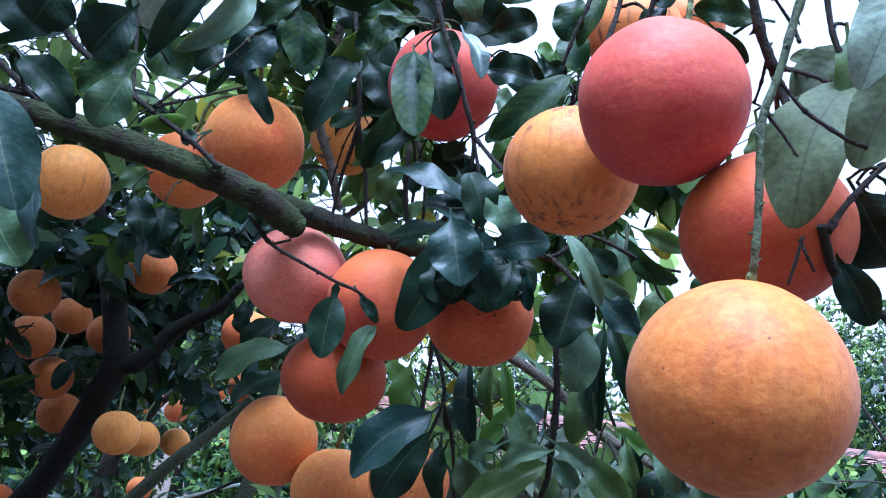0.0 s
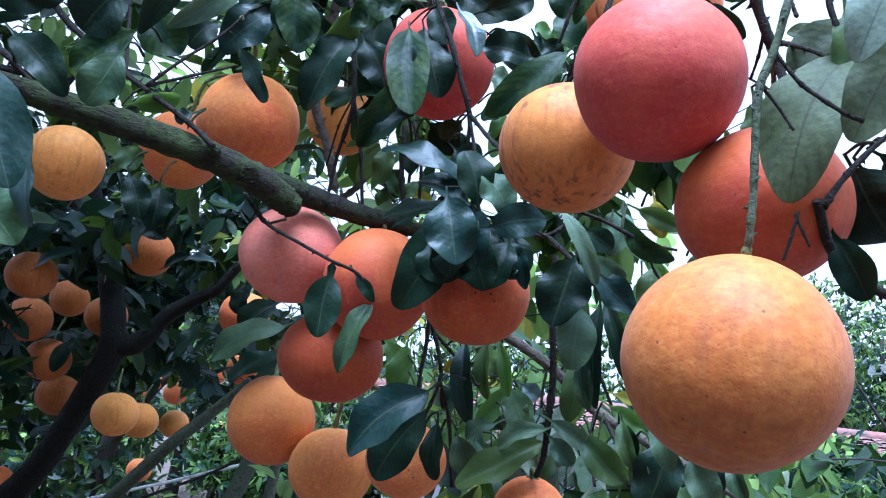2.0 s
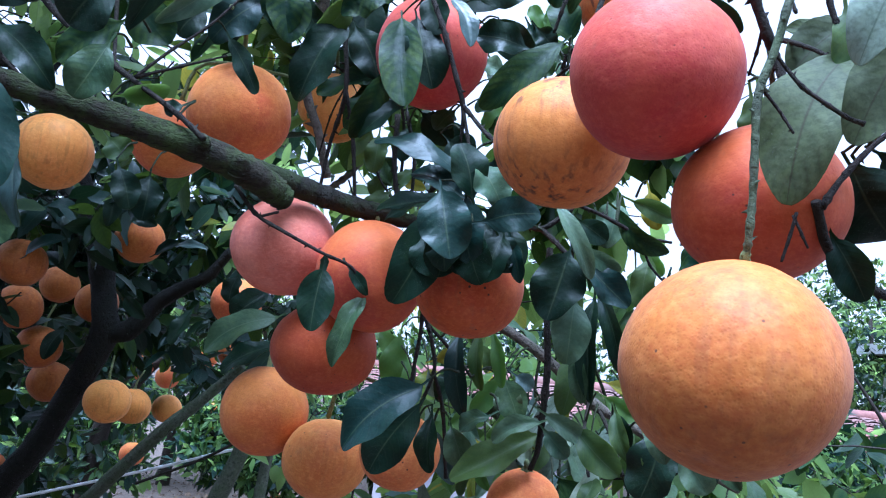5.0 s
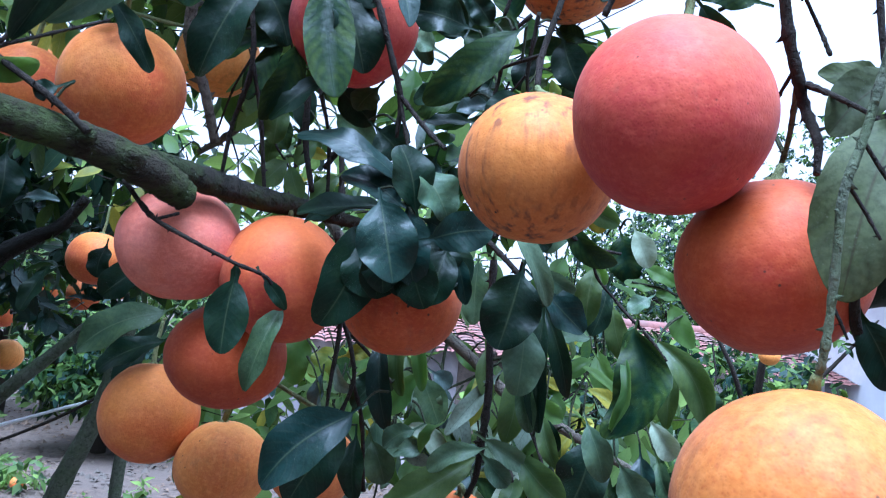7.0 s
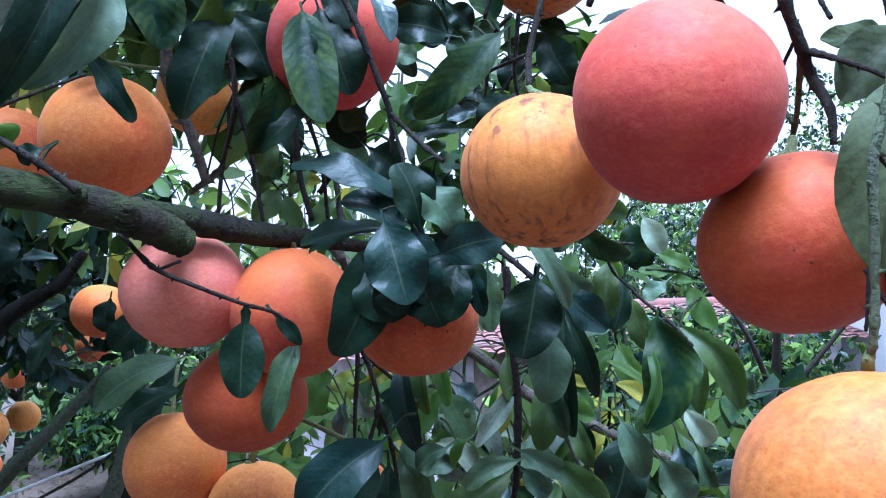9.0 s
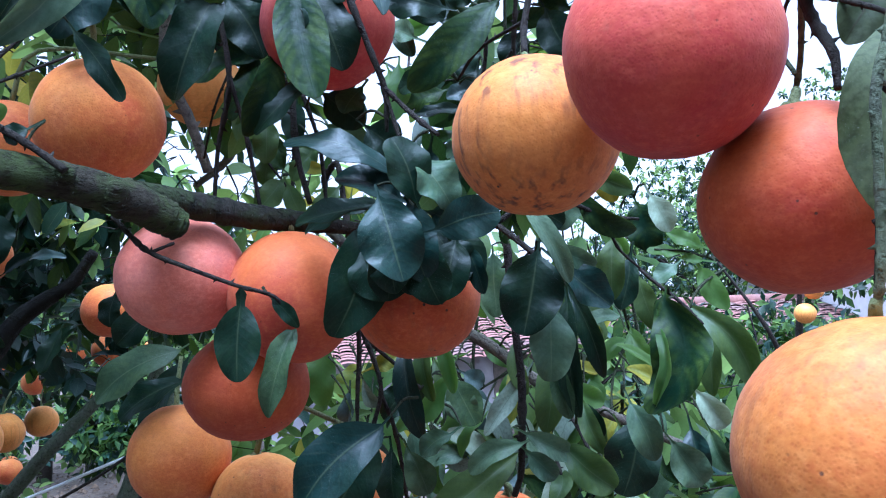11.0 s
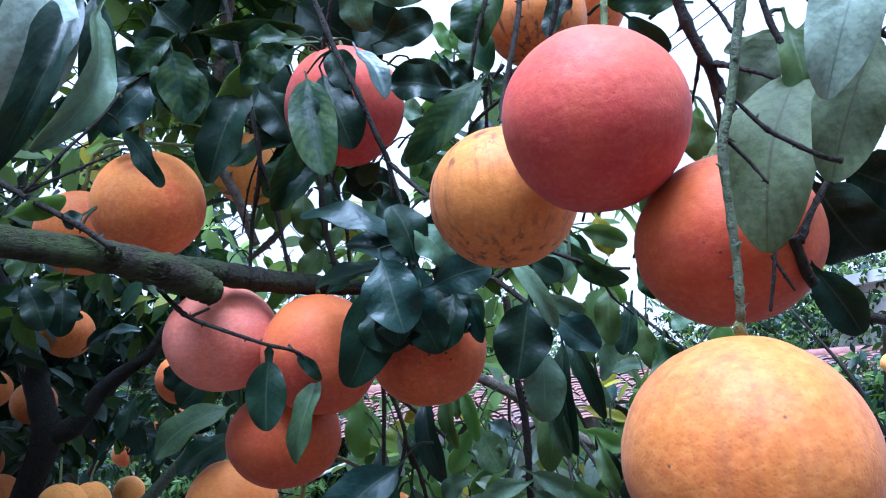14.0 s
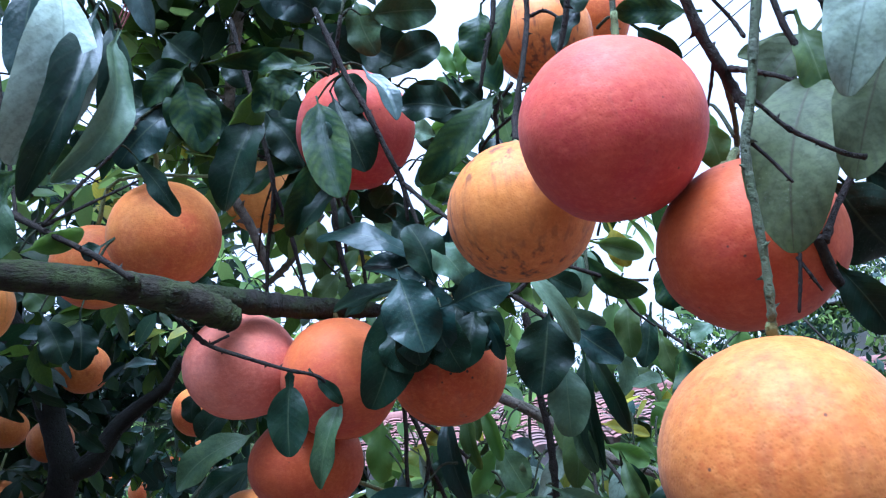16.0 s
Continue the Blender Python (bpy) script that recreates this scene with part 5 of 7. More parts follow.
leaf((0.131, 1.148, 2.164), (0.106, 1.145, 2.122), (-0.35, -0.90, 0.27), 0.047, 'veined', 0.06, 0.12)
leaf((0.166, 1.111, 2.074), (0.127, 1.108, 2.029), (-0.22, -0.94, 0.25), 0.049, 'dark', 0.06, 0.12)
leaf((-0.039, 1.125, 2.346), (-0.080, 1.123, 2.308), (0.01, -1.00, 0.04), 0.069, 'dark', 0.06, 0.12)
leaf((-0.148, 1.149, 2.361), (-0.081, 1.144, 2.318), (-0.19, -0.96, -0.18), 0.079, 'blue', 0.06, 0.12, crinkle=0.6)
leaf((-0.281, 1.148, 2.295), (-0.245, 1.144, 2.257), (-0.13, -0.99, -0.02), 0.075, 'dark', 0.06, 0.12)
leaf((-0.220, 1.132, 2.252), (-0.089, 1.128, 2.246), (-0.05, -0.86, -0.50), 0.033, 'veined', 0.14, 0.12)
leaf((-0.087, 1.128, 2.230), (-0.158, 1.130, 2.232), (-0.02, -0.94, 0.35), 0.029, 'olive', 0.06, 0.12)
leaf((-0.246, 1.058, 2.213), (-0.290, 1.056, 2.170), (0.07, -1.00, -0.01), 0.037, 'veined', 0.06, 0.12)
leaf((-0.244, 1.061, 2.196), (-0.234, 1.054, 2.115), (0.14, -0.98, 0.11), 0.063, 'veined', 0.06, 0.12)
leaf((-0.267, 1.087, 2.175), (-0.333, 1.084, 2.122), (0.04, -1.00, 0.01), 0.065, 'blue', 0.06, 0.12)
leaf((-0.214, 1.197, 2.281), (-0.188, 1.193, 2.243), (-0.10, -0.99, 0.03), 0.054, 'dark', 0.06, 0.12)
leaf((-0.159, 1.267, 2.270), (-0.142, 1.256, 2.148), (-0.07, -0.99, 0.08), 0.085, 'dark', 0.06, 0.12)
leaf((-0.047, 1.195, 2.069), (-0.004, 1.190, 2.032), (-0.29, -0.93, -0.21), 0.050, 'dark', 0.06, 0.12)
leaf((-0.005, 1.082, 2.004), (0.024, 1.079, 1.979), (-0.12, -0.99, -0.02), 0.055, 'dark', 0.06, 0.12)
leaf((0.122, 1.015, 2.227), (0.111, 1.011, 2.168), (-0.43, -0.89, 0.15), 0.048, 'veined', 0.06, 0.12)
leaf((0.165, 1.027, 2.258), (0.129, 1.021, 2.167), (-0.53, -0.80, 0.27), 0.032, 'veined', 0.06, 0.12)
leaf((0.055, 1.166, 2.086), (0.040, 1.163, 2.048), (-0.35, -0.91, 0.22), 0.023, 'fresh', 0.06, 0.12)
leaf((-0.008, 1.172, 2.070), (-0.029, 1.170, 2.042), (-0.27, -0.92, 0.28), 0.045, 'grey', 0.06, 0.12)
leaf((0.265, 0.766, 2.095), (0.206, 0.768, 2.101), (-0.04, -1.00, -0.04), 0.032, 'veined', 0.06, 0.12)
leaf((0.235, 0.798, 2.096), (0.268, 0.794, 2.062), (-0.52, -0.74, -0.42), 0.029, 'dark', 0.06, 0.12)
leaf((0.283, 0.802, 2.001), (0.290, 0.798, 1.956), (-0.67, -0.74, -0.02), 0.033, 'olive', 0.06, 0.12)
leaf((0.303, 0.838, 2.020), (0.306, 0.836, 1.996), (-0.67, -0.74, -0.03), 0.015, 'fresh', 0.06, 0.12)
leaf((0.205, 0.890, 2.163), (0.177, 0.887, 2.120), (-0.39, -0.87, 0.30), 0.028, 'dark', 0.06, 0.12)
leaf((0.219, 0.885, 2.184), (0.192, 0.884, 2.161), (-0.25, -0.91, 0.34), 0.042, 'dark', 0.06, 0.12)
leaf((0.279, 0.605, 1.965), (0.234, 0.587, 1.849), (-0.39, -0.88, 0.29), 0.067, 'under', 0.08, 0.10)
leaf((0.299, 0.548, 1.968), (0.257, 0.545, 1.882), (-0.24, -0.96, 0.15), 0.046, 'under', 0.08, 0.12)
leaf((0.282, 0.516, 2.006), (0.243, 0.513, 1.921), (-0.48, -0.84, 0.25), 0.044, 'under_light', 0.10, 0.18)
leaf((0.296, 0.628, 2.005), (0.253, 0.638, 1.960), (-0.49, -0.83, 0.26), 0.041, 'under', 0.06, 0.12)
leaf((0.307, 0.657, 2.009), (0.257, 0.660, 2.007), (-0.07, -0.96, 0.26), 0.023, 'under', 0.06, 0.12)
leaf((0.280, 0.609, 1.999), (0.285, 0.604, 1.942), (-0.17, -0.98, 0.07), 0.033, 'olive', 0.06, 0.12)
leaf((0.325, 0.664, 1.962), (0.293, 0.664, 1.974), (-0.06, -0.98, -0.19), 0.043, 'under', 0.06, 0.12)
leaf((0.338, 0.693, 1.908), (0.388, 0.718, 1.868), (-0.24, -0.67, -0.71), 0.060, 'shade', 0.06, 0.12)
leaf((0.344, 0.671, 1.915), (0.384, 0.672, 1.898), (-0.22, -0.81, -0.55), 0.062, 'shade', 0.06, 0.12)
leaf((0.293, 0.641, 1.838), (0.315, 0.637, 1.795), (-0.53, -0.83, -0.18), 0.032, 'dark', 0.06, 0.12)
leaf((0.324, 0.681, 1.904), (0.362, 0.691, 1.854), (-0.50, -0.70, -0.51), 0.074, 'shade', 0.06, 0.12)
leaf((-0.232, 0.669, 2.113), (-0.271, 0.668, 1.982), (0.35, -0.93, -0.10), 0.060, 'under_pale', 0.10, 0.25, crinkle=0.12, arc=-0.12)
leaf((-0.217, 0.690, 2.097), (-0.257, 0.653, 1.950), (0.19, -0.96, 0.19), 0.034, 'dark', 0.12, 0.40, crinkle=0.3, arc=-0.1)
leaf((-0.214, 0.722, 2.089), (-0.250, 0.688, 1.972), (0.69, -0.73, -0.01), 0.030, 'pale', 0.12, 0.40, crinkle=0.3, arc=-0.14)
leaf((-0.218, 0.734, 2.110), (-0.225, 0.747, 2.020), (-0.01, -0.99, -0.13), 0.034, 'shade', 0.10, 0.30, arc=-0.1)
leaf((-0.208, 0.757, 2.179), (-0.189, 0.752, 2.112), (-0.37, -0.93, -0.02), 0.029, 'sky', 0.06, 0.12)
leaf((-0.250, 0.669, 2.119), (-0.257, 0.662, 2.038), (-0.26, -0.96, 0.10), 0.036, 'blue', 0.06, 0.12)
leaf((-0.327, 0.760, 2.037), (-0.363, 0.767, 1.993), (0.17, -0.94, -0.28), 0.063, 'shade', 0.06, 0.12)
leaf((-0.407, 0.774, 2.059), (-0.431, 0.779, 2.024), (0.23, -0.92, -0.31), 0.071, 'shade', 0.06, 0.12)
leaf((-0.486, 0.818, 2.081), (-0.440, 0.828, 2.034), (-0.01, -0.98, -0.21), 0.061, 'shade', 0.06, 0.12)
leaf((-0.407, 0.696, 1.923), (-0.357, 0.687, 1.821), (0.29, -0.93, 0.23), 0.065, 'blue', 0.06, 0.12)
leaf((-0.368, 0.728, 1.868), (-0.351, 0.721, 1.795), (-0.19, -0.98, 0.05), 0.024, 'sky', 0.06, 0.30)
leaf((-0.450, 0.811, 1.847), (-0.407, 0.805, 1.788), (0.11, -0.98, 0.18), 0.059, 'grey', 0.06, 0.12)
leaf((-0.482, 0.860, 2.018), (-0.412, 0.855, 1.955), (0.08, -0.98, 0.17), 0.045, 'dark', 0.08, 0.12)
leaf((-0.387, 0.903, 2.023), (-0.413, 0.898, 1.961), (0.23, -0.97, -0.02), 0.054, 'grey', 0.08, 0.12)
leaf((-0.393, 0.936, 2.063), (-0.454, 0.932, 2.011), (0.12, -0.99, -0.06), 0.048, 'veined', 0.06, 0.12)
leaf((-0.498, 1.023, 2.073), (-0.442, 1.024, 2.087), (0.09, -0.96, -0.28), 0.035, 'fresh', 0.06, 0.12)
leaf((-0.397, 0.989, 1.995), (-0.344, 0.990, 2.009), (0.11, -0.92, -0.37), 0.028, 'fresh', 0.06, 0.12)
leaf((-0.324, 0.982, 1.987), (-0.343, 0.982, 1.977), (-0.08, -0.97, 0.23), 0.024, 'dark', 0.06, 0.12)
leaf((-0.441, 1.081, 2.153), (-0.387, 1.077, 2.095), (0.04, -0.99, 0.11), 0.070, 'veined', 0.06, 0.12)
leaf((-0.409, 1.112, 2.158), (-0.444, 1.110, 2.132), (0.09, -1.00, -0.04), 0.054, 'veined', 0.06, 0.12)
leaf((-0.377, 1.160, 2.179), (-0.408, 1.156, 2.139), (0.14, -0.99, -0.03), 0.056, 'dark', 0.06, 0.12)
leaf((-0.457, 1.150, 1.936), (-0.433, 1.145, 1.881), (0.19, -0.97, 0.17), 0.045, 'dark', 0.06, 0.12)
leaf((-0.434, 1.202, 1.935), (-0.434, 1.196, 1.874), (0.19, -0.98, 0.09), 0.052, 'dark', 0.06, 0.12)
leaf((-0.494, 1.191, 1.985), (-0.467, 1.189, 1.958), (0.11, -0.98, 0.19), 0.047, 'olive', 0.06, 0.12)
leaf((-0.255, 1.340, 1.760), (-0.364, 1.354, 1.697), (-0.36, -0.83, 0.43), 0.062, 'grey', 0.12, 0.12)
leaf((-0.258, 1.379, 1.716), (-0.344, 1.394, 1.667), (-0.40, -0.80, 0.45), 0.046, 'dark', 0.06, 0.12)
leaf((-0.342, 1.653, 1.817), (-0.403, 1.647, 1.761), (-0.16, -0.95, 0.26), 0.065, 'dark', 0.06, 0.12)
leaf((-0.411, 1.677, 1.843), (-0.419, 1.671, 1.790), (-0.21, -0.97, 0.13), 0.048, 'dark', 0.06, 0.12)
leaf((-0.282, 1.592, 1.730), (-0.347, 1.570, 1.601), (-0.35, -0.88, 0.32), 0.052, 'dark', 0.06, 0.12)
leaf((-0.011, 1.036, 1.686), (-0.095, 1.047, 1.605), (-0.34, -0.91, 0.22), 0.068, 'blue', 0.06, 0.12)
leaf((-0.012, 1.081, 1.659), (-0.064, 1.095, 1.574), (-0.19, -0.98, -0.04), 0.064, 'shade', 0.06, 0.12)
leaf((0.034, 1.187, 1.756), (0.051, 1.175, 1.649), (-0.33, -0.94, 0.05), 0.035, 'blue', 0.12, 0.35)
leaf((0.044, 1.259, 1.698), (0.012, 1.255, 1.662), (-0.25, -0.92, 0.31), 0.045, 'dark', 0.12, 0.35)
leaf((0.108, 1.302, 1.694), (0.133, 1.297, 1.649), (-0.12, -0.99, 0.05), 0.050, 'pale', 0.12, 0.35)
leaf((0.131, 1.320, 1.709), (0.157, 1.319, 1.693), (-0.03, -1.00, 0.07), 0.034, 'sky', 0.06, 0.12)
leaf((0.066, 1.247, 1.768), (0.074, 1.237, 1.684), (-0.37, -0.93, 0.07), 0.026, 'olive', 0.12, 0.35)
leaf((0.085, 1.267, 1.771), (0.105, 1.258, 1.690), (-0.35, -0.94, 0.02), 0.024, 'fresh', 0.12, 0.35)
leaf((0.005, 1.355, 1.721), (0.040, 1.356, 1.734), (0.06, -1.00, -0.05), 0.029, 'yellow', 0.12, 0.35)
leaf((-0.059, 1.398, 1.752), (-0.067, 1.389, 1.668), (-0.14, -0.98, 0.12), 0.048, 'fresh', 0.06, 0.12)
leaf((-0.100, 1.497, 1.761), (-0.058, 1.491, 1.706), (-0.01, -0.99, 0.10), 0.039, 'fresh', 0.06, 0.12)
leaf((0.053, 1.441, 1.814), (0.009, 1.437, 1.770), (-0.20, -0.93, 0.30), 0.037, 'fresh', 0.06, 0.12)
leaf((0.008, 1.114, 1.647), (0.012, 1.106, 1.579), (-0.32, -0.94, 0.09), 0.034, 'dark', 0.12, 0.35)
leaf((0.036, 1.189, 1.631), (0.056, 1.183, 1.581), (-0.17, -0.98, 0.05), 0.043, 'grey', 0.12, 0.35)
leaf((0.083, 1.166, 1.653), (0.047, 1.164, 1.630), (-0.26, -0.83, 0.50), 0.031, 'pale', 0.12, 0.35)
leaf((0.137, 1.035, 1.660), (0.084, 1.052, 1.631), (-0.47, -0.81, 0.36), 0.028, 'pale', 0.12, 0.35)
leaf((0.144, 1.033, 1.670), (0.193, 1.030, 1.643), (-0.02, -1.00, 0.09), 0.027, 'pale', 0.12, 0.35)
leaf((0.135, 1.069, 1.640), (0.038, 1.062, 1.580), (-0.23, -0.85, 0.47), 0.048, 'olive', 0.12, 0.35)
leaf((0.181, 1.027, 1.655), (0.231, 1.021, 1.610), (-0.07, -1.00, 0.04), 0.043, 'olive', 0.12, 0.35)
leaf((0.146, 1.037, 1.649), (0.173, 1.034, 1.623), (-0.11, -0.99, -0.00), 0.028, 'pale', 0.12, 0.35)
leaf((0.143, 0.959, 1.852), (0.124, 0.952, 1.777), (-0.23, -0.96, 0.16), 0.069, 'dark', 0.06, 0.12)
leaf((0.156, 0.969, 1.799), (0.151, 0.962, 1.731), (0.02, -0.99, 0.10), 0.049, 'pale', 0.06, 0.12)
leaf((0.184, 0.999, 1.807), (0.186, 0.986, 1.691), (-0.50, -0.86, 0.09), 0.030, 'dark', 0.12, 0.35)
leaf((0.171, 1.031, 1.743), (0.161, 1.023, 1.672), (-0.34, -0.93, 0.15), 0.037, 'olive', 0.12, 0.35)
leaf((0.170, 1.000, 1.743), (0.179, 0.994, 1.689), (-0.45, -0.89, 0.03), 0.025, 'grey', 0.12, 0.35)
leaf((0.162, 0.961, 1.848), (0.214, 0.956, 1.801), (0.08, -0.98, 0.19), 0.039, 'blue', 0.06, 0.30)
leaf((0.162, 0.968, 1.862), (0.205, 0.966, 1.842), (-0.15, -0.96, -0.22), 0.023, 'pale', 0.20, 0.12)
leaf((0.124, 0.939, 1.903), (0.166, 0.932, 1.825), (0.22, -0.95, 0.21), 0.025, 'pale', 0.15, 0.25)
leaf((0.201, 1.052, 1.823), (0.233, 1.039, 1.723), (-0.60, -0.80, -0.09), 0.028, 'dark', 0.12, 0.12, arc=-0.1)
leaf((0.259, 1.060, 1.871), (0.252, 1.053, 1.805), (-0.43, -0.89, 0.14), 0.035, 'olive', 0.06, 0.12)
leaf((0.291, 1.092, 1.853), (0.273, 1.086, 1.793), (-0.59, -0.76, 0.26), 0.033, 'dark', 0.06, 0.12)
leaf((0.219, 1.097, 1.946), (0.211, 1.091, 1.886), (-0.35, -0.93, 0.14), 0.049, 'pale', 0.06, 0.12)
leaf((0.172, 1.071, 1.913), (0.206, 1.069, 1.891), (-0.13, -0.99, -0.09), 0.036, 'dark', 0.06, 0.12)
leaf((0.205, 1.134, 1.933), (0.221, 1.129, 1.894), (-0.30, -0.95, -0.02), 0.041, 'pale', 0.06, 0.12)
leaf((0.212, 1.040, 1.926), (0.276, 1.035, 1.879), (-0.35, -0.85, -0.39), 0.031, 'veined', 0.35, 0.12)
leaf((0.262, 1.095, 1.965), (0.275, 1.090, 1.917), (-0.52, -0.85, -0.06), 0.035, 'yellow', 0.06, 0.12)
leaf((0.239, 1.078, 1.948), (0.291, 1.075, 1.928), (-0.15, -0.96, -0.24), 0.030, 'olive', 0.06, 0.12)
leaf((0.252, 1.079, 1.883), (0.282, 1.076, 1.856), (-0.24, -0.96, -0.17), 0.023, 'fresh', 0.06, 0.12)
leaf((0.315, 1.059, 1.802), (0.282, 1.035, 1.681), (-0.61, -0.73, 0.31), 0.074, 'veined', -0.10, 0.25, crinkle=0.15, arc=-0.22)
leaf((0.304, 1.057, 1.775), (0.286, 1.038, 1.685), (-0.79, -0.55, 0.27), 0.017, 'fresh', 0.12, 0.35, arc=-0.25)
leaf((0.397, 1.166, 1.790), (0.456, 1.128, 1.688), (-0.45, -0.89, 0.07), 0.045, 'olive', 0.12, 0.35, arc=-0.12)
leaf((0.432, 1.182, 1.758), (0.419, 1.164, 1.677), (-0.65, -0.71, 0.26), 0.035, 'olive', 0.12, 0.35)
leaf((0.430, 1.197, 1.868), (0.390, 1.210, 1.887), (-0.14, -0.93, 0.33), 0.026, 'fresh', 0.06, 0.12)
leaf((0.432, 1.198, 1.849), (0.406, 1.205, 1.854), (-0.15, -0.90, 0.42), 0.015, 'fresh', 0.06, 0.12)
leaf((0.429, 1.199, 1.837), (0.454, 1.181, 1.784), (-0.43, -0.90, 0.11), 0.034, 'fresh', 0.06, 0.12)
leaf((0.400, 1.203, 1.861), (0.362, 1.212, 1.865), (-0.13, -0.80, 0.58), 0.022, 'fresh', 0.06, 0.12)
leaf((0.353, 1.168, 1.932), (0.376, 1.166, 1.886), (-0.22, -0.97, -0.07), 0.037, 'cream', 0.06, 0.12)
leaf((0.311, 1.119, 1.826), (0.325, 1.102, 1.765), (-0.56, -0.82, 0.11), 0.032, 'olive', 0.06, 0.12)
leaf((0.281, 1.091, 1.685), (0.299, 1.071, 1.624), (-0.43, -0.89, 0.16), 0.040, 'pale', 0.12, 0.30, crinkle=0.1)
leaf((0.388, 1.142, 1.685), (0.421, 1.138, 1.644), (-0.37, -0.90, -0.21), 0.036, 'cream', 0.12, 0.35)
leaf((0.356, 1.099, 1.649), (0.360, 1.085, 1.600), (-0.53, -0.83, 0.19), 0.038, 'blue', 0.12, 0.35)
leaf((0.387, 1.114, 1.642), (0.402, 1.099, 1.598), (-0.60, -0.80, 0.05), 0.029, 'grey', 0.12, 0.35)
leaf((0.401, 1.242, 1.675), (0.345, 1.263, 1.709), (-0.01, -0.87, 0.50), 0.030, 'yellow', 0.12, 0.35)
leaf((0.380, 1.195, 1.687), (0.316, 1.222, 1.744), (0.18, -0.79, 0.58), 0.019, 'fresh', 0.12, 0.35)
leaf((0.315, 1.157, 1.651), (0.293, 1.165, 1.564), (-0.55, -0.83, 0.06), 0.079, 'shade', 0.06, 0.12)
leaf((0.369, 1.295, 1.748), (0.393, 1.281, 1.710), (-0.38, -0.92, 0.11), 0.028, 'fresh', 0.12, 0.35)
leaf((0.519, 1.269, 1.721), (0.546, 1.255, 1.685), (-0.43, -0.90, 0.06), 0.038, 'pale', 0.12, 0.35)
leaf((0.265, 1.216, 1.672), (0.284, 1.196, 1.610), (-0.39, -0.91, 0.17), 0.028, 'olive', 0.12, 0.35)
leaf((0.363, 1.237, 1.928), (0.378, 1.219, 1.866), (-0.65, -0.76, 0.06), 0.056, 'veined', 0.06, 0.12)
leaf((0.260, 1.266, 1.691), (0.310, 1.263, 1.664), (-0.04, -1.00, 0.05), 0.034, 'fresh', 0.12, 0.35)
leaf((0.268, 1.220, 1.670), (0.285, 1.214, 1.626), (-0.26, -0.97, 0.01), 0.036, 'dark', 0.12, 0.35)
leaf((0.298, 1.174, 1.646), (0.322, 1.168, 1.598), (-0.24, -0.97, -0.01), 0.038, 'olive', 0.12, 0.35)
leaf((0.322, 1.074, 1.640), (0.353, 1.068, 1.595), (-0.21, -0.98, -0.03), 0.046, 'pale', 0.12, 0.35)
leaf((-0.113, 1.069, 1.822), (-0.088, 1.066, 1.792), (-0.15, -0.99, -0.02), 0.019, 'dark', 0.06, 0.12)
leaf((0.195, 1.475, 1.747), (0.231, 1.459, 1.703), (-0.24, -0.96, 0.14), 0.035, 'fresh', 0.12, 0.35)
leaf((0.149, 1.535, 1.700), (0.133, 1.518, 1.618), (-0.34, -0.90, 0.26), 0.026, 'fresh', 0.12, 0.35)
leaf((0.114, 1.489, 1.714), (0.135, 1.469, 1.643), (-0.34, -0.93, 0.16), 0.028, 'olive', 0.12, 0.35)
leaf((0.238, 1.450, 1.706), (0.180, 1.431, 1.591), (-0.48, -0.79, 0.37), 0.036, 'yellow', 0.12, 0.35, arc=-0.18)
leaf((0.269, 1.516, 1.704), (0.220, 1.506, 1.632), (-0.40, -0.83, 0.39), 0.034, 'fresh', 0.12, 0.35)
leaf((0.014, 1.709, 1.694), (-0.034, 1.704, 1.644), (-0.29, -0.88, 0.37), 0.059, 'yellow', 0.06, 0.12)
leaf((0.076, 1.700, 1.691), (0.027, 1.697, 1.651), (-0.30, -0.86, 0.41), 0.035, 'fresh', 0.06, 0.12)
leaf((-0.061, 1.821, 1.711), (-0.053, 1.802, 1.634), (-0.17, -0.96, 0.22), 0.045, 'fresh', 0.06, 0.12)
leaf((0.169, 1.464, 1.660), (0.131, 1.457, 1.610), (-0.38, -0.84, 0.39), 0.049, 'pale', 0.12, 0.35)
leaf((0.174, 1.452, 1.670), (0.174, 1.438, 1.610), (-0.50, -0.84, 0.20), 0.046, 'sky', 0.06, 0.12)
leaf((0.145, 1.390, 1.588), (0.082, 1.396, 1.573), (-0.21, -0.72, 0.66), 0.038, 'pale', 0.06, 0.12)
leaf((0.405, 1.440, 1.773), (0.351, 1.446, 1.766), (-0.16, -0.74, 0.66), 0.032, 'pale', 0.06, 0.12)
leaf((0.431, 1.489, 1.733), (0.385, 1.487, 1.697), (-0.37, -0.77, 0.51), 0.035, 'fresh', 0.12, 0.35)
leaf((0.425, 1.438, 1.749), (0.443, 1.420, 1.681), (-0.46, -0.88, 0.12), 0.042, 'fresh', 0.12, 0.35)
leaf((0.374, 1.452, 1.658), (0.335, 1.451, 1.632), (-0.35, -0.76, 0.54), 0.028, 'fresh', 0.12, 0.35)
leaf((0.327, 1.359, 1.639), (0.336, 1.345, 1.588), (-0.42, -0.89, 0.16), 0.030, 'olive', 0.12, 0.35)
leaf((0.358, 1.354, 1.629), (0.328, 1.347, 1.580), (-0.49, -0.77, 0.42), 0.030, 'yellow', 0.12, 0.35)
leaf((0.179, 1.318, 1.869), (0.177, 1.299, 1.785), (-0.38, -0.90, 0.21), 0.048, 'grey', 0.06, 0.12)
leaf((0.205, 1.314, 1.874), (0.213, 1.295, 1.796), (-0.39, -0.90, 0.18), 0.041, 'olive', 0.06, 0.12)
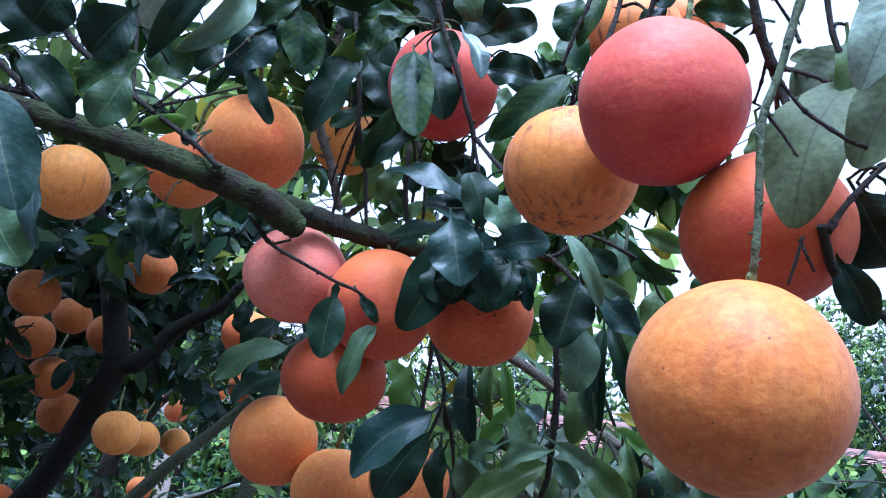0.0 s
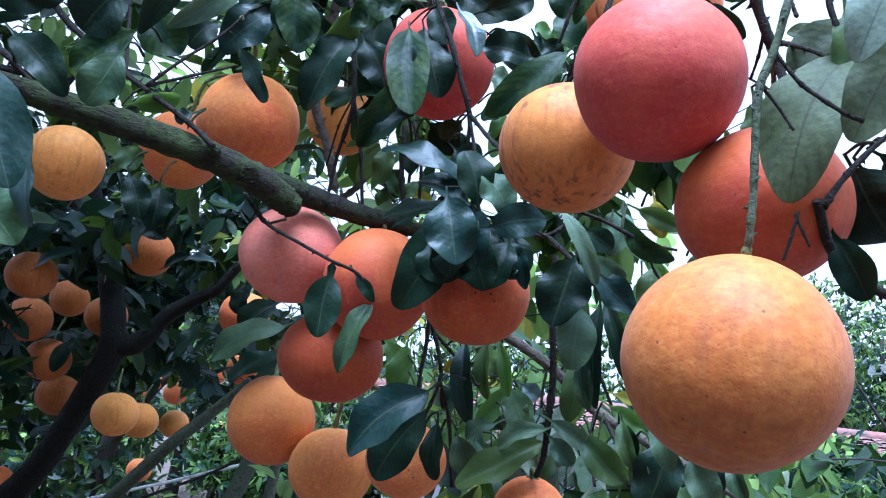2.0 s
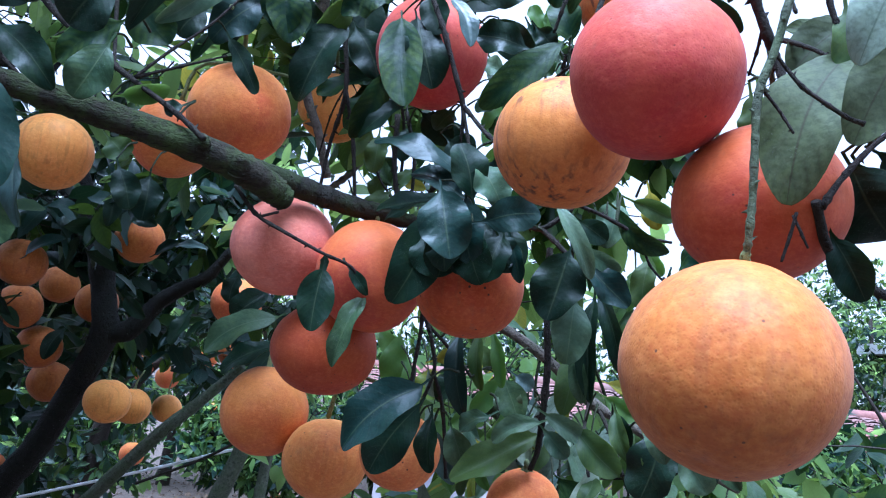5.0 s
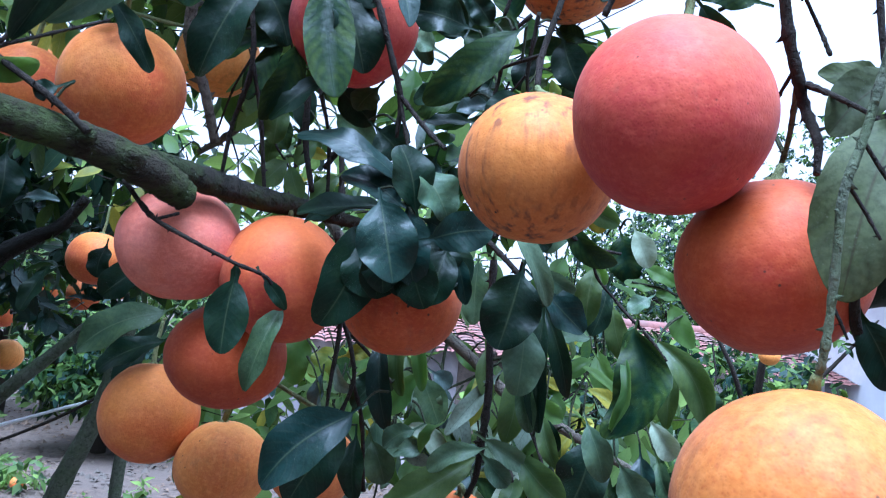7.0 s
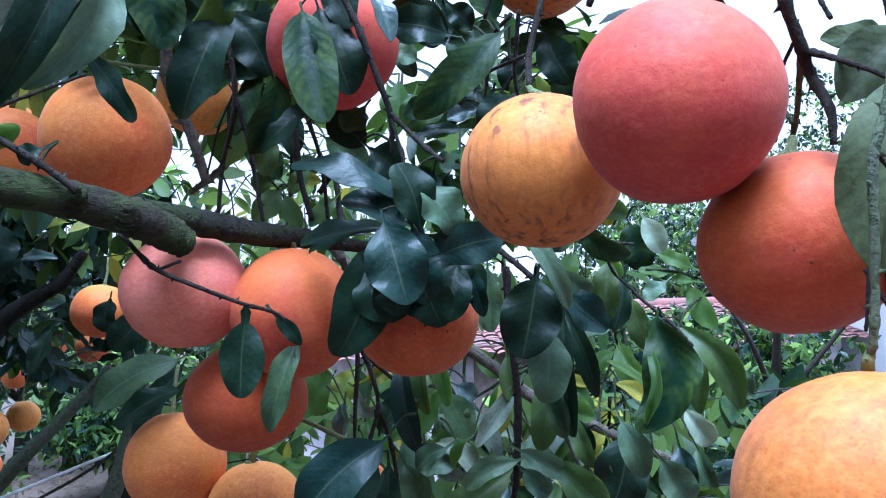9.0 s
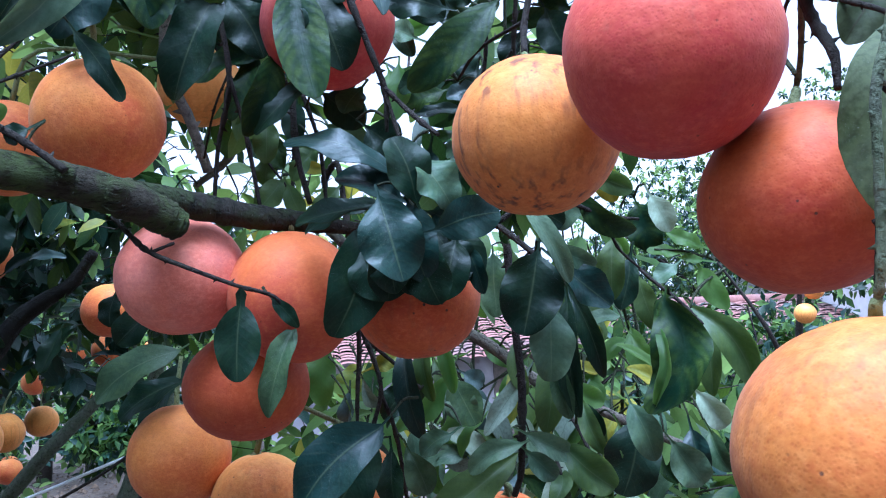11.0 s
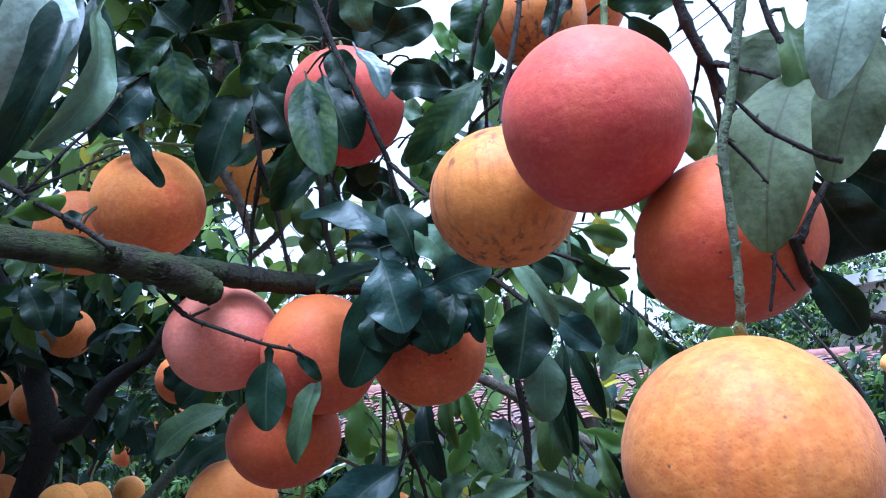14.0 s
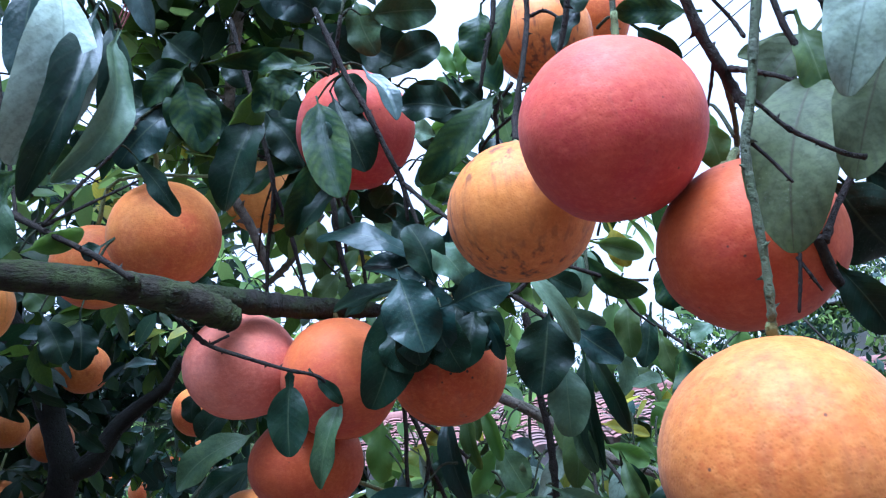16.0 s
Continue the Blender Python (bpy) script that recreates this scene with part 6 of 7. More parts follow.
leaf((0.481, 1.428, 1.769), (0.507, 1.418, 1.742), (-0.33, -0.94, 0.03), 0.041, 'sky', 0.06, 0.12)
leaf((0.453, 1.327, 1.847), (0.421, 1.326, 1.823), (-0.39, -0.73, 0.56), 0.035, 'pale', 0.06, 0.12)
leaf((0.071, 1.466, 2.237), (0.126, 1.461, 2.254), (-0.01, -0.97, -0.23), 0.035, 'fresh', 0.06, 0.12)
leaf((0.055, 1.422, 2.161), (0.076, 1.405, 2.096), (-0.39, -0.92, 0.11), 0.042, 'fresh', 0.06, 0.12)
leaf((-0.136, 1.610, 2.066), (-0.147, 1.601, 2.017), (-0.12, -0.97, 0.20), 0.044, 'olive', 0.06, 0.12)
leaf((-0.144, 1.609, 2.101), (-0.117, 1.593, 2.044), (-0.17, -0.97, 0.19), 0.048, 'veined', 0.06, 0.12)
leaf((-0.059, 1.597, 2.082), (-0.089, 1.593, 2.043), (-0.16, -0.96, 0.22), 0.048, 'olive', 0.06, 0.12)
leaf((-0.131, 1.388, 2.081), (-0.133, 1.382, 2.019), (-0.07, -0.99, 0.09), 0.044, 'olive', 0.06, 0.12)
leaf((-0.072, 1.399, 2.030), (-0.097, 1.396, 1.995), (-0.10, -0.98, 0.16), 0.030, 'olive', 0.06, 0.12)
leaf((0.197, 2.180, 2.630), (0.161, 2.188, 2.711), (0.02, -0.99, 0.10), 0.053, 'fresh', 0.06, 0.12)
leaf((0.208, 2.179, 2.632), (0.229, 2.186, 2.728), (0.10, -0.99, 0.05), 0.052, 'fresh', 0.06, 0.12)
leaf((0.216, 2.180, 2.625), (0.273, 2.184, 2.686), (0.12, -0.99, -0.06), 0.050, 'fresh', 0.06, 0.12)
leaf((0.207, 2.181, 2.622), (0.141, 2.182, 2.604), (-0.08, -0.95, 0.30), 0.041, 'fresh', 0.06, 0.12)
leaf((0.216, 2.182, 2.616), (0.273, 2.178, 2.590), (-0.23, -0.90, -0.37), 0.035, 'fresh', 0.06, 0.12)
leaf((0.155, 2.009, 2.461), (0.209, 2.012, 2.508), (0.11, -0.99, -0.07), 0.043, 'fresh', 0.06, 0.12)
leaf((0.091, 1.183, 2.216), (0.119, 1.165, 2.157), (-0.42, -0.90, 0.08), 0.038, 'dark', 0.06, 0.12)
leaf((0.122, 1.200, 2.165), (0.093, 1.210, 2.184), (-0.13, -0.95, 0.30), 0.043, 'dark', 0.06, 0.12)
leaf((0.140, 1.085, 2.160), (0.118, 1.102, 2.220), (-0.14, -0.96, 0.22), 0.051, 'veined', 0.06, 0.12)
leaf((0.139, 1.216, 2.187), (0.180, 1.210, 2.196), (-0.11, -0.97, -0.22), 0.030, 'grey', 0.06, 0.12)
leaf((0.052, 1.191, 2.215), (0.087, 1.170, 2.151), (-0.39, -0.92, 0.08), 0.050, 'dark', 0.06, 0.12)
leaf((0.041, 1.215, 2.169), (0.063, 1.201, 2.121), (-0.43, -0.90, 0.08), 0.031, 'grey', 0.06, 0.12)
leaf((0.225, 1.150, 2.161), (0.250, 1.132, 2.098), (-0.50, -0.87, 0.06), 0.054, 'dark', 0.06, 0.12)
leaf((0.171, 1.171, 2.152), (0.231, 1.161, 2.163), (-0.10, -0.95, -0.28), 0.030, 'veined', 0.06, 0.12)
leaf((0.205, 1.206, 2.152), (0.187, 1.198, 2.103), (-0.38, -0.89, 0.26), 0.048, 'dark', 0.06, 0.12)
leaf((0.216, 1.185, 2.118), (0.186, 1.185, 2.091), (-0.34, -0.87, 0.36), 0.031, 'olive', 0.06, 0.12)
leaf((0.249, 1.168, 2.125), (0.255, 1.158, 2.082), (-0.57, -0.81, 0.12), 0.043, 'veined', 0.06, 0.12)
leaf((0.266, 1.193, 2.183), (0.229, 1.202, 2.193), (-0.20, -0.96, 0.18), 0.035, 'veined', 0.06, 0.12)
leaf((0.136, 1.172, 2.074), (0.099, 1.176, 2.060), (-0.22, -0.93, 0.29), 0.028, 'sky', 0.06, 0.12)
leaf((0.097, 1.189, 2.073), (0.047, 1.196, 2.057), (-0.24, -0.90, 0.36), 0.037, 'veined', 0.06, 0.12)
leaf((0.119, 1.196, 2.052), (0.061, 1.207, 2.047), (-0.20, -0.82, 0.54), 0.024, 'dark', 0.06, 0.12)
leaf((0.139, 1.180, 2.094), (0.132, 1.176, 2.067), (-0.36, -0.90, 0.24), 0.033, 'dark', 0.06, 0.12)
leaf((0.059, 1.336, 2.145), (0.049, 1.320, 2.066), (-0.28, -0.93, 0.22), 0.037, 'fresh', 0.06, 0.12)
leaf((0.163, 1.315, 2.168), (0.147, 1.307, 2.118), (-0.33, -0.91, 0.25), 0.047, 'dark', 0.06, 0.12)
leaf((0.222, 1.327, 1.706), (0.160, 1.343, 1.618), (-0.50, -0.84, 0.19), 0.033, 'under_light', 0.06, 0.30)
leaf((0.211, 1.347, 1.745), (0.220, 1.328, 1.673), (-0.46, -0.87, 0.18), 0.029, 'olive', 0.06, 0.30)
leaf((0.112, 1.297, 1.699), (0.136, 1.278, 1.644), (-0.26, -0.94, 0.21), 0.054, 'grey', 0.06, 0.12)
leaf((-0.118, 1.537, 2.038), (-0.169, 1.558, 2.086), (0.02, -0.91, 0.41), 0.045, 'veined', 0.06, 0.12)
leaf((-0.116, 1.507, 2.010), (-0.157, 1.505, 1.963), (-0.22, -0.94, 0.25), 0.050, 'olive', 0.06, 0.12)
leaf((-0.106, 1.486, 2.001), (-0.084, 1.469, 1.947), (-0.35, -0.93, 0.15), 0.036, 'olive', 0.06, 0.12)
leaf((-0.088, 1.531, 2.038), (-0.049, 1.522, 2.029), (-0.25, -0.97, -0.03), 0.024, 'yellow', 0.06, 0.12)
leaf((-0.028, 1.522, 1.999), (-0.068, 1.519, 1.955), (-0.29, -0.90, 0.32), 0.041, 'olive', 0.06, 0.12)
leaf((-0.088, 1.476, 2.127), (-0.094, 1.463, 2.062), (-0.17, -0.96, 0.22), 0.043, 'dark', 0.06, 0.12)
leaf((-0.038, 1.469, 2.089), (0.022, 1.447, 2.043), (-0.33, -0.94, 0.03), 0.054, 'grey', 0.06, 0.12)
leaf((-0.026, 1.413, 2.128), (0.011, 1.394, 2.074), (-0.29, -0.95, 0.14), 0.047, 'dark', 0.06, 0.12)
leaf((-0.134, 1.281, 2.142), (-0.170, 1.268, 2.057), (-0.19, -0.96, 0.22), 0.040, 'veined', 0.06, 0.12)
leaf((-0.100, 1.295, 2.123), (-0.160, 1.295, 2.070), (-0.18, -0.96, 0.20), 0.046, 'dark', 0.06, 0.12)
leaf((-0.301, 1.624, 2.016), (-0.329, 1.620, 1.974), (-0.10, -0.98, 0.17), 0.037, 'veined', 0.06, 0.12)
leaf((-1.051, 2.080, 1.871), (-0.946, 2.050, 1.924), (-0.30, -0.85, 0.45), 0.042, 'blue', 0.08, 0.2)
leaf((-0.736, 2.100, 1.911), (-0.671, 2.070, 1.945), (0.30, -0.85, 0.45), 0.034, 'blue', 0.08, 0.2)
leaf((-0.831, 2.200, 1.798), (-0.763, 2.170, 1.750), (-0.30, -0.85, 0.10), 0.045, 'dark', 0.08, 0.2)
leaf((-0.701, 2.150, 1.942), (-0.615, 2.120, 1.941), (0.30, -0.85, 0.45), 0.030, 'sky', 0.08, 0.2)
leaf((-0.625, 2.100, 1.778), (-0.657, 2.070, 1.692), (-0.30, -0.85, 0.10), 0.050, 'dark', 0.08, 0.2)
leaf((-1.108, 2.300, 1.907), (-0.999, 2.270, 1.844), (0.30, -0.85, 0.10), 0.040, 'dark', 0.08, 0.2)
leaf((-1.102, 2.150, 1.723), (-1.144, 2.120, 1.789), (-0.30, -0.85, 0.10), 0.045, 'dark', 0.08, 0.2)
leaf((-1.100, 2.250, 1.609), (-1.160, 2.220, 1.676), (0.30, -0.85, 0.10), 0.050, 'dark', 0.08, 0.2)
leaf((-0.777, 2.000, 2.013), (-0.696, 1.970, 1.967), (-0.30, -0.85, 0.10), 0.050, 'dark', 0.08, 0.2)
leaf((-0.838, 2.050, 2.046), (-0.832, 2.020, 1.961), (0.30, -0.85, 0.10), 0.050, 'dark', 0.08, 0.2)
leaf((-0.710, 2.000, 1.992), (-0.668, 1.970, 2.047), (-0.30, -0.85, 0.10), 0.045, 'veined', 0.08, 0.2)
leaf((-1.031, 2.300, 1.694), (-1.056, 2.270, 1.614), (0.30, -0.85, 0.10), 0.050, 'shade', 0.08, 0.2)
# the cream and light kinds brighten this mass in place of bright background gaps
for k, (x, y, z, ln) in enumerate((
        (0.10, 1.52, 1.84, 0.22), (0.20, 1.56, 1.78, 0.30), (0.27, 1.44, 1.74, 0.26), (0.36, 1.60, 1.84, 0.28), (0.42, 1.48, 1.66, 0.24), (0.50, 1.62, 1.80, 0.26),
        (0.14, 1.62, 1.62, 0.22), (0.25, 1.66, 1.58, 0.22), (0.35, 1.44, 1.56, 0.20), (0.48, 1.54, 1.56, 0.22), (0.60, 1.66, 1.66, 0.24), (0.04, 1.62, 1.72, 0.22))):
    hanging_shoot((x, y, z), ln, 300 + k, ('veined', 'olive', 'fresh', 'pale', 'fresh', 'olive', 'pale', 'under_light', 'under_light', 'fresh', 'yellow', 'cream', 'cream') if k % 3 else ('veined', 'olive', 'pale', 'pale', 'sky', 'cream', 'under_light'))


def loose_blades(centre, half, many, seed, kinds):
    """Drooping blades on short stalks within a loose mass of foliage."""
    rng = np.random.default_rng(seed)
    for _ in range(many):
        p = np.array(centre) + np.array(half) * rng.uniform(-1, 1, 3)
        out = np.array((rng.uniform(-0.8, 0.8), rng.uniform(-0.4, 0.2), rng.uniform(-1.0, -0.35)))
        out /= np.linalg.norm(out)
        ln = rng.uniform(0.05, 0.095)
        if in_opening(p + out * ln * 0.5):
            continue
        face = np.array((rng.uniform(-0.7, 0.7), -0.5, rng.uniform(0.3, 1.0)))
        leaf(tuple(p), tuple(p + out * ln), tuple(face), ln * rng.uniform(0.36, 0.55), kinds[int(rng.integers(len(kinds)))],
             rng.uniform(0.0, 0.2), rng.uniform(0.0, 0.4), 0.15 * rng.random(), 0, rng.uniform(-0.25, 0.25))
        sprig(tuple(p), tuple(p + np.array((rng.uniform(-0.03, 0.03), 0.03, 0.05))))


# pale blades added to imitate glimpses of bright sky and wall between the leaves
loose_blades((0.10, 1.42, 1.66), (0.13, 0.08, 0.10), 24, 401, ('cream', 'under_light', 'fresh', 'pale', 'sky', 'fresh', 'olive'))
loose_blades((0.22, 1.36, 1.60), (0.12, 0.08, 0.10), 18, 402, ('under_light', 'fresh', 'pale', 'olive', 'cream', 'veined'))
loose_blades((0.42, 1.42, 1.62), (0.14, 0.10, 0.10), 20, 403, ('under_light', 'fresh', 'pale', 'olive', 'yellow', 'veined', 'sky'))
loose_blades((0.42, 1.45, 1.86), (0.12, 0.10, 0.05), 10, 404, ('fresh', 'fresh', 'olive', 'pale'))


# ---- fruit ----
def pomelo(centre, radius, squash, mat, seed, stalk=None, tilt=(0, 0)):
    """A hanging fruit: rind with a shallow dimple, green calyx and stalk."""
    rng = np.random.default_rng(seed)
    far = centre[1] > 2.0
    seg, ring = (24, 16) if far else (72, 48)
    base = empty("pomelo", centre)
    off = rng.uniform(0, 50, 3)
    verts, faces = [], []
    lean = Euler((radians(tilt[0] + rng.uniform(-8, 8)), radians(tilt[1] + rng.uniform(-8, 8)), rng.uniform(0, 6))).to_matrix()
    for i in range(ring + 1):
        th = math.pi * i / ring
        for k in range(seg):
            ph = 2 * math.pi * k / seg
            d = Vector((math.sin(th) * math.cos(ph), math.sin(th) * math.sin(ph), math.cos(th)))
            r = 1 + 0.028 * noise.noise(d * 1.3 + Vector(off)) + 0.006 * noise.noise(d * 5 + Vector(off))
            r -= 0.05 * math.exp(-(th / 0.16) ** 2) + 0.025 * math.exp(-((math.pi - th) / 0.2) ** 2)
            q = Vector((d.x * r, d.y * r, d.z * r * squash)) * radius
            verts.append(Vector(centre) + lean @ q)
    for i in range(ring):
        for k in range(seg):
            k2 = (k + 1) % seg
            faces.append((i * seg + k, (i + 1) * seg + k, (i + 1) * seg + k2, i * seg + k2))
    # own coordinates, so that the skin pattern belongs to the fruit
    ob = link_mesh("rind", [q - Vector(centre) for q in verts], faces, mat)
    ob.parent = base
    top = Vector(centre) + lean @ Vector((0, 0, radius * squash * 0.95))
    up = (lean @ Vector((0, 0, 1))).normalized()
    side = up.orthogonal().normalized()
    cv, cf = [top + up * 0.004], []
    for k in range(20):
        w = 2 * math.pi * k / 20
        r = 0.0075 + 0.003 * math.cos(5 * w)
        q = Matrix.Rotation(w, 3, up) @ side
        cv += [top + q * r * 0.55 + up * 0.0045, top + q * r + up * 0.0005]
    for k in range(20):
        a, b2 = 1 + 2 * k, 1 + 2 * ((k + 1) % 20)
        cf += [(0, a, b2), (a, a + 1, b2 + 1, b2)]
    link_mesh("calyx", cv, cf, stalk_green, base, "green star-shaped calyx")
    if stalk is None:
        stalk = [tuple(top + up * 0.025 + Vector((rng.uniform(-0.004, 0.004), 0.004, 0.004))), tuple(top + up * 0.05 + Vector((rng.uniform(-0.02, 0.02), rng.uniform(0, 0.02), 0.02)))]
    sv, sf = tube_data([tuple(top)] + list(stalk), [0.0042, 0.0034] + [0.003] * (len(stalk) - 1), 8, 4, 0.05)
    link_mesh("stalk", sv, sf, stalk_green, base)
    words = {"rind_yellow": "ripe yellow-orange pomelo with finely pitted skin hanging from a twig", "rind_gold": "golden orange pomelo with dark specks hanging among leaves", "rind_orange": "ripe orange pomelo hanging among dark leaves",
             "rind_striped": "orange pomelo with brown rusty streaks on its skin", "rind_coral": "deep orange-red pomelo under a spray of leaves",
             "rind_blush": "orange pomelo blushed with red behind a leafy twig", "rind_pale": "pale yellow-orange pomelo half hidden by leaves", "rind_scarlet": "deep red-orange pomelo with finely pitted skin", "rind_red": "red pomelo with waxy dimpled skin", "rind_pink": "pinkish red pomelo with a pale waxy bloom"}
    tagged(base, words[mat.name], "fruit", "pomelos on the tree")


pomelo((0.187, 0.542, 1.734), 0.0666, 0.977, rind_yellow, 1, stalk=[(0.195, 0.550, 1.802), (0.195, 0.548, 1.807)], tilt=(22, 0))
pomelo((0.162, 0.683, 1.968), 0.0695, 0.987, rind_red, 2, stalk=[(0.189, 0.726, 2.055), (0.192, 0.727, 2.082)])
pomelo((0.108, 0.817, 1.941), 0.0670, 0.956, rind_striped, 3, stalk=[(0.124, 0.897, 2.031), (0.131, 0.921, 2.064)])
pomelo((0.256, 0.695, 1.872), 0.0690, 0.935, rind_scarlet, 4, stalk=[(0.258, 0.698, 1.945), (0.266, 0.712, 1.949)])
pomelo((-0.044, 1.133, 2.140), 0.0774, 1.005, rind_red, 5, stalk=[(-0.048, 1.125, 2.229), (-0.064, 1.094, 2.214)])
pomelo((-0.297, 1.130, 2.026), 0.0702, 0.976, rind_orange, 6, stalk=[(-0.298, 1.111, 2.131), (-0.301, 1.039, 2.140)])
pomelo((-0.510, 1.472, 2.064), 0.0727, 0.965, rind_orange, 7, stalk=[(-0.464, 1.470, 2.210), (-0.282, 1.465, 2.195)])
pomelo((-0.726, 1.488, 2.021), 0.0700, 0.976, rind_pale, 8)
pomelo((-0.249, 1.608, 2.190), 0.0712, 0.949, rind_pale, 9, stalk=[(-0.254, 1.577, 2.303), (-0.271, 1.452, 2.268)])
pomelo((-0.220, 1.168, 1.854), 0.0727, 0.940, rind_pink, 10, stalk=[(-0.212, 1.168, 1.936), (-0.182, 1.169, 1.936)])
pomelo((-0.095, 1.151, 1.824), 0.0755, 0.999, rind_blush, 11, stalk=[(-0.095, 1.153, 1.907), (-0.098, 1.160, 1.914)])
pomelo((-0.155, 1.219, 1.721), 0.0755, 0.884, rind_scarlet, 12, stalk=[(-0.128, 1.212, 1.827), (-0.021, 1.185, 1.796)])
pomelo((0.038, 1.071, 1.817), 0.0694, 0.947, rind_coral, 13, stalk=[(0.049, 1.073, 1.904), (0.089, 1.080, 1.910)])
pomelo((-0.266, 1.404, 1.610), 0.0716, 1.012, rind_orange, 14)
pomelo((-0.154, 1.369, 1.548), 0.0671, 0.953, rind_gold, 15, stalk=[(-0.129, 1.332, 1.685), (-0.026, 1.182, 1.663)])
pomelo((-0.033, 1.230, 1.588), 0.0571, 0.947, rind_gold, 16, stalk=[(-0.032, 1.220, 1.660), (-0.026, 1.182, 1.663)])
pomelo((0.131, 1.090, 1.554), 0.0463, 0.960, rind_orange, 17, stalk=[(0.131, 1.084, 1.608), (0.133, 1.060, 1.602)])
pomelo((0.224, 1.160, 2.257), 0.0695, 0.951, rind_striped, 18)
pomelo((-0.556, 2.265, 1.818), 0.0691, 0.947, rind_orange, 19)
pomelo((-0.930, 3.795, 1.653), 0.0700, 0.956, rind_orange, 20)
# next seven: darkest orange rind chosen, so its colour imitates the shade on them
pomelo((-1.113, 2.182, 1.861), 0.0660, 0.950, rind_yellow, 41)
pomelo((-1.193, 2.361, 1.748), 0.0660, 0.950, rind_yellow, 42)
pomelo((-1.309, 2.828, 1.842), 0.0660, 0.950, rind_yellow, 43)
pomelo((-1.082, 2.613, 1.788), 0.0660, 0.950, rind_yellow, 44)
pomelo((-0.828, 2.224, 1.957), 0.0660, 0.950, rind_yellow, 45)
pomelo((-1.157, 2.441, 1.640), 0.0660, 0.950, rind_yellow, 46)
pomelo((-1.177, 2.587, 1.533), 0.0660, 0.950, rind_yellow, 47)
pomelo((-0.923, 2.412, 1.509), 0.0660, 0.950, rind_pale, 48)
pomelo((-1.062, 2.993, 1.448), 0.0660, 0.950, rind_pale, 49)
pomelo((-1.196, 3.794, 1.380), 0.0660, 0.950, rind_pale, 50)
pomelo((-1.496, 4.657, 1.471), 0.0660, 0.950, rind_orange, 51)
pomelo((-1.903, 5.412, 1.494), 0.0660, 0.950, rind_orange, 52)
pomelo((-2.124, 6.474, 1.548), 0.0660, 0.950, rind_orange, 53)
pomelo((-2.621, 9.854, 0.668), 0.0660, 0.950, rind_orange, 54)
pomelo((-2.949, 10.971, 0.403), 0.0660, 0.950, rind_orange, 55)
pomelo((-2.033, 3.630, 2.149), 0.0660, 0.950, rind_orange, 56)
pomelo((-1.896, 4.804, 1.874), 0.0660, 0.950, rind_orange, 57)
pomelo((-1.689, 3.291, 1.133), 0.0660, 0.950, rind_orange, 58)
pomelo((-1.584, 5.724, 1.571), 0.0660, 0.950, rind_orange, 59)
pomelo((-2.161, 6.203, 0.804), 0.0660, 0.950, rind_orange, 60)
pomelo((2.897, 4.835, 1.609), 0.0660, 0.950, rind_pale, 61)
pomelo((2.953, 4.818, 1.755), 0.0660, 0.950, rind_pale, 62)
pomelo((-2.296, 8.129, -0.300), 0.0660, 0.950, rind_orange, 63)
pomelo((-2.029, 11.389, -0.300), 0.0660, 0.950, rind_orange, 64)
pomelo((-2.361, 10.310, 0.597), 0.0660, 0.950, rind_orange, 65)
pomelo((-2.119, 10.308, 0.310), 0.0660, 0.950, rind_orange, 66)
pomelo((-1.577, 4.510, 1.060), 0.0660, 0.950, rind_orange, 69)
pomelo((-2.743, 10.356, 0.846), 0.0660, 0.950, rind_orange, 70)
pomelo((0.315, 1.262, 2.325), 0.0700, 0.950, rind_orange, 74)
pomelo((-1.943, 9.920, 1.395), 0.0660, 0.950, rind_orange, 75)
pomelo((-2.986, 8.385, 1.267), 0.0660, 0.950, rind_orange, 76)
pomelo((-0.675, 2.041, 2.208), 0.0660, 0.950, rind_orange, 80)

# ---- foliage behind ----
spray_foliage("foliage", tree, [
    ((-0.22, 1.7, 2.45), (0.22, 0.3, 0.30), 65), ((-0.55, 1.7, 2.35), (0.45, 0.3, 0.3), 24), ((-0.5, 1.45, 2.72), (0.5, 0.3, 0.22), 20),
    ((0.25, 1.7, 2.15), (0.2, 0.25, 0.18), 18), ((-0.28, 1.3, 2.66), (0.28, 0.3, 0.2), 38), ((0.27, 1.45, 2.22), (0.16, 0.12, 0.12), 16),
    # the masses near z 3 are unseen, added overhead to shade fruit and left side
    ((-1.25, 1.05, 3.05), (0.75, 0.6, 0.26), 330), ((0.3, 1.9, 1.10), (0.7, 0.4, 0.2), 40), ((0.42, 0.42, 2.90), (0.45, 0.36, 0.16), 24)],
    {'dark': 3, 'veined': 3, 'fresh': 1.2, 'olive': 0.6, 'yellow': 0.12}, 11, label="sprays of glossy pomelo leaves")
spray_foliage("foliage", tree, [
    ((0.30, 1.80, 1.42), (0.50, 0.35, 0.26), 30), ((0.4, 2.3, 1.58), (0.6, 0.3, 0.20), 45),
    ((0.1, 1.9, 1.85), (0.4, 0.25, 0.2), 9), ((-0.28, 2.5, 2.02), (0.42, 0.3, 0.10), 18), ((0.08, 2.5, 1.98), (0.32, 0.3, 0.10), 9), ((0.35, 1.6, 1.50), (0.45, 0.25, 0.20), 20), ((0.75, 1.9, 1.60), (0.25, 0.3, 0.18), 7), ((0.0, 2.0, 2.0), (0.5, 0.2, 0.25), 20), ((-0.12, 2.25, 1.5), (0.32, 0.25, 0.3), 40)],
    {'fresh': 6.5, 'veined': 2.2, 'olive': 2.4, 'yellow': 0.8, 'blue': 0.5}, 12, size=(0.055, 0.10), label="young bright green leaf sprays")


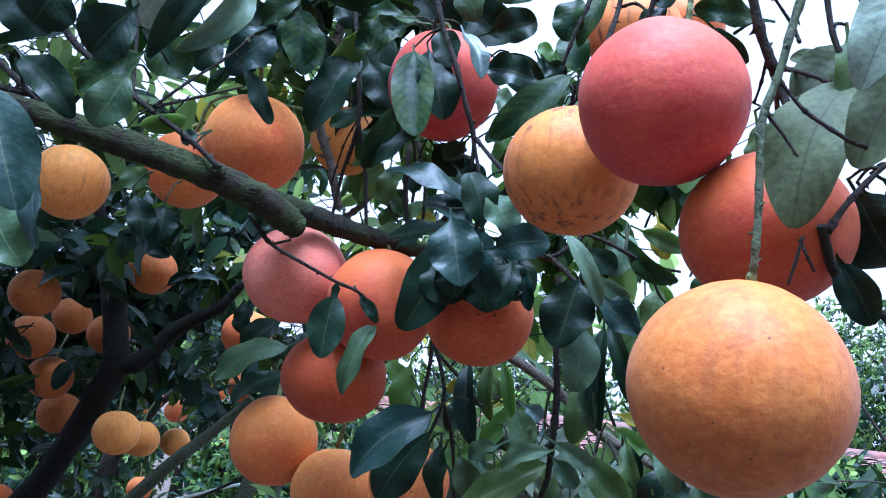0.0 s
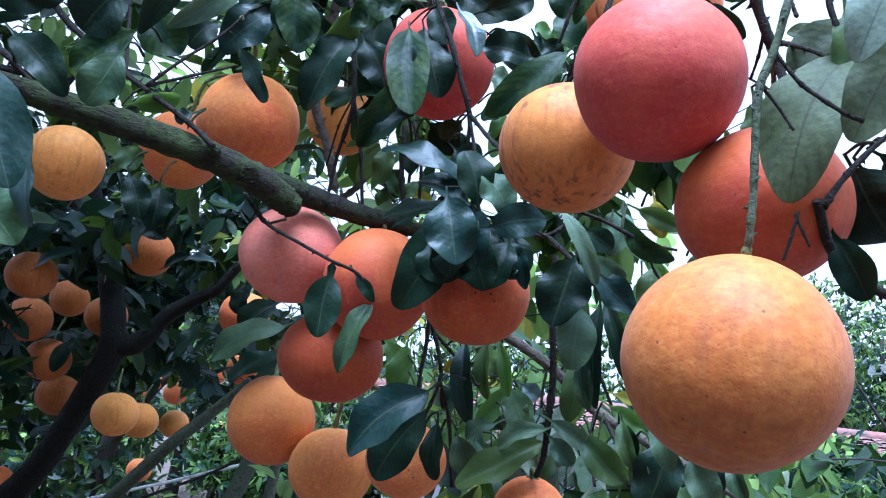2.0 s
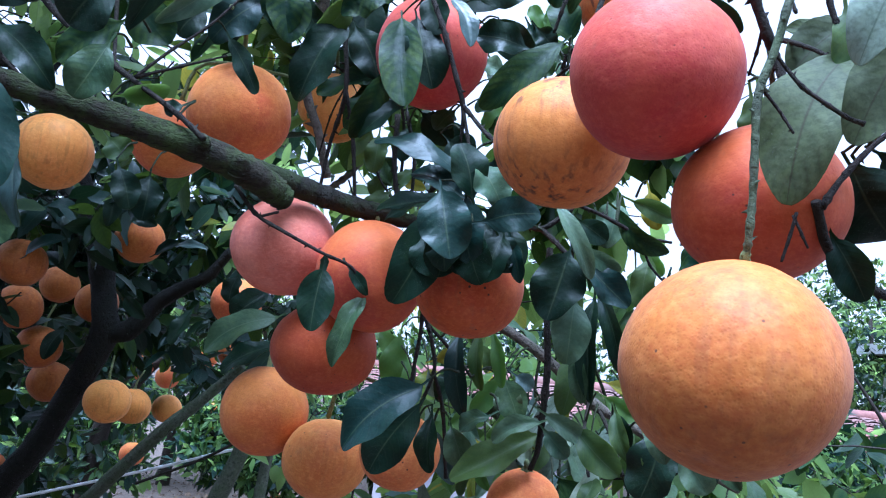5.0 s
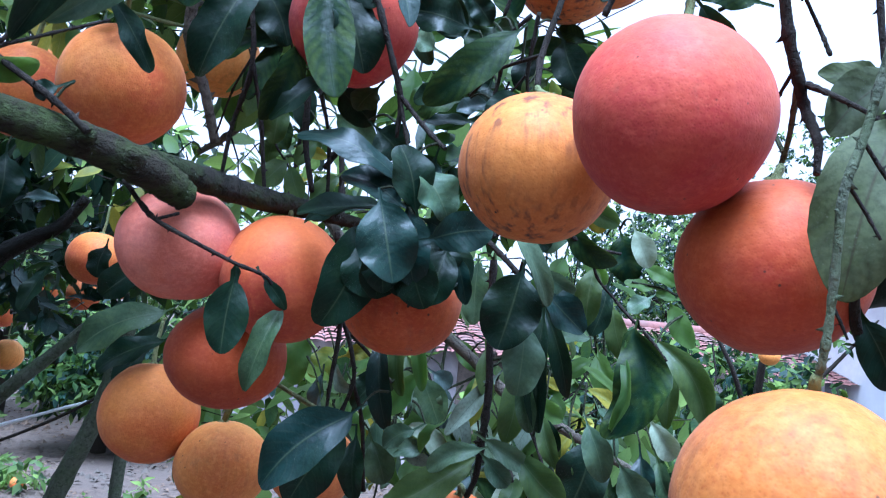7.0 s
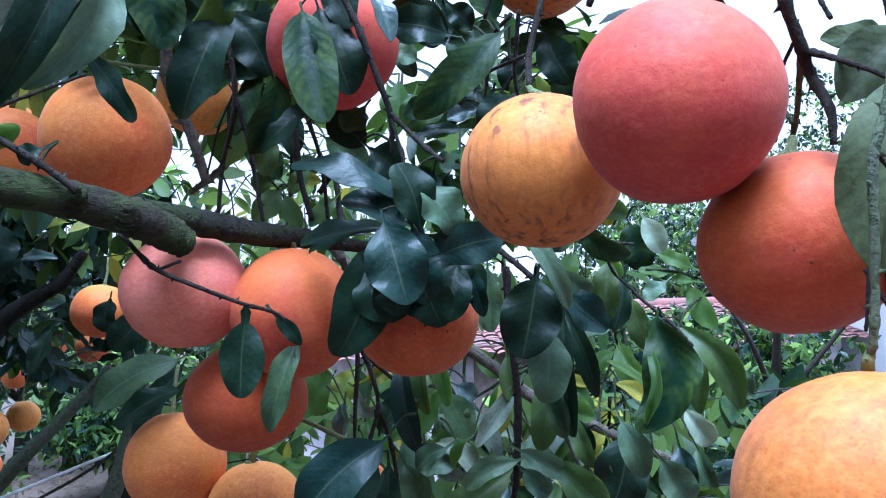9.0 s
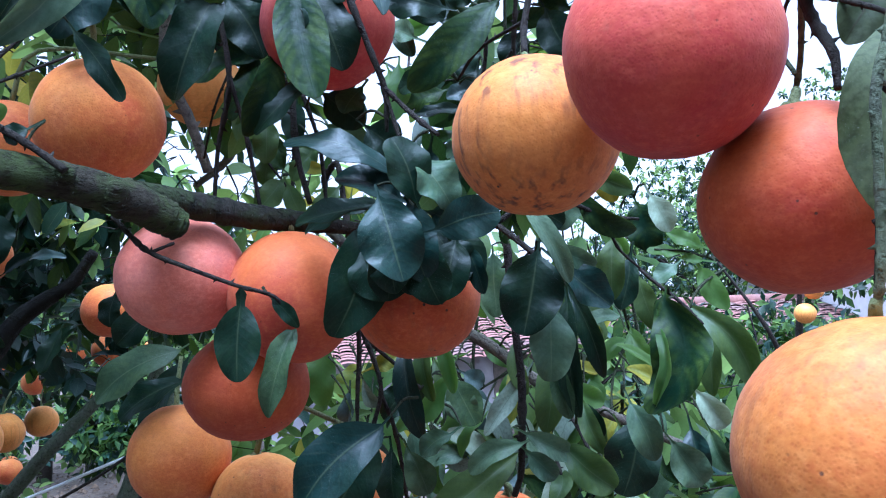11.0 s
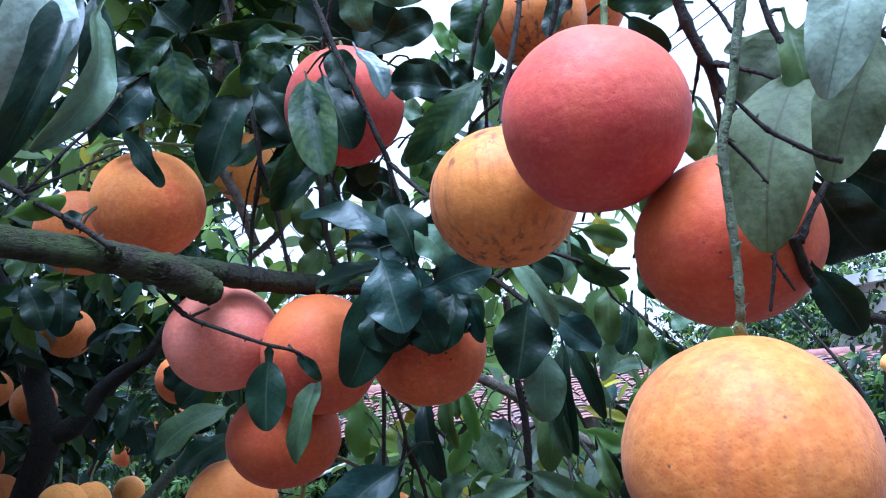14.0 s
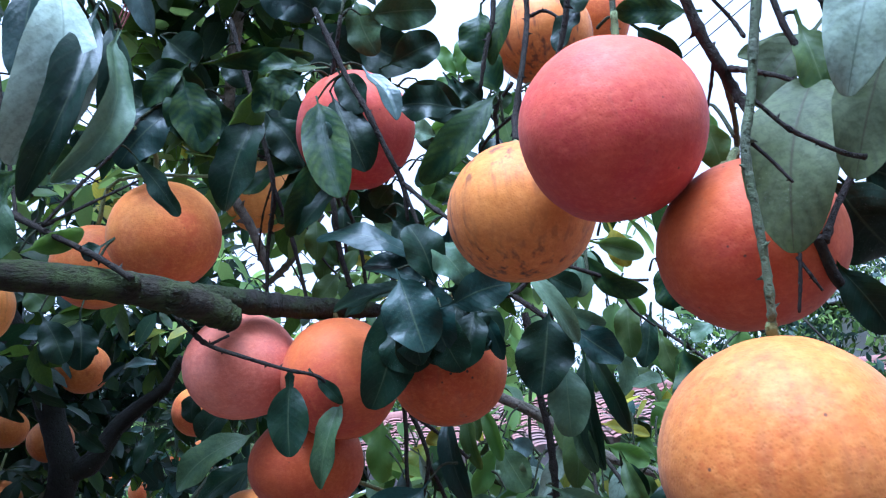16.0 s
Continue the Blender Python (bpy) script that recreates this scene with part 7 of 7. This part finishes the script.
spray_foliage("foliage", tree, [((0.72, 1.75, 1.46), (0.30, 0.35, 0.22), 13)], {'veined': 4, 'dark': 2, 'blue': 2, 'olive': 2.5, 'yellow': 0.5}, 14, size=(0.055, 0.10), label="deep green leaf sprays low on the tree")


spray_foliage("foliage", tree, [((-1.091, 1.900, 2.448), (0.14, 0.10, 0.08), 5), ((-0.811, 2.000, 2.408), (0.10, 0.10, 0.06), 3), ((-1.215, 2.300, 2.556), (0.14, 0.10, 0.08), 4), ((-1.0, 3.2, 2.62), (0.7, 0.4, 0.34), 70), ((-0.5, 2.9, 2.75), (0.5, 0.4, 0.35), 24), ((-0.15, 3.4, 2.35), (0.45, 0.4, 0.28), 22), ((-0.75, 2.6, 2.28), (0.4, 0.25, 0.16), 26)],
              {'veined': 4, 'fresh': 3, 'dark': 2.5, 'olive': 1, 'yellow': 0.25}, 15, size=(0.06, 0.10), label="thin leaf sprays high against the sky")


def other_tree(at, trunk_pts, radii, limbs, blobs, kinds, seed, size, label, rows=4, wood=None):
    t = empty("pomelo_tree", at)
    tagged(t, label, "tree", "trees of the orchard")
    v, f = tube_data(trunk_pts, radii, 14, 7, 0.06, 0.1, seed)
    link_mesh("trunk", v, f, wood or bark_dark, t)
    for pts, rad in limbs:
        v, f = tube_data(pts, rad, 10, 6, 0.06, 0.1, seed + 3)
        link_mesh("limb", v, f, wood or bark_dark, t)
    spray_foliage("crown", t, blobs, kinds, seed, size, rows=rows, stems=rows > 2)
    return t


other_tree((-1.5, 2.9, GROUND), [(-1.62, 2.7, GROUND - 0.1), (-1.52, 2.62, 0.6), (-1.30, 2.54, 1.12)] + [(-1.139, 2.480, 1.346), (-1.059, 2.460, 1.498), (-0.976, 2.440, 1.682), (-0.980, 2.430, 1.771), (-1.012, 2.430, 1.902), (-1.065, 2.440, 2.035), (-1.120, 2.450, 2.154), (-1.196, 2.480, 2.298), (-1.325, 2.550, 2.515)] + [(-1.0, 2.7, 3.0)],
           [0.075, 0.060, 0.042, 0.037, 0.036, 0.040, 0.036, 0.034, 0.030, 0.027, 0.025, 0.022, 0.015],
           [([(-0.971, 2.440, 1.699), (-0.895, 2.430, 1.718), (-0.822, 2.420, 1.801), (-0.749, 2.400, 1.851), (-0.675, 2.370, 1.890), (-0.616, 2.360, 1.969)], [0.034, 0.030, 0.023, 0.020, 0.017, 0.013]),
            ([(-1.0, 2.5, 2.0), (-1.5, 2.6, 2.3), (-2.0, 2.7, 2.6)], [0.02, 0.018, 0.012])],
           # masses above z 3 and the one at x -1.62: unseen, added to block light
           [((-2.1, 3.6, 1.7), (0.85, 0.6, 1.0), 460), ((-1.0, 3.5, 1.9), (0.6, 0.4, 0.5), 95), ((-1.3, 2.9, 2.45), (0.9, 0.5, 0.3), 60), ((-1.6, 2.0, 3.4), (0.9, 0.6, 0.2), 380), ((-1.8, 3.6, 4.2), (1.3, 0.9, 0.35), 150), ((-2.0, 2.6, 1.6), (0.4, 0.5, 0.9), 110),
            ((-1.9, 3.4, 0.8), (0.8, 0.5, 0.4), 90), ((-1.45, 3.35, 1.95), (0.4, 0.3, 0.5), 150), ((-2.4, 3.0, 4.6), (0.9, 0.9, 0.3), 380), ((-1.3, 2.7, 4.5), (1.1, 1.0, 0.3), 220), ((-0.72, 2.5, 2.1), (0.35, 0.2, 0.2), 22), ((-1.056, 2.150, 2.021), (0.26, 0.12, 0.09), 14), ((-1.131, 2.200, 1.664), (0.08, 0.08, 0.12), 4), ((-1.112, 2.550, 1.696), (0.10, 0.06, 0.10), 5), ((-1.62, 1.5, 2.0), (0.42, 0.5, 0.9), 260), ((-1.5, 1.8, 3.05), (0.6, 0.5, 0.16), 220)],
           {'dark': 5, 'blue': 4, 'veined': 1.6}, 21, (0.07, 0.11), "dark dense pomelo tree behind hanging with fruit", wood=bark_shaded)

# slim tree with pale stems, standing in the gap
other_tree((-0.95, 2.9, GROUND), [(-1.0, 2.95, GROUND - 0.1), (-0.92, 2.9, 0.5)] + [(-0.770, 2.862, 0.934), (-0.705, 2.841, 1.131), (-0.618, 2.815, 1.348), (-0.570, 2.798, 1.544), (-0.547, 2.788, 1.651)], [0.05, 0.045, 0.034, 0.03, 0.027, 0.025, 0.02],
           [([(-1.164, 2.926, 1.102), (-0.919, 2.869, 1.370), (-0.825, 2.898, 1.469), (-0.727, 2.926, 1.573), (-0.671, 2.913, 1.632)], [0.024, 0.022, 0.02, 0.018, 0.015]), ([(-0.569, 2.928, 0.921), (-0.555, 2.912, 1.211), (-0.539, 2.901, 1.393), (-0.540, 2.893, 1.574)], [0.02, 0.02, 0.018, 0.016])],
           [((-0.45, 2.9, 1.95), (0.4, 0.3, 0.25), 30)], {'dark': 3, 'veined': 2}, 33, (0.07, 0.11), "slim pomelo tree with pale smooth stems", wood=bark_pale)
other_tree((-2.4, 6.0, GROUND), [(-2.4, 6.0, GROUND - 0.1), (-2.35, 5.9, 0.6), (-2.2, 5.8, 1.6), (-2.1, 5.8, 2.6)], [0.08, 0.065, 0.05, 0.02],
           [([(-2.3, 5.9, 1.0), (-1.9, 5.5, 1.45), (-1.55, 5.0, 1.62), (-1.45, 4.6, 1.62), (-1.2, 3.8, 1.55)], [0.03, 0.025, 0.02, 0.014, 0.006]), ([(-2.3, 5.9, 1.3), (-2.0, 6.3, 1.6), (-1.7, 6.0, 1.72)], [0.03, 0.02, 0.01])],
           [((-2.3, 6.2, 1.9), (0.9, 0.7, 0.8), 260), ((-1.7, 5.6, 2.0), (0.5, 0.5, 0.35), 90), ((-2.6, 6.0, 0.8), (0.7, 0.6, 0.5), 110), ((-1.5, 4.6, 1.75), (0.3, 0.4, 0.12), 25)],
           {'dark': 3, 'blue': 3, 'veined': 3, 'fresh': 1.2}, 35, (0.07, 0.11), "leafy pomelo tree with small fruit further off")
other_tree((3.1, 5.4, GROUND), [(3.1, 5.4, GROUND - 0.1), (3.1, 5.35, 0.5), (3.0, 5.1, 1.3), (2.95, 4.95, 1.85)], [0.05, 0.04, 0.03, 0.01],
           [([(3.05, 5.2, 1.0), (2.8, 5.1, 1.5), (2.5, 5.2, 2.0)], [0.02, 0.015, 0.006]), ([(3.05, 5.2, 1.0), (3.4, 5.0, 1.5), (3.7, 4.9, 1.9)], [0.02, 0.015, 0.006])],
           [((2.7, 5.5, 1.0), (0.7, 0.5, 0.35), 60), ((3.4, 5.3, 1.9), (0.5, 0.4, 0.3), 40)],
           {'dark': 3, 'veined': 3, 'fresh': 1.5}, 36, (0.06, 0.09), "small sparse pomelo tree near the shed")
# unseen trees added behind and beside the eye to block low sky light
for x, y, h in ((-4.2, -4.8, 5.6), (-2.9, -2.6, 4.4), (0.2, -3.6, 5.4), (3.4, -3.6, 5.2), (2.0, -5.4, 6.0), (-1.6, -4.4, 5.8), (-5.4, -0.6, 3.2), (-3.0, 0.8, 3.3), (6.2, -0.6, 3.0), (5.4, 3.4, 2.8)):
    other_tree((x, y, GROUND), [(x, y, GROUND - 0.1), (x, y, GROUND + h * 0.4), (x + 0.1, y, GROUND + h * 0.8)], [0.10, 0.07, 0.03],
               [([(x, y, GROUND + h * 0.3), (x + q * 0.7, y, GROUND + h * 0.5), (x + q * 1.3, y, GROUND + h * 0.6)], [0.05, 0.035, 0.015]) for q in (-1, 1)],
               [((x, y, GROUND + h * 0.55), (1.6, 1.2, h * 0.42), 600), ((x, y, GROUND + h * 0.3), (1.8, 1.0, h * 0.25), 250)],
               {'dark': 4, 'veined': 3, 'fresh': 1}, int(x * 10 + 200), (0.12, 0.18), "dense pomelo tree added out of view to screen the sky", 2)


def cord(name, pts, r, mat, label, cat):
    v, f = tube_data(pts, [r] * len(pts), 8, 6, 0.02)
    tagged(link_mesh(name, v, f, mat), label, cat)


cord("cord", [(-1.429, 3.025, 1.089), (-1.008, 3.198, 1.214), (-0.774, 3.253, 1.293), (-0.521, 3.306, 1.365), (-0.087, 3.373, 1.509)], 0.006, cord_white, "thin white cord strung between the trees", "cord")
cord("stick", [(-0.934, 2.777, 1.225), (-0.742, 2.839, 1.318), (-0.611, 2.913, 1.404), (-0.521, 2.995, 1.474)], 0.005, bark_dark, "thin dark dead stick leaning across", "stick")


def litter():
    """Fallen leaves and clods on the soil."""
    rng = np.random.default_rng(77)
    V, FA = [], []
    for _ in range(11000):
        r = 2.5 + 10.5 * rng.random() ** 0.8
        a = rng.uniform(-0.62, 0.75)
        x, y = r * math.sin(a), r * math.cos(a)
        o = len(V)
        z = ground_height(x, y)
        w = rng.uniform(0, 6.28)
        c, s = math.cos(w), math.sin(w)
        if rng.random() < 0.6:
            ln, wd, up = rng.uniform(0.05, 0.10), rng.uniform(0.02, 0.045), rng.uniform(0.004, 0.03)
            for px, py, pz in ((-ln / 2, 0, 0.0), (0, -wd / 2, up), (ln / 2, 0, 0.004), (0, wd / 2, up), (0, 0, up * 0.5)):
                V.append((x + px * c - py * s, y + px * s + py * c, z + 0.004 + pz))
            FA += [(o, o + 1, o + 4), (o + 1, o + 2, o + 4), (o + 2, o + 3, o + 4), (o + 3, o, o + 4)]
        else:
            q = rng.uniform(0.012, 0.045)
            for px, py, pz in ((-1, -0.8, -0.3), (1, -0.9, -0.3), (0.9, 1, -0.3), (-0.8, 0.9, -0.3), (0.1, 0.1, 0.9)):
                V.append((x + q * (px * c - py * s), y + q * (px * s + py * c), z + q * pz))
            FA += [(o, o + 1, o + 4), (o + 1, o + 2, o + 4), (o + 2, o + 3, o + 4), (o + 3, o, o + 4)]
    ob = link_mesh("leaf_litter", V, FA, litter_brown, smooth=False)
    tagged(ob, "dry brown fallen leaves and clods on bare soil", "leaf litter", kind="stuff")


litter()
cord("power_line", [(2.71, 18.47, 6.34), (6.17, 15.91, 8.25), (7.42, 14.69, 8.95), (10.37, 12.20, 10.60)], 0.012, cord_black, "thin black power line against the white sky", "cable")
cord("power_line", [(2.67, 18.53, 6.02), (6.26, 15.94, 8.04), (7.57, 14.72, 8.76), (10.34, 12.26, 10.31)], 0.012, cord_black, "thin black power line against the white sky", "cable")
weeds = empty("weeds", (-2.7, 9.0, GROUND))
tagged(weeds, "bright green weeds growing on the bare soil", "weeds", kind="stuff")
spray_foliage("foliage", weeds, [((-2.5, 8.3, GROUND + 0.12), (0.5, 0.4, 0.14), 45), ((-1.2, 7.6, GROUND + 0.08), (0.5, 0.4, 0.1), 20), ((-3.6, 7.2, GROUND + 0.1), (0.6, 0.5, 0.12), 30)], {'fresh': 4, 'veined': 1}, 51, size=(0.08, 0.14), rows=2, stems=False)

rng_far = np.random.default_rng(5)
for x, y, h in ((-6.5, 9.5, 3.4), (-3.6, 11.5, 3.2), (-2.0, 9.8, 1.7), (-3.9, 9.2, 1.9), (-0.6, 10.5, 2.0), (-4.2, 7.0, 3.0), (-1.4, 14.5, 3.4), (1.6, 15.5, 3.8), (6.9, 13.2, 4.6), (5.4, 18.5, 2.6), (8.6, 17.5, 5.6), (11.8, 16.0, 7.2), (14.5, 14.5, 6.4), (4.2, 7.2, 2.1), (2.75, 7.6, 2.15), (3.7, 8.3, 2.05), (2.2, 5.6, 1.5), (-9.5, 13.0, 4.2), (16.5, 12.0, 4.6)):
    w = rng_far.uniform(1.2, 1.7) * (0.6 if h < 2.5 else 1.7 if y > 13 else 1.0)
    many = 2 if y > 13 else 1
    other_tree((x, y, GROUND), [(x, y, GROUND - 0.1), (x + 0.05, y, GROUND + h * 0.3), (x - 0.05, y + 0.1, GROUND + h * 0.75)], [0.10, 0.07, 0.03],
               [([(x, y, GROUND + h * 0.3), (x + sx * 0.4 * w, y - 0.2, GROUND + h * 0.5), (x + sx * 0.8 * w, y - 0.3, GROUND + h * 0.65)], [0.05, 0.035, 0.015]) for sx in (-1, 1)],
               [((x, y, GROUND + h * 0.62), (w, w, h * 0.36), 420 * many), ((x + 0.4 * w, y - 0.3 * w, GROUND + h * 0.45), (0.8 * w, 0.7 * w, h * 0.25), 170 * many), ((x - 0.5 * w, y - 0.2, GROUND + h * 0.5), (0.7 * w, 0.7 * w, h * 0.25), 170 * many)],
               {'dark': 1, 'veined': 3, 'fresh': 2.2, 'blue': 2.0}, int(rng_far.integers(1000)), (0.10, 0.15), "leafy green orchard tree in the distance", 2)
